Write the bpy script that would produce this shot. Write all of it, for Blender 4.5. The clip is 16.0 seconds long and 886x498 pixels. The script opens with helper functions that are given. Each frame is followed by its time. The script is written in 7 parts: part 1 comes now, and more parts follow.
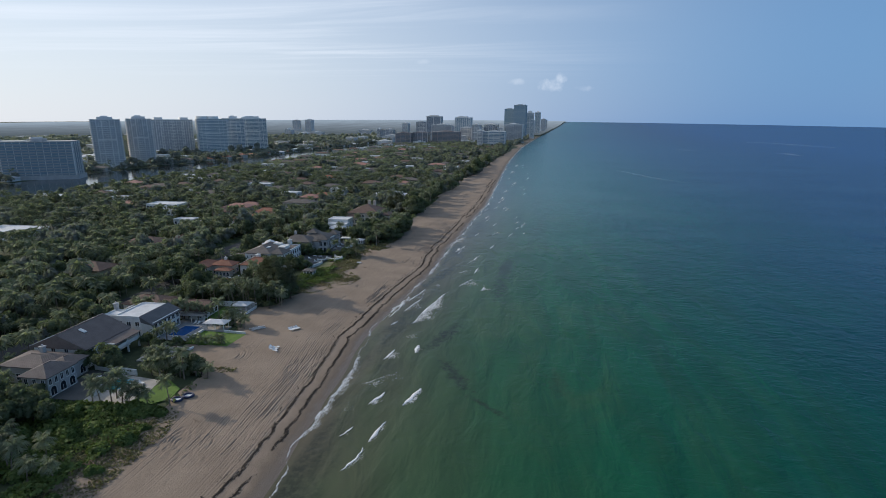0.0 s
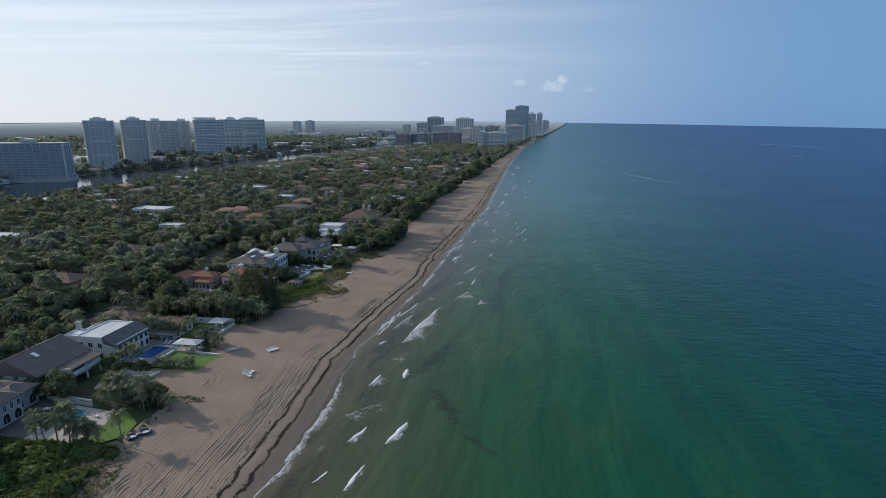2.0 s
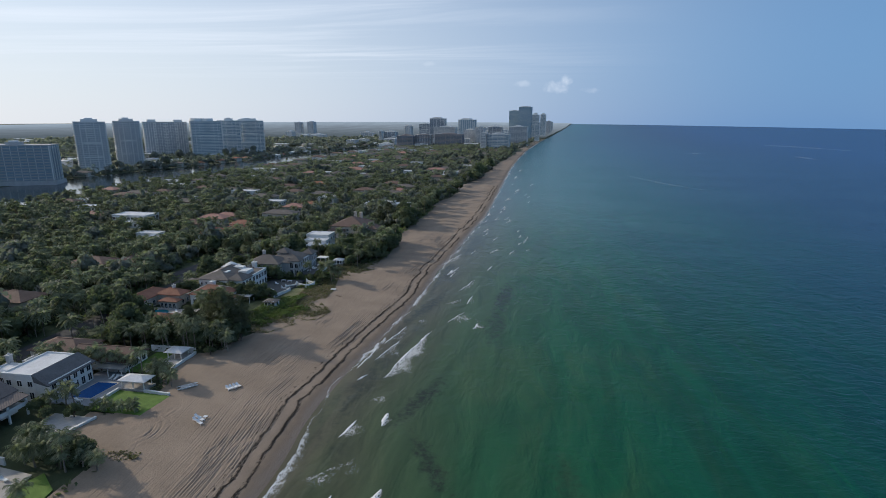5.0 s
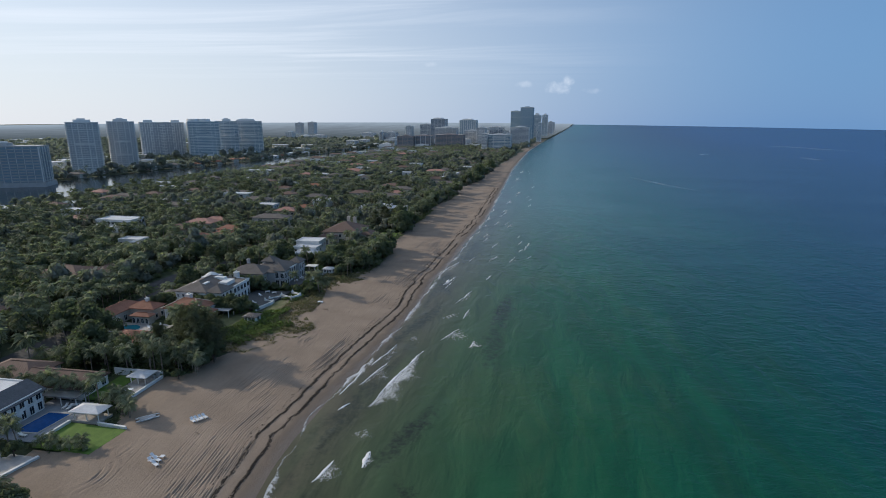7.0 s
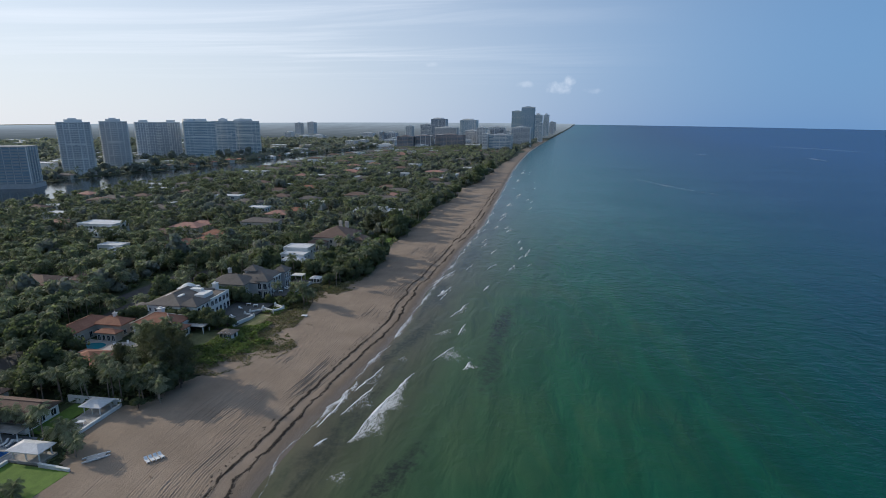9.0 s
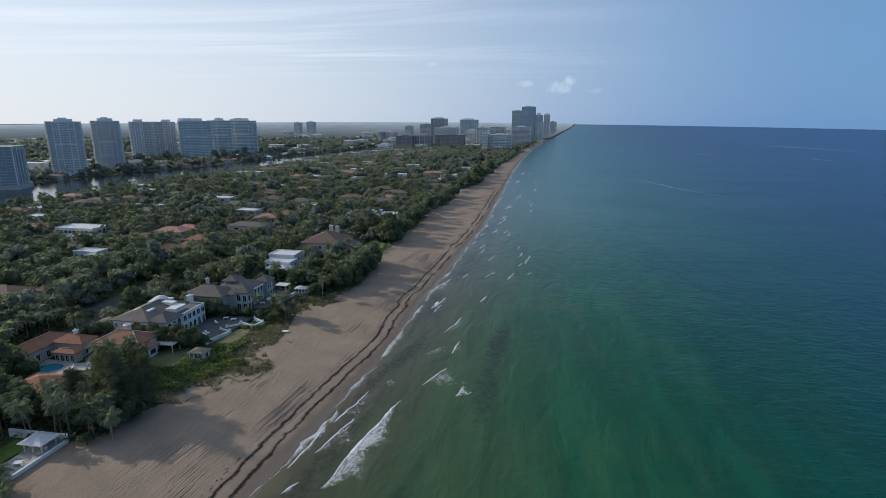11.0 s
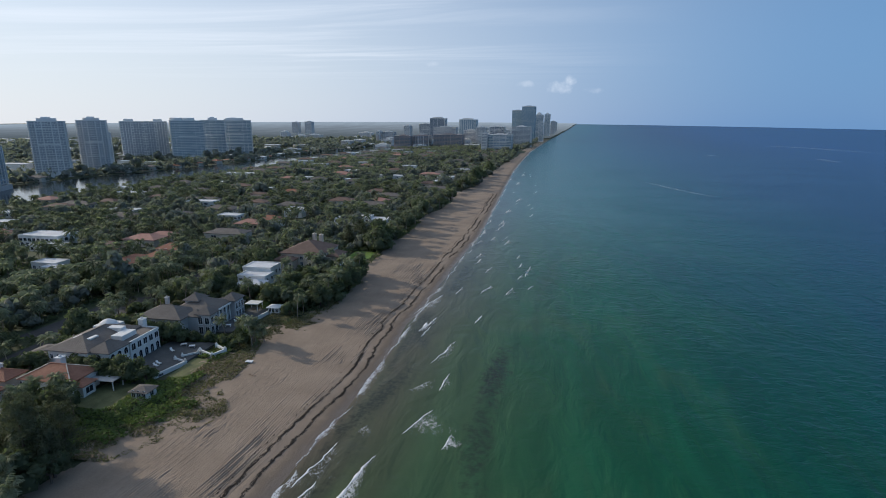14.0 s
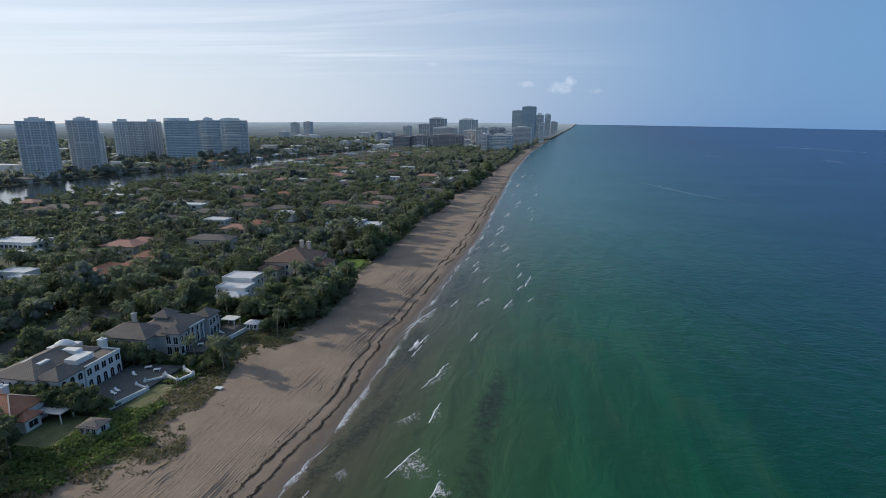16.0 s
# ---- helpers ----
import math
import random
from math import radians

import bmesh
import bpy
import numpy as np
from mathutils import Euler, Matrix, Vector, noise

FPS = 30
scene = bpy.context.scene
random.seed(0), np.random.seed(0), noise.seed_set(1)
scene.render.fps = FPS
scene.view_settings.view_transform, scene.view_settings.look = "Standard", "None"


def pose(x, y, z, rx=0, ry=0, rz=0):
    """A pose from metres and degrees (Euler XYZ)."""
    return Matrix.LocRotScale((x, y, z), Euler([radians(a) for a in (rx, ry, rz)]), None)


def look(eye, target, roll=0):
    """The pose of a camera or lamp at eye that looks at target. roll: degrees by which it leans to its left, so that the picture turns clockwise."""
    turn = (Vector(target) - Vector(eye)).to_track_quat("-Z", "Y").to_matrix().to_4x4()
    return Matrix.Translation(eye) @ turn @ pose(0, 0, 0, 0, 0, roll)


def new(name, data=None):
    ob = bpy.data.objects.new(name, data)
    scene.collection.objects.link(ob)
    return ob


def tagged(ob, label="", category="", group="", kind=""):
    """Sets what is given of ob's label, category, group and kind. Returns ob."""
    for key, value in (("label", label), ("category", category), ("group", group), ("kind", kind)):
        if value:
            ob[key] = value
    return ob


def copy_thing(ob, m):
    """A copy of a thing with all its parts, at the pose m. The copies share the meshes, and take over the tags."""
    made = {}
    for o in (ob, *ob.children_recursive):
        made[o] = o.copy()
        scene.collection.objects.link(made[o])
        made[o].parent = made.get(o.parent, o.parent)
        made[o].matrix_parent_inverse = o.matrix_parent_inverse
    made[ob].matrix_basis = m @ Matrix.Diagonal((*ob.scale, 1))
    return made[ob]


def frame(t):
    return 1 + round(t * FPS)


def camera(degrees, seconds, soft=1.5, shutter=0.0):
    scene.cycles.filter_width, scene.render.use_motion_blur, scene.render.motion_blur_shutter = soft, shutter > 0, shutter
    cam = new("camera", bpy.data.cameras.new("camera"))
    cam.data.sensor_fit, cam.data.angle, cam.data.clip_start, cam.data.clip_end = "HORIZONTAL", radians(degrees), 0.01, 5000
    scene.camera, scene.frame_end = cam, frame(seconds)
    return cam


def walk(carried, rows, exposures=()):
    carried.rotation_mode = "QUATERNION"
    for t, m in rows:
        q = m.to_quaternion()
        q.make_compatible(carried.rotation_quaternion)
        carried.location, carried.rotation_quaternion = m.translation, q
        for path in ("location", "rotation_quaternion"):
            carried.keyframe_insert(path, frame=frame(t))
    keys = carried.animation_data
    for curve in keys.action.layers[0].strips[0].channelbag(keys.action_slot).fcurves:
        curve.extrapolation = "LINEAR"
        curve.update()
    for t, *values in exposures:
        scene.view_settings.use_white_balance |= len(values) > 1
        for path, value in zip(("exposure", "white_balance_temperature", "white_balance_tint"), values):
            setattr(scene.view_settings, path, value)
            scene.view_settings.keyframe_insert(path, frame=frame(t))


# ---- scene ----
# time, eye, heading and pitch in degrees, roll
PATH = [
    (0, (-0.63, 4.27, 73.96), -8.381, -14.083, 0.29),
    (1, (-0.20, 12.36, 74.17), -8.449, -14.020, 0.28),
    (2, (0.17, 20.47, 74.34), -8.562, -13.981, 0.29),
    (3, (0.48, 28.58, 74.45), -8.694, -13.948, 0.29),
    (4, (0.74, 36.72, 74.52), -8.830, -13.914, 0.29),
    (5, (0.94, 44.87, 74.55), -8.956, -13.880, 0.30),
    (6, (1.11, 53.04, 74.55), -9.064, -13.849, 0.30),
    (7, (1.23, 61.21, 74.52), -9.152, -13.826, 0.30),
    (8, (1.31, 69.41, 74.46), -9.218, -13.817, 0.31),
    (9, (1.37, 77.63, 74.39), -9.264, -13.819, 0.31),
    (10, (1.40, 85.86, 74.31), -9.293, -13.834, 0.31),
    (11, (1.40, 94.11, 74.22), -9.310, -13.853, 0.32),
    (12, (1.38, 102.38, 74.13), -9.321, -13.869, 0.33),
    (13, (1.34, 110.66, 74.04), -9.327, -13.877, 0.34),
    (14, (1.29, 118.96, 73.96), -9.335, -13.870, 0.35),
    (15, (1.23, 127.28, 73.90), -9.343, -13.852, 0.35),
    (16, (1.15, 135.61, 73.85), -9.353, -13.836, 0.36),
]


def aim(eye, heading, pitch, roll):
    a, b = radians(heading), radians(pitch)
    way = Vector((math.sin(a) * math.cos(b), math.cos(a) * math.cos(b), math.sin(b)))
    return look(eye, Vector(eye) + way * 10, roll)


cam = camera(81.0, 16.0, soft=0.9)
walk(cam, [(t, aim(eye, h, p, r)) for t, eye, h, p, r in PATH], exposures=[(0, 0.12, 6050, 9), (16, 0.12, 6050, 9)])

# ---- light: low afternoon sun over the land, clear sky with thin cirrus ----
SUN_AZ, SUN_EL = -76.9, 23.5
world = bpy.data.worlds.new("sky")
scene.world = world
world.use_nodes = True
wt = world.node_tree


def wnode(kind, **kw):
    n = wt.nodes.new(kind)
    for k, v in kw.items():
        n.inputs[k].default_value = v
    return n


def wmath(op, a, b=None, c=None):
    n = wt.nodes.new("ShaderNodeMath")
    n.operation = op
    for i, v in enumerate((a, b, c)):
        if v is None:
            continue
        if isinstance(v, (int, float)):
            n.inputs[i].default_value = v
        else:
            wt.links.new(v, n.inputs[i])
    return n.outputs[0]


def wsmooth(v, a, b):
    n = wt.nodes.new("ShaderNodeMapRange")
    n.interpolation_type = "SMOOTHSTEP"
    wt.links.new(v, n.inputs["Value"])
    n.inputs["From Min"].default_value, n.inputs["From Max"].default_value = a, b
    return n.outputs["Result"]


sky = wt.nodes.new("ShaderNodeTexSky")
sky.sky_type, sky.sun_disc = "NISHITA", False
sky.sun_elevation, sky.sun_rotation = radians(SUN_EL), radians(SUN_AZ)
sky.altitude, sky.air_density, sky.dust_density, sky.ozone_density = 0, 1.0, 0.4, 2.5
wc = wt.nodes.new("ShaderNodeTexCoord")
ws = wt.nodes.new("ShaderNodeSeparateXYZ")
wt.links.new(wc.outputs["Generated"], ws.inputs[0])
dx, dy, dz = ws.outputs
# cirrus: drawn on a high flat layer, combed out sideways
up = wmath("MAXIMUM", dz, 0.02)
layer = wt.nodes.new("ShaderNodeCombineXYZ")
wt.links.new(wmath("MULTIPLY", wmath("DIVIDE", dx, up), 0.16), layer.inputs[0])
wt.links.new(wmath("MULTIPLY", wmath("DIVIDE", dy, up), 0.75), layer.inputs[1])
cir = wnode("ShaderNodeTexNoise", Scale=1.1, Detail=7.0, Roughness=0.62, Distortion=0.7)
wt.links.new(layer.outputs[0], cir.inputs["Vector"])
cirrus = wmath("MULTIPLY", wsmooth(cir.outputs["Fac"], 0.4, 0.82), wmath("MULTIPLY", wsmooth(dz, 0.05, 0.13), wsmooth(dx, 0.3, -0.45)))
# a small cumulus standing low over the coast, and fainter ones beside it
puff = wnode("ShaderNodeTexNoise", Scale=55.0, Detail=7.0, Roughness=0.62)
wt.links.new(wc.outputs["Generated"], puff.inputs["Vector"])
clouds = None
for hx, hz, rx, rz, full in ((0.05, 0.060, 0.03, 0.013, 0.5), (0.066, 0.07, 0.013, 0.012, 0.5), (0.108, 0.054, 0.022, 0.007, 0.2), (-0.012, 0.066, 0.02, 0.008, 0.26), (-0.18, 0.1, 0.02, 0.006, 0.2)):
    ex = wmath("DIVIDE", wmath("SUBTRACT", dx, hx), rx)
    ez = wmath("DIVIDE", wmath("SUBTRACT", dz, hz), rz)
    r2 = wmath("ADD", wmath("MULTIPLY", ex, ex), wmath("MULTIPLY", ez, ez))
    body = wmath("SUBTRACT", wmath("ADD", wmath("MULTIPLY", puff.outputs["Fac"], 2.4), -0.45), r2)
    one = wmath("MULTIPLY", wmath("MULTIPLY", wsmooth(body, -0.1, 1.3), full), wsmooth(dy, 0.0, 0.3))
    clouds = one if clouds is None else wmath("MAXIMUM", clouds, one)
cover = wmath("MAXIMUM", wmath("MULTIPLY", cirrus, 0.65), clouds)


def wblend(fac, x, y):
    n = wt.nodes.new("ShaderNodeMix")
    n.data_type = "RGBA"
    for k, v in (("Factor", fac), ("A", x), ("B", y)):
        if isinstance(v, tuple):
            n.inputs[k].default_value = (*v, 1)
        elif isinstance(v, (int, float)):
            n.inputs[k].default_value = v
        else:
            wt.links.new(v, n.inputs[k])
    return n.outputs["Result"]


# sea haze: blue away from the sun, whitening towards it, thickest at the horizon
saz, sel = radians(SUN_AZ), radians(SUN_EL)
toward = wmath("ADD", wmath("MULTIPLY", dx, math.sin(saz) * math.cos(sel)), wmath("ADD", wmath("MULTIPLY", dy, math.cos(saz) * math.cos(sel)), wmath("MULTIPLY", dz, math.sin(sel))))
haze = wblend(wsmooth(toward, -0.25, 0.9), (1.35, 2.75, 5.05), (7.2, 7.35, 7.6))
low = wsmooth(dz, 0.34, -0.02)
veil = wblend(wmath("ADD", wmath("MULTIPLY", low, 0.42), 0.5), sky.outputs[0], haze)
clear = wblend(cover, veil, (8.6, 8.8, 9.2))
back = wt.nodes["Background"]
wt.links.new(clear, back.inputs["Color"])
back.inputs["Strength"].default_value = 0.1

sun = new("sun", bpy.data.lights.new("sun", "SUN"))
sun.data.energy, sun.data.angle, sun.data.color = 2.7, radians(0.6), (1.0, 0.86, 0.68)
a, b = radians(SUN_AZ), radians(SUN_EL)
sun.matrix_world = look(Vector((math.sin(a) * math.cos(b), math.cos(a) * math.cos(b), math.sin(b))) * 300, (0, 0, 0))


# ---- materials ----
def base_mat(name):
    m = bpy.data.materials.new(name)
    m.use_nodes = True
    return m, m.node_tree, m.node_tree.nodes["Principled BSDF"]


def noise_node(t, vec, scale, detail=4.0, rough=0.6, dist=0.0):
    n = t.nodes.new("ShaderNodeTexNoise")
    n.inputs["Scale"].default_value, n.inputs["Detail"].default_value = scale, detail
    n.inputs["Roughness"].default_value, n.inputs["Distortion"].default_value = rough, dist
    if vec is not None:
        t.links.new(vec, n.inputs["Vector"])
    return n.outputs["Fac"]


def ramp_node(t, fac, stops, mode="LINEAR"):
    r = t.nodes.new("ShaderNodeValToRGB")
    r.color_ramp.interpolation = mode
    e = r.color_ramp.elements
    while len(e) < len(stops):
        e.new(0.5)
    for k, (p, c) in enumerate(stops):
        e[k].position, e[k].color = p, (*c, 1) if len(c) == 3 else c
    t.links.new(fac, r.inputs["Fac"])
    return r.outputs["Color"]


def math_node(t, op, x, y=None, clamp=False):
    n = t.nodes.new("ShaderNodeMath")
    n.operation, n.use_clamp = op, clamp
    for i, v in enumerate((x, y)):
        if v is None:
            continue
        if isinstance(v, (int, float)):
            n.inputs[i].default_value = v
        else:
            t.links.new(v, n.inputs[i])
    return n.outputs[0]


def range_node(t, v, a, b, c=0.0, d=1.0):
    n = t.nodes.new("ShaderNodeMapRange")
    n.interpolation_type = "SMOOTHSTEP"
    t.links.new(v, n.inputs["Value"])
    for k, x in zip(("From Min", "From Max", "To Min", "To Max"), (a, b, c, d)):
        n.inputs[k].default_value = x
    return n.outputs["Result"]


def mix_node(t, fac, x, y, mode="MIX"):
    n = t.nodes.new("ShaderNodeMix")
    n.data_type, n.blend_type = "RGBA", mode
    for k, v in (("Factor", fac), ("A", x), ("B", y)):
        if isinstance(v, (int, float)):
            n.inputs[k].default_value = v
        elif isinstance(v, tuple):
            n.inputs[k].default_value = (*v, 1)
        else:
            t.links.new(v, n.inputs[k])
    return n.outputs["Result"]


def place_node(t, sx=1.0, sy=1.0, sz=1.0, lx=0.0, ly=0.0, rz=0.0):
    g = t.nodes.new("ShaderNodeNewGeometry")
    m = t.nodes.new("ShaderNodeMapping")
    m.inputs["Scale"].default_value = (sx, sy, sz)
    m.inputs["Location"].default_value = (lx, ly, 0)
    m.inputs["Rotation"].default_value = (0, 0, rz)
    t.links.new(g.outputs["Position"], m.inputs["Vector"])
    return m.outputs[0]


def bump_node(t, bsdf, height, strength, distance):
    n = t.nodes.new("ShaderNodeBump")
    n.inputs["Strength"].default_value, n.inputs["Distance"].default_value = strength, distance
    t.links.new(height, n.inputs["Height"])
    t.links.new(n.outputs[0], bsdf.inputs["Normal"])


def surface(name, dark, light, coarse=0.3, fine=3.0, rough=0.8, bump=0.2, depth=0.05, metal=0.0, spread=0.0):
    """A worn surface: stains at one scale, grain at another, a little change from piece to piece."""
    m, t, p = base_mat(name)
    pos = place_node(t)
    n1, n2 = noise_node(t, pos, coarse, 5), noise_node(t, pos, fine, 6, 0.65)
    f = math_node(t, "ADD", math_node(t, "MULTIPLY", n1, 0.6), math_node(t, "MULTIPLY", n2, 0.4))
    c = ramp_node(t, f, [(0.34, dark), (0.66, light)])
    if spread:
        o = t.nodes.new("ShaderNodeObjectInfo")
        k = range_node(t, o.outputs["Random"], 0, 1, 1 - spread, 1 + spread)
        h = t.nodes.new("ShaderNodeHueSaturation")
        t.links.new(k, h.inputs["Value"])
        t.links.new(c, h.inputs["Color"])
        c = h.outputs[0]
    t.links.new(c, p.inputs["Base Color"])
    p.inputs["Roughness"].default_value, p.inputs["Metallic"].default_value = rough, metal
    if bump:
        bump_node(t, p, n2, bump, depth)
    return m


def leafy(name, dark, light, thin=0.3, spread=0.25, scale=0.09):
    """Foliage: varies leaf by leaf, tree by tree and over the neighbourhood, and lets some light through."""
    m, t, p = base_mat(name)
    g, o = t.nodes.new("ShaderNodeNewGeometry"), t.nodes.new("ShaderNodeObjectInfo")
    n = noise_node(t, g.outputs["Position"], scale, 3)
    f = math_node(t, "ADD", math_node(t, "MULTIPLY", g.outputs["Random Per Island"], 0.45), math_node(t, "MULTIPLY", n, 0.75))
    f = math_node(t, "ADD", f, math_node(t, "MULTIPLY", o.outputs["Random"], 0.3))
    c = ramp_node(t, f, [(0.35, dark), (0.95, light)])
    t.links.new(c, p.inputs["Base Color"])
    p.inputs["Roughness"].default_value = 0.7
    p.inputs["Specular IOR Level"].default_value = 0.15
    tr = t.nodes.new("ShaderNodeBsdfTranslucent")
    t.links.new(mix_node(t, 1.0, c, (1.0, 1.13, 0.74), "MULTIPLY"), tr.inputs["Color"])
    mx = t.nodes.new("ShaderNodeMixShader")
    mx.inputs[0].default_value = thin
    t.links.new(p.outputs[0], mx.inputs[1])
    t.links.new(tr.outputs[0], mx.inputs[2])
    t.links.new(mx.outputs[0], t.nodes["Material Output"].inputs["Surface"])
    return m


def tiled(name, dark, light, pitch=0.32, turn=0.0):
    """Barrel tile roof: rows of rounded tiles with stains."""
    m, t, p = base_mat(name)
    pos = place_node(t)
    n1, n2 = noise_node(t, pos, 0.35, 5), noise_node(t, pos, 2.2, 5)
    f = math_node(t, "ADD", math_node(t, "MULTIPLY", n1, 0.55), math_node(t, "MULTIPLY", n2, 0.45))
    t.links.new(ramp_node(t, f, [(0.32, dark), (0.68, light)]), p.inputs["Base Color"])
    p.inputs["Roughness"].default_value = 0.85
    w = t.nodes.new("ShaderNodeTexWave")
    w.bands_direction = "DIAGONAL"
    w.inputs["Scale"].default_value, w.inputs["Distortion"].default_value = 1.0, 0.6
    t.links.new(pos, w.inputs["Vector"])
    bump_node(t, p, w.outputs["Fac"], 0.5, 0.08)
    return m


def plain(name, c, rough=0.5, metal=0.0):
    m, t, p = base_mat(name)
    pos = place_node(t)
    n = noise_node(t, pos, 1.3, 5)
    t.links.new(ramp_node(t, n, [(0.3, tuple(x * 0.82 for x in c)), (0.7, tuple(min(1, x * 1.08) for x in c))]), p.inputs["Base Color"])
    p.inputs["Roughness"].default_value, p.inputs["Metallic"].default_value = rough, metal
    return m


M_WHITE = surface("white_stucco", (0.6, 0.59, 0.56), (0.8, 0.79, 0.75), 0.25, 4, 0.85, 0.15)
M_CREAM = surface("cream_stucco", (0.46, 0.4, 0.33), (0.62, 0.55, 0.46), 0.25, 4, 0.85, 0.15)
M_GREYW = surface("grey_stucco", (0.36, 0.35, 0.34), (0.5, 0.49, 0.47), 0.25, 4, 0.85, 0.15)
M_DECKW = surface("white_roofing", (0.5, 0.5, 0.5), (0.7, 0.7, 0.7), 0.3, 2, 0.8, 0.1)
M_DUSKY = tiled("dusky_brown_tiles", (0.115, 0.094, 0.084), (0.19, 0.155, 0.138))
M_GREYR = tiled("grey_brown_tiles", (0.1, 0.086, 0.074), (0.185, 0.16, 0.138))
M_SLATE = tiled("dark_slate_tiles", (0.09, 0.088, 0.09), (0.16, 0.155, 0.155))
M_BROWN = tiled("brown_tiles", (0.115, 0.07, 0.052), (0.2, 0.13, 0.098))
M_TERRA = tiled("terracotta_tiles", (0.22, 0.09, 0.052), (0.36, 0.17, 0.105))
M_PINK = tiled("faded_pink_tiles", (0.32, 0.16, 0.12), (0.45, 0.25, 0.19))
M_GLASS = plain("dark_window_glass", (0.025, 0.032, 0.04), 0.08)
M_FRAME = plain("white_joinery", (0.75, 0.75, 0.74), 0.5)
M_PAVE = surface("pale_stone_paving", (0.34, 0.31, 0.28), (0.5, 0.47, 0.43), 0.4, 3, 0.8)
M_PAVEG = surface("grey_stone_paving", (0.2, 0.21, 0.22), (0.31, 0.32, 0.33), 0.4, 3, 0.8)
# terrace paving darkened to carry the shade east of the houses
M_TERRSHADE = surface("dark_terrace_paving", (0.065, 0.066, 0.064), (0.115, 0.115, 0.108), 0.4, 3, 0.85)
M_LAWN = surface("mown_grass", (0.07, 0.13, 0.015), (0.14, 0.23, 0.035), 0.5, 9, 0.9, 0.6, 0.08)
M_ROUGH = surface("dune_grass", (0.085, 0.095, 0.035), (0.2, 0.2, 0.09), 0.35, 4, 0.95, 0.8, 0.15)
M_POOL = plain("pool_water", (0.02, 0.09, 0.28), 0.05)
M_POOLT = plain("turquoise_pool_water", (0.03, 0.22, 0.27), 0.05)
M_ASPH = surface("asphalt", (0.035, 0.035, 0.036), (0.07, 0.068, 0.066), 0.3, 5, 0.9)
M_BARK = surface("palm_bark", (0.16, 0.13, 0.1), (0.3, 0.25, 0.2), 0.8, 6, 0.9, spread=0.2)
M_BARKD = surface("dark_bark", (0.06, 0.045, 0.035), (0.13, 0.1, 0.08), 0.8, 6, 0.9)
# palm and broad leaves: dark tones lifted for haze, palms' pale tone for glint
M_PALM = leafy("palm_fronds", (0.098, 0.112, 0.07), (0.285, 0.3, 0.2), 0.5)
M_LEAF = leafy("broad_leaves", (0.086, 0.105, 0.062), (0.152, 0.176, 0.1), 0.5)
M_PINE = leafy("feathery_needles", (0.06, 0.07, 0.042), (0.12, 0.13, 0.08), 0.3)
M_SCRUB = leafy("seagrape_leaves", (0.066, 0.096, 0.03), (0.175, 0.225, 0.072), 0.33)
M_DUNE = leafy("dune_grass_blades", (0.11, 0.105, 0.05), (0.26, 0.235, 0.125), 0.3)
# wood leaves paled and greyed: haze over the inland trees painted in
M_WOODHAZE = leafy("wood_canopy", (0.128, 0.14, 0.122), (0.232, 0.242, 0.21), 0.45, scale=0.05)
M_WRACK = surface("dried_seaweed", (0.02, 0.014, 0.01), (0.07, 0.05, 0.032), 1.0, 8, 0.95)
M_CANVAS = plain("white_canvas", (0.78, 0.78, 0.76), 0.8)
M_NAVY = plain("navy_vinyl", (0.02, 0.03, 0.08), 0.4)
M_GREYM = plain("grey_metal", (0.35, 0.36, 0.37), 0.4, 0.6)
M_TIMBER = surface("weathered_timber", (0.14, 0.1, 0.07), (0.27, 0.2, 0.14), 1, 8, 0.8)
M_CONC = surface("pale_concrete", (0.58, 0.56, 0.53), (0.76, 0.74, 0.7), 0.05, 0.6, 0.8, 0)
M_CONCW = surface("white_concrete", (0.68, 0.66, 0.62), (0.83, 0.81, 0.77), 0.05, 0.6, 0.8, 0)
M_CONCB = surface("brown_concrete", (0.3, 0.25, 0.23), (0.44, 0.38, 0.35), 0.05, 0.6, 0.8, 0)
# far trees paler than real leaves, with distance haze in the colour
M_FARHAZE = leafy("far_suburb_trees", (0.18, 0.19, 0.17), (0.31, 0.31, 0.28), 0.4, scale=0.02)
# tower glass in three tones, each paled to take in the haze
M_TGLASS = plain("tower_glass", (0.4, 0.41, 0.43), 0.3)
M_TGLASSB = plain("blue_tower_glass", (0.28, 0.37, 0.42), 0.25)
M_TGLASSD = plain("dark_tower_glass", (0.21, 0.24, 0.28), 0.25)


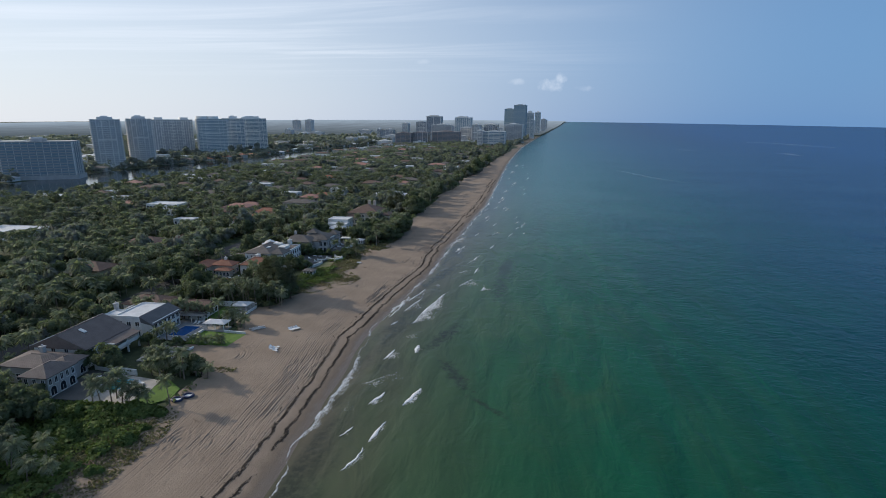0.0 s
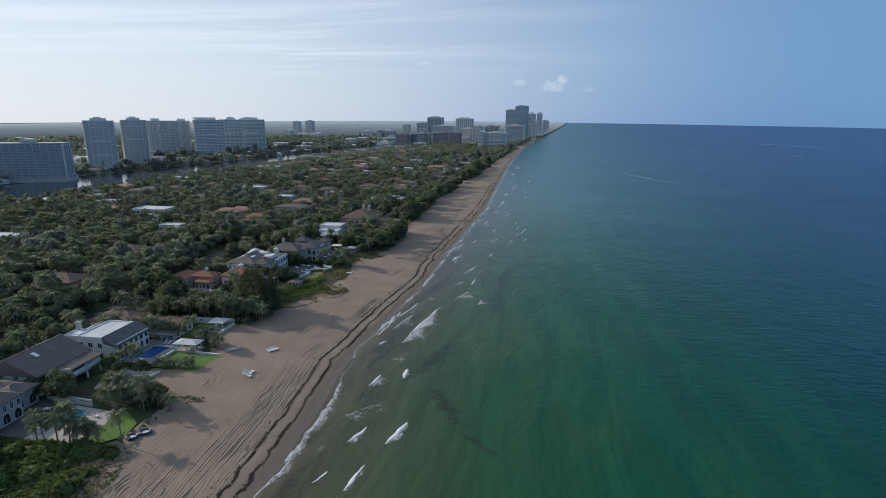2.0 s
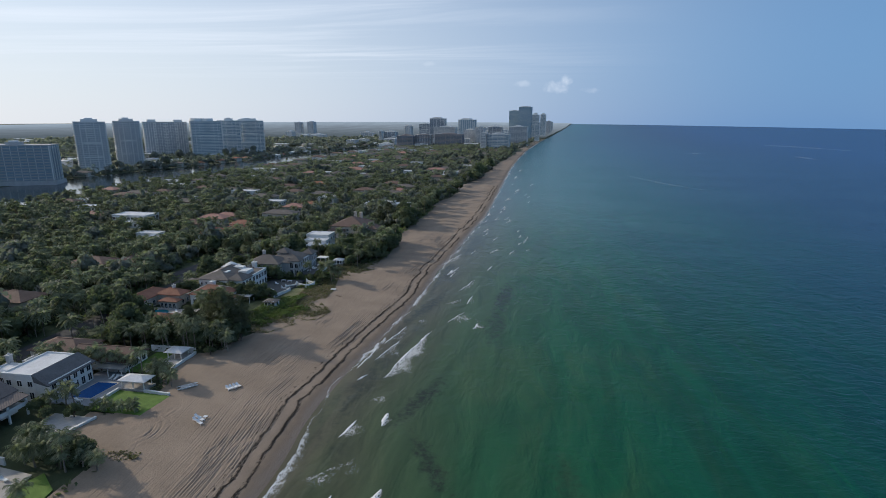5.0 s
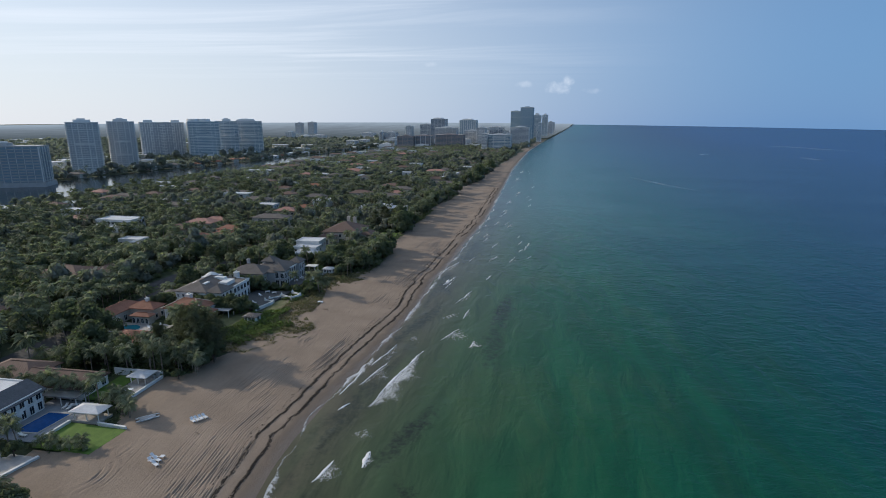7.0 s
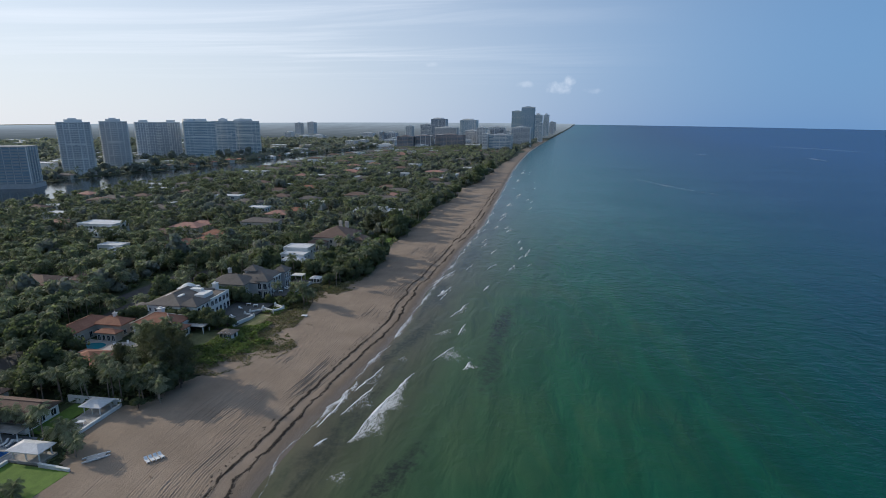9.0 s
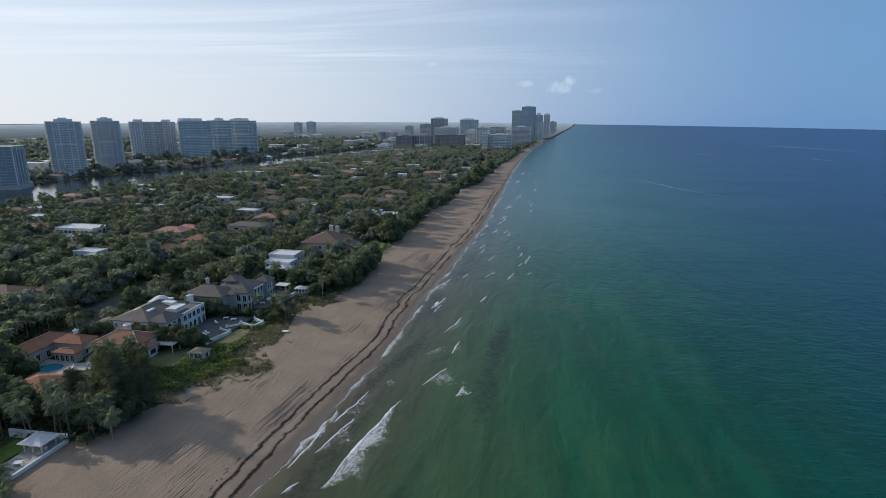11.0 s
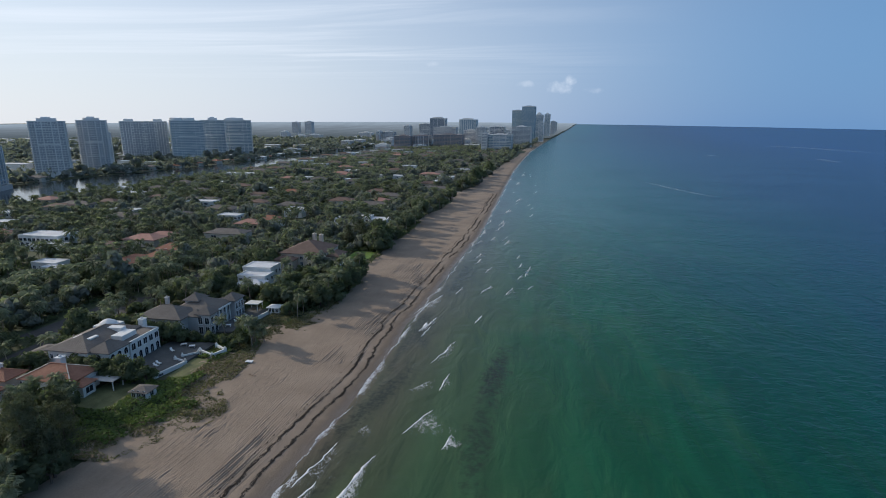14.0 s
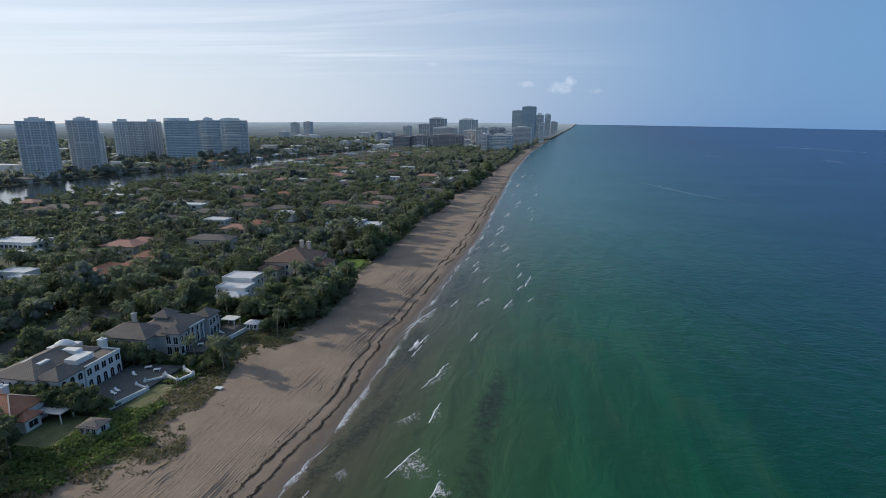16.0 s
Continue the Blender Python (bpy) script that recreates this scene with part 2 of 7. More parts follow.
def sand_material():
    m, t, p = base_mat("beach_sand")
    at = t.nodes.new("ShaderNodeAttribute")
    at.attribute_name = "inland"
    d = at.outputs["Fac"]
    pos = place_node(t)
    long = place_node(t, 1.0, 0.12, 1.0)
    n1, n2, n3 = noise_node(t, pos, 0.09, 5), noise_node(t, pos, 2.5, 6, 0.7), noise_node(t, long, 0.9, 5, 0.7)
    f = math_node(t, "ADD", math_node(t, "MULTIPLY", n1, 0.5), math_node(t, "ADD", math_node(t, "MULTIPLY", n2, 0.34), math_node(t, "MULTIPLY", n3, 0.16)))
    dry = ramp_node(t, f, [(0.35, (0.205, 0.152, 0.107)), (0.65, (0.325, 0.248, 0.18))])
    edge = math_node(t, "ADD", d, math_node(t, "MULTIPLY", math_node(t, "SUBTRACT", noise_node(t, pos, 0.25, 4), 0.5), 4.0))
    wet = range_node(t, edge, 1.5, 6.5)
    t.links.new(mix_node(t, wet, (0.13, 0.098, 0.07), dry), p.inputs["Base Color"])
    t.links.new(range_node(t, edge, 0.0, 4.0, 0.35, 0.95), p.inputs["Roughness"])
    n4 = noise_node(t, place_node(t, 1.0, 0.45), 0.9, 6, 0.75)
    bump_node(t, p, math_node(t, "ADD", n2, math_node(t, "ADD", math_node(t, "MULTIPLY", n3, 0.5), math_node(t, "MULTIPLY", n4, 1.2))), 0.7, 0.12)
    return m


def sea_material():
    m, t, p = base_mat("sea_water")
    at = t.nodes.new("ShaderNodeAttribute")
    at.attribute_name = "offshore"
    pos = place_node(t)
    wob = math_node(t, "SUBTRACT", noise_node(t, place_node(t, 1, 0.4), 0.02, 4, 0.6, 1.0), 0.5)
    off = at.outputs["Fac"]
    d = math_node(t, "ADD", off, math_node(t, "MULTIPLY", wob, math_node(t, "MINIMUM", math_node(t, "MULTIPLY", off, 1.1), 130.0)))
    d = math_node(t, "MAXIMUM", d, 0.0)
    f = math_node(t, "POWER", math_node(t, "DIVIDE", d, 800.0), 0.5)
    c = ramp_node(t, f, SEA_STOPS)
    # olive streaks, drawn out along the set of the swell
    streak = noise_node(t, place_node(t, 1.0, 0.33, 1.0, rz=radians(-30)), 0.055, 4, 0.55, 1.2)
    near = range_node(t, d, 160.0, 30.0)
    c = mix_node(t, math_node(t, "MULTIPLY", near, range_node(t, streak, 0.42, 0.75, 0, 0.38)), c, (0.062, 0.098, 0.04))
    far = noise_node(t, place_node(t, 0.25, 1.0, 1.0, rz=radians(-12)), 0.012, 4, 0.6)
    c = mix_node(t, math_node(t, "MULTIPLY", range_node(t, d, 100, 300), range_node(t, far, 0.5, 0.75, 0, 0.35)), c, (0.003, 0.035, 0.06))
    lane = noise_node(t, place_node(t, 1.0, 0.16, 1.0), 0.09, 4, 0.6, 0.7)
    lane = math_node(t, "ADD", 1.0, math_node(t, "MULTIPLY", range_node(t, d, 260.0, 60.0), range_node(t, lane, 0.33, 0.7, -0.15, 0.15)))
    hs = t.nodes.new("ShaderNodeHueSaturation")
    t.links.new(lane, hs.inputs["Value"])
    t.links.new(c, hs.inputs["Color"])
    c = hs.outputs[0]
    # sky reflection up the coast, put into the base colour as blue and teal
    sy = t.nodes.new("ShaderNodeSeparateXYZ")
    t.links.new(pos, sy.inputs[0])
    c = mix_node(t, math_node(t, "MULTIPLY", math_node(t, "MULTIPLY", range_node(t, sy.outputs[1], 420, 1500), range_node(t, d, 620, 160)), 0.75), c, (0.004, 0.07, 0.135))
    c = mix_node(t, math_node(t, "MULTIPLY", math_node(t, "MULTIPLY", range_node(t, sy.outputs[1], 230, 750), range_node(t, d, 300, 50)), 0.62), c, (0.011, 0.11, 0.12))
    # weed on the bottom: patches with ragged edges
    rag = math_node(t, "MULTIPLY", math_node(t, "SUBTRACT", noise_node(t, pos, 0.3, 8, 0.8), 0.5), 3.6)
    weed = None
    for x, y, rx, ry, turn, full in WEED:
        g = t.nodes.new("ShaderNodeNewGeometry")
        mp = t.nodes.new("ShaderNodeMapping")
        mp.vector_type = "TEXTURE"
        mp.inputs["Location"].default_value, mp.inputs["Rotation"].default_value = (x, y, 0), (0, 0, radians(turn))
        mp.inputs["Scale"].default_value = (rx, ry, 1000)
        t.links.new(g.outputs["Position"], mp.inputs["Vector"])
        ln = t.nodes.new("ShaderNodeVectorMath")
        ln.operation = "LENGTH"
        t.links.new(mp.outputs[0], ln.inputs[0])
        v = math_node(t, "MULTIPLY", range_node(t, math_node(t, "SUBTRACT", ln.outputs["Value"], rag), 1.15, 0.2), 0.9 * full)
        weed = v if weed is None else math_node(t, "MAXIMUM", weed, v)
    band = math_node(t, "MULTIPLY", math_node(t, "MULTIPLY", range_node(t, off, 1.0, 3.5), range_node(t, off, 17.0, 8.0)), range_node(t, noise_node(t, place_node(t, 0.6, 0.25), 0.09, 5, 0.65), 0.42, 0.62, 0, 0.75))
    weed = math_node(t, "MAXIMUM", weed, band)
    weed = math_node(t, "MULTIPLY", weed, range_node(t, noise_node(t, pos, 0.7, 6, 0.7), 0.36, 0.58, 0.3, 1.0))
    c = mix_node(t, weed, c, (0.018, 0.024, 0.017))
    t.links.new(c, p.inputs["Base Color"])
    p.inputs["Specular IOR Level"].default_value = 0.0
    p.inputs["Roughness"].default_value = 1.0
    h1 = noise_node(t, place_node(t, 0.62, 1.0, 1.0), 0.18, 4, 0.6, 0.9)
    h2 = noise_node(t, place_node(t, 0.55, 1.0, 1.0, rz=radians(4)), 0.42, 4, 0.6, 0.6)
    h3 = noise_node(t, place_node(t, 1.0, 0.35, 1, rz=radians(-30)), 0.14, 3, 0.55, 0.6)
    h4 = noise_node(t, pos, 1.4, 4, 0.6)
    gust = range_node(t, noise_node(t, place_node(t, 0.5, 1.0, rz=radians(-10)), 0.014, 4, 0.6), 0.36, 0.62, 0.45, 1.0)
    gust = math_node(t, "MULTIPLY", gust, range_node(t, d, 15.0, 170.0, 0.22, 1.0))
    h = math_node(t, "ADD", math_node(t, "MULTIPLY", h1, 0.8), math_node(t, "ADD", math_node(t, "MULTIPLY", h2, 0.75), math_node(t, "MULTIPLY", h4, 0.12)))
    h = math_node(t, "ADD", math_node(t, "MULTIPLY", h, gust), math_node(t, "MULTIPLY", h3, 1.0))
    bump_node(t, p, h, 0.55, 1.0)
    gl, fr, mx = t.nodes.new("ShaderNodeBsdfGlossy"), t.nodes.new("ShaderNodeFresnel"), t.nodes.new("ShaderNodeMixShader")
    gl.inputs["Color"].default_value = (0.86, 0.94, 1.0, 1)
    gl.inputs["Roughness"].default_value, fr.inputs["IOR"].default_value = 0.2, 1.33
    bp = [x for x in t.nodes if x.bl_idname == "ShaderNodeBump"][0]
    t.links.new(bp.outputs[0], gl.inputs["Normal"])
    t.links.new(bp.outputs[0], fr.inputs["Normal"])
    t.links.new(math_node(t, "MINIMUM", math_node(t, "MULTIPLY", fr.outputs[0], 0.72), 0.3), mx.inputs[0])
    t.links.new(p.outputs[0], mx.inputs[1])
    t.links.new(gl.outputs[0], mx.inputs[2])
    t.links.new(mx.outputs[0], t.nodes["Material Output"].inputs["Surface"])
    return m


SEA_STOPS = [(0.0, (0.13, 0.1, 0.066)), (0.079, (0.09, 0.082, 0.05)), (0.137, (0.07, 0.082, 0.042)), (0.19, (0.044, 0.082, 0.036)), (0.245, (0.02, 0.082, 0.034)), (0.3, (0.008, 0.08, 0.036)),
             (0.39, (0.003, 0.06, 0.04)), (0.5, (0.001, 0.042, 0.055)), (0.62, (0.001, 0.03, 0.075)), (0.78, (0.001, 0.029, 0.092)), (1.0, (0.004, 0.042, 0.14))]
WEED = [(-25.0, 170.5, 3.5, 16, -18, 1), (-17.6, 144.5, 2.6, 13, 28, 0.95), (-7.0, 128.1, 1.4, 8.8, 50, 0.7), (12.3, 143.3, 4, 11, 0, 0.35), (-5.9, 261.6, 4.5, 21, -6, 1), (-7.7, 228.4, 4, 21, 0, 0.75), (-37.3, 241.8, 3.5, 25, -14, 0.9), (13.4, 366.7, 6, 35, -8, 0.35), (-42.7, 178.0, 2.5, 26, -4, 0.7)]
M_SAND = sand_material()
M_SEA = sea_material()


def lace_material():
    """Foam spread over the water as a net of bubbles: solid where "thin" is low, torn open into cells where it is high."""
    m, t, p = base_mat("lacy_sea_foam")
    at = t.nodes.new("ShaderNodeAttribute")
    at.attribute_name = "thin"
    pos = place_node(t, 1.0, 0.75)
    warp = t.nodes.new("ShaderNodeTexNoise")
    warp.inputs["Scale"].default_value, warp.inputs["Detail"].default_value = 0.8, 3.0
    t.links.new(pos, warp.inputs["Vector"])
    moved = t.nodes.new("ShaderNodeVectorMath")
    moved.operation = "MULTIPLY_ADD"
    moved.inputs[1].default_value = (0.9, 0.9, 0.0)
    t.links.new(warp.outputs["Color"], moved.inputs[0])
    t.links.new(pos, moved.inputs[2])
    v = t.nodes.new("ShaderNodeTexVoronoi")
    v.feature = "DISTANCE_TO_EDGE"
    v.inputs["Scale"].default_value = 1.9
    t.links.new(moved.outputs[0], v.inputs["Vector"])
    ragged = math_node(t, "MULTIPLY", math_node(t, "SUBTRACT", noise_node(t, pos, 1.1, 6, 0.7), 0.5), 1.9)
    patch = math_node(t, "MULTIPLY", math_node(t, "SUBTRACT", noise_node(t, place_node(t, 1.0, 0.6), 0.33, 4), 0.5), 1.5)
    level = math_node(t, "ADD", at.outputs["Fac"], math_node(t, "ADD", ragged, patch))
    net = math_node(t, "ADD", level, math_node(t, "MULTIPLY", v.outputs["Distance"], 2.6))
    cover = math_node(t, "MULTIPLY", range_node(t, net, 1.04, 0.54), range_node(t, at.outputs["Fac"], 1.5, 0.7, 0.0, 1.0))
    t.links.new(ramp_node(t, noise_node(t, pos, 3.0, 5), [(0.3, (0.66, 0.67, 0.66)), (0.7, (0.9, 0.9, 0.88))]), p.inputs["Base Color"])
    p.inputs["Roughness"].default_value = 0.85
    tr, mx = t.nodes.new("ShaderNodeBsdfTransparent"), t.nodes.new("ShaderNodeMixShader")
    t.links.new(math_node(t, "MULTIPLY", cover, range_node(t, at.outputs["Fac"], -0.1, 0.75, 0.9, 0.48)), mx.inputs[0])
    t.links.new(tr.outputs[0], mx.inputs[1])
    t.links.new(p.outputs[0], mx.inputs[2])
    t.links.new(mx.outputs[0], t.nodes["Material Output"].inputs["Surface"])
    return m


M_LACE = lace_material()
M_CANAL = plain("canal_water", (0.02, 0.03, 0.034), 0.12)


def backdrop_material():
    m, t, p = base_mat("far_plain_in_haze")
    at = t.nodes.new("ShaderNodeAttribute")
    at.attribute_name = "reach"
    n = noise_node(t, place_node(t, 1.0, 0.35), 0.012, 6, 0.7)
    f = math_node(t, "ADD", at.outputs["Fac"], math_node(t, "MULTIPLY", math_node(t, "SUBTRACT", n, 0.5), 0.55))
    # haze painted in: the glow turns paler with distance
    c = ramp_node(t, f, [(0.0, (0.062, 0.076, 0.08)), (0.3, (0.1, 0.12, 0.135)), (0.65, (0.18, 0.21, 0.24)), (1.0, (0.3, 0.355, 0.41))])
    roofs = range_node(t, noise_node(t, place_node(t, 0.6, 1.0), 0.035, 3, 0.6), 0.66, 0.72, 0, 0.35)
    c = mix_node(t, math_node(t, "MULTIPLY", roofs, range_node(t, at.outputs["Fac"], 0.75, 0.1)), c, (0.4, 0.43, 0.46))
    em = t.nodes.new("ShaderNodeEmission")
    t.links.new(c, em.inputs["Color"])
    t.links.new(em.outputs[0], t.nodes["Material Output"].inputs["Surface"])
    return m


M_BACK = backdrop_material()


def ground_material():
    m, t, p = base_mat("garden_ground")
    pos = place_node(t)
    n1, n2, n3 = noise_node(t, pos, 0.03, 5), noise_node(t, pos, 0.35, 5), noise_node(t, pos, 3, 5)
    f = math_node(t, "ADD", math_node(t, "MULTIPLY", n1, 0.4), math_node(t, "ADD", math_node(t, "MULTIPLY", n2, 0.35), math_node(t, "MULTIPLY", n3, 0.25)))
    c = ramp_node(t, f, [(0.35, (0.03, 0.042, 0.016)), (0.52, (0.055, 0.07, 0.028)), (0.66, (0.085, 0.08, 0.052))])
    t.links.new(c, p.inputs["Base Color"])
    p.inputs["Roughness"].default_value = 0.95
    bump_node(t, p, n2, 0.5, 0.5)
    return m


M_GROUND = ground_material()

# ---- mesh tools ----
ORIGIN = {}
PLAN = {}


def true(x, y):
    """From the plan's grid, which runs longer up the coast than across it, to metres in the world."""
    return 0.99681 * x + 0.02014 * y, 0.02014 * x + 0.87282 * y


def mesh_np(name, V, F, mats):
    """A mesh from arrays of corners and of equal-sided faces (one array, or a list of them)."""
    me = bpy.data.meshes.new(name)
    V = np.asarray(V, dtype=np.float32).reshape(-1, 3)
    Fs = [np.asarray(f, dtype=np.int32) for f in (F if isinstance(F, list) else [F]) if len(f)]
    me.vertices.add(len(V))
    me.vertices.foreach_set("co", V.ravel())
    me.loops.add(sum(f.size for f in Fs))
    me.loops.foreach_set("vertex_index", np.concatenate([f.ravel() for f in Fs]))
    me.polygons.add(sum(len(f) for f in Fs))
    sizes = np.concatenate([np.full(len(f), f.shape[1], np.int32) for f in Fs])
    me.polygons.foreach_set("loop_start", np.concatenate([[0], np.cumsum(sizes)[:-1]]).astype(np.int32))
    for m in mats if isinstance(mats, (list, tuple)) else [mats]:
        me.materials.append(m)
    me.update(calc_edges=True)
    me.validate()
    return me


class Build:
    """Corners and faces of one part, gathered in world places."""

    def __init__(self):
        self.v, self.f = [], []

    def add(self, verts, faces):
        k = len(self.v)
        self.v += [tuple(v) for v in verts]
        self.f += [tuple(i + k for i in f) for f in faces]
        return self

    def box(self, x0, x1, y0, y1, z0, z1):
        return self.add([(x0, y0, z0), (x1, y0, z0), (x1, y1, z0), (x0, y1, z0), (x0, y0, z1), (x1, y0, z1), (x1, y1, z1), (x0, y1, z1)],
                        [(3, 2, 1, 0), (4, 5, 6, 7), (0, 1, 5, 4), (1, 2, 6, 5), (2, 3, 7, 6), (3, 0, 4, 7)])

    def prism(self, poly, z0, z1):
        n = len(poly)
        return self.add([(*p, z0) for p in poly] + [(*p, z1) for p in poly],
                        [tuple(range(n - 1, -1, -1)), tuple(range(n, 2 * n))] + [(i, (i + 1) % n, n + (i + 1) % n, n + i) for i in range(n)])

    def beam(self, p, q, w, h):
        """A bar of width w and height h from p to q, its underside on them."""
        p, q = Vector(p), Vector(q)
        s = (q - p).cross(Vector((0, 0, 1)))
        s = (s.normalized() if s.length > 1e-6 else Vector((1, 0, 0))) * w / 2
        u = Vector((0, 0, h)) if abs((q - p).normalized().z) < 0.95 else Vector((0, h, 0))
        c = [p - s, p + s, q + s, q - s]
        return self.add([*c, *(x + u for x in c)], [(3, 2, 1, 0), (4, 5, 6, 7), (0, 1, 5, 4), (1, 2, 6, 5), (2, 3, 7, 6), (3, 0, 4, 7)])

    def disc(self, x, y, z0, z1, r0, r1, n=12):
        """A round, tapered piece."""
        a = [2 * math.pi * k / n for k in range(n)]
        return self.add([(x + r0 * math.cos(k), y + r0 * math.sin(k), z0) for k in a] + [(x + r1 * math.cos(k), y + r1 * math.sin(k), z1) for k in a],
                        [tuple(range(n - 1, -1, -1)), tuple(range(n, 2 * n))] + [(i, (i + 1) % n, n + (i + 1) % n, n + i) for i in range(n)])

    def hip(self, x0, x1, y0, y1, z, rise, over=0.7, thick=0.22, gable=False):
        """A pitched roof over a rectangle, its ridge along the longer side."""
        x0, x1, y0, y1 = x0 - over, x1 + over, y0 - over, y1 + over
        w, d = x1 - x0, y1 - y0
        ins = 0.0 if gable else min(w, d) / 2
        if w >= d:
            r0, r1 = (x0 + ins, (y0 + y1) / 2, z + rise), (x1 - ins, (y0 + y1) / 2, z + rise)
            top = [(4, 5, 9, 8), (6, 7, 8, 9), (5, 6, 9), (7, 4, 8)]
        else:
            r0, r1 = ((x0 + x1) / 2, y0 + ins, z + rise), ((x0 + x1) / 2, y1 - ins, z + rise)
            top = [(5, 6, 9, 8), (7, 4, 8, 9), (4, 5, 8), (6, 7, 9)]
        lo = [(x0, y0), (x1, y0), (x1, y1), (x0, y1)]
        return self.add([(*c, z - thick) for c in lo] + [(*c, z) for c in lo] + [r0, r1],
                        [(3, 2, 1, 0), (0, 1, 5, 4), (1, 2, 6, 5), (2, 3, 7, 6), (3, 0, 4, 7)] + top)


def thing(name, x, y, z, label, category, group="", rz=0.0, kind=""):
    ob = new(name)
    ob.matrix_world = pose(*true(x, y), z, 0, 0, rz)
    ob.empty_display_size = 0.5
    ORIGIN[ob.name] = (*true(x, y), z) if not rz else None
    PLAN[ob.name] = (x, y)
    return tagged(ob, label, category, group, kind)


def part(name, build, mat, parent, label=""):
    o = ORIGIN[parent.name]
    me = bpy.data.meshes.new(name)
    if o is None:
        me.from_pydata(build.v, [], build.f)
    else:
        me.from_pydata([(p[0] - o[0], p[1] - o[1], v[2] - o[2]) for v, p in ((v, true(v[0], v[1])) for v in build.v)], [], build.f)
    me.materials.append(mat)
    me.update()
    ob = new(name, me)
    ob.parent = parent
    ORIGIN[ob.name] = o
    return tagged(ob, label)


def single(name, build, mat, label="", category="", group="", kind=""):
    """A thing of one mesh, its origin at its base."""
    v = np.array(build.v, float)
    v[:, 0], v[:, 1] = true(v[:, 0], v[:, 1])
    o = (float(v[:, 0].mean()), float(v[:, 1].mean()), float(v[:, 2].min()))
    me = bpy.data.meshes.new(name)
    me.from_pydata([tuple(p) for p in v - np.array(o)], [], build.f)
    me.materials.append(mat)
    me.update()
    ob = new(name, me)
    ob.location = o
    return tagged(ob, label, category, group, kind)


# ---- the lie of the land ----
SHORE_Y = [-400, 100, 160, 190, 220, 255, 300, 340, 375, 440, 520, 600, 780, 1040, 1200, 1640, 2160, 2545, 3000, 3650, 5300]
SHORE_X = [-50, -51.5, -54, -56, -54, -50.5, -47.5, -48.5, -46, -44.5, -40.5, -40.5, -42, -44, -42, -33, -8, 14, 48, 105, 270]
VEG_Y = [-400, 119, 128, 136, 150, 159, 172, 175, 186, 192, 203, 213, 217, 231, 248, 256, 264, 274, 295, 303, 326, 331, 349, 378, 412, 434, 495, 570, 620, 740, 820, 1030, 1290, 1536, 1800, 5300]
VEG_X = [-84, -83.5, -86, -90, -89, -104, -104, -97, -95.5, -100, -106, -106, -97, -95, -84.5, -79, -78, -85.5, -87, -89, -95, -85, -83, -79, -83, -86, -87, -88, -82, -84, -77, -71, -61, -49, -28, 230]
GZ = 1.2


def shore_x(y):
    return np.interp(y, SHORE_Y, SHORE_X)


def veg_x(y):
    y = np.asarray(y, float)
    return np.interp(y, VEG_Y, VEG_X) + np.clip((y - 430) / 120, 0, 1) * (4.5 * value_noise(y, y * 0 + 2.5, 14, 34.0) + 2.5 * value_noise(y, y * 0 + 6.5, 15, 11.0))


def lift(x, y):
    """The far ground and sea bend up to the true horizon, inside the reach of the lens."""
    r = np.hypot(x, np.asarray(y) - 75.0)
    side = np.clip((np.arctan2(x, np.asarray(y) - 75.0) + 0.14) / 0.66, -1.2, 1.2)
    return (58.0 - 36.0 * side ** 2) * np.clip((r - 2200.0) / 2700.0, 0, 1) ** 2


def ground_z(x, y):
    d = shore_x(y) - x
    return np.interp(d, [-60, -10, 0, 4, 9, 13, 26, 40], [-2.5, -0.6, 0.0, 0.22, 0.62, 0.72, 0.95, GZ]) + lift(x, y)


def grid_mesh(name, X, Y, Z, mat, smooth=True, attr=None, keep=None):
    n, m = X.shape
    i = np.arange(n * m).reshape(n, m)
    F = np.stack([i[:-1, :-1], i[:-1, 1:], i[1:, 1:], i[1:, :-1]], -1).reshape(-1, 4)
    if keep is not None:
        F = F[keep.ravel()]
    me = mesh_np(name, np.stack([*true(X, Y), Z], -1), F, mat)
    if attr:
        at = me.attributes.new(attr[0], "FLOAT", "POINT")
        at.data.foreach_set("value", np.asarray(attr[1], np.float32).ravel())
    if smooth:
        me.shade_smooth()
    return new(name, me)


rows_y = np.concatenate([np.arange(-300, 80, 40), np.arange(80, 500, 8), np.arange(500, 1700, 30), np.arange(1700, 5300, 120)]).astype(float)
# sea: columns by their distance from the water's edge
off = np.array([-3, 0, 1, 2, 3.5, 5, 7, 10, 14, 20, 28, 38, 50, 70, 100, 140, 200, 300, 450, 700, 1000, 1400, 1900, 2500, 3100, 3800, 4500, 5200], float)
OFF, YY = np.meshgrid(off, rows_y)
XX = shore_x(YY) + OFF
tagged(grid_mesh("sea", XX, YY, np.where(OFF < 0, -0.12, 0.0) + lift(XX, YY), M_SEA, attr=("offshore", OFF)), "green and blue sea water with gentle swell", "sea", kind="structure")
# ground: one sheet from the sea bed to the horizon inland
inl = np.array([-40, -10, 0, 4, 9, 13, 20, 26, 33, 40, 60, 100, 150, 220, 300, 400, 500, 600, 800, 1100, 1500, 2000, 2600, 3300, 4000, 4600, 5200], float)
INL, YY = np.meshgrid(inl, rows_y)
XX = shore_x(YY) - INL
tagged(grid_mesh("ground", XX[:, ::-1], YY, (ground_z(XX, YY) - np.where((INL < 62) & (YY < 1750), 0.3, 0.0))[:, ::-1], M_GROUND), "dark green wooded ground of the coastal plain", "ground", kind="structure")


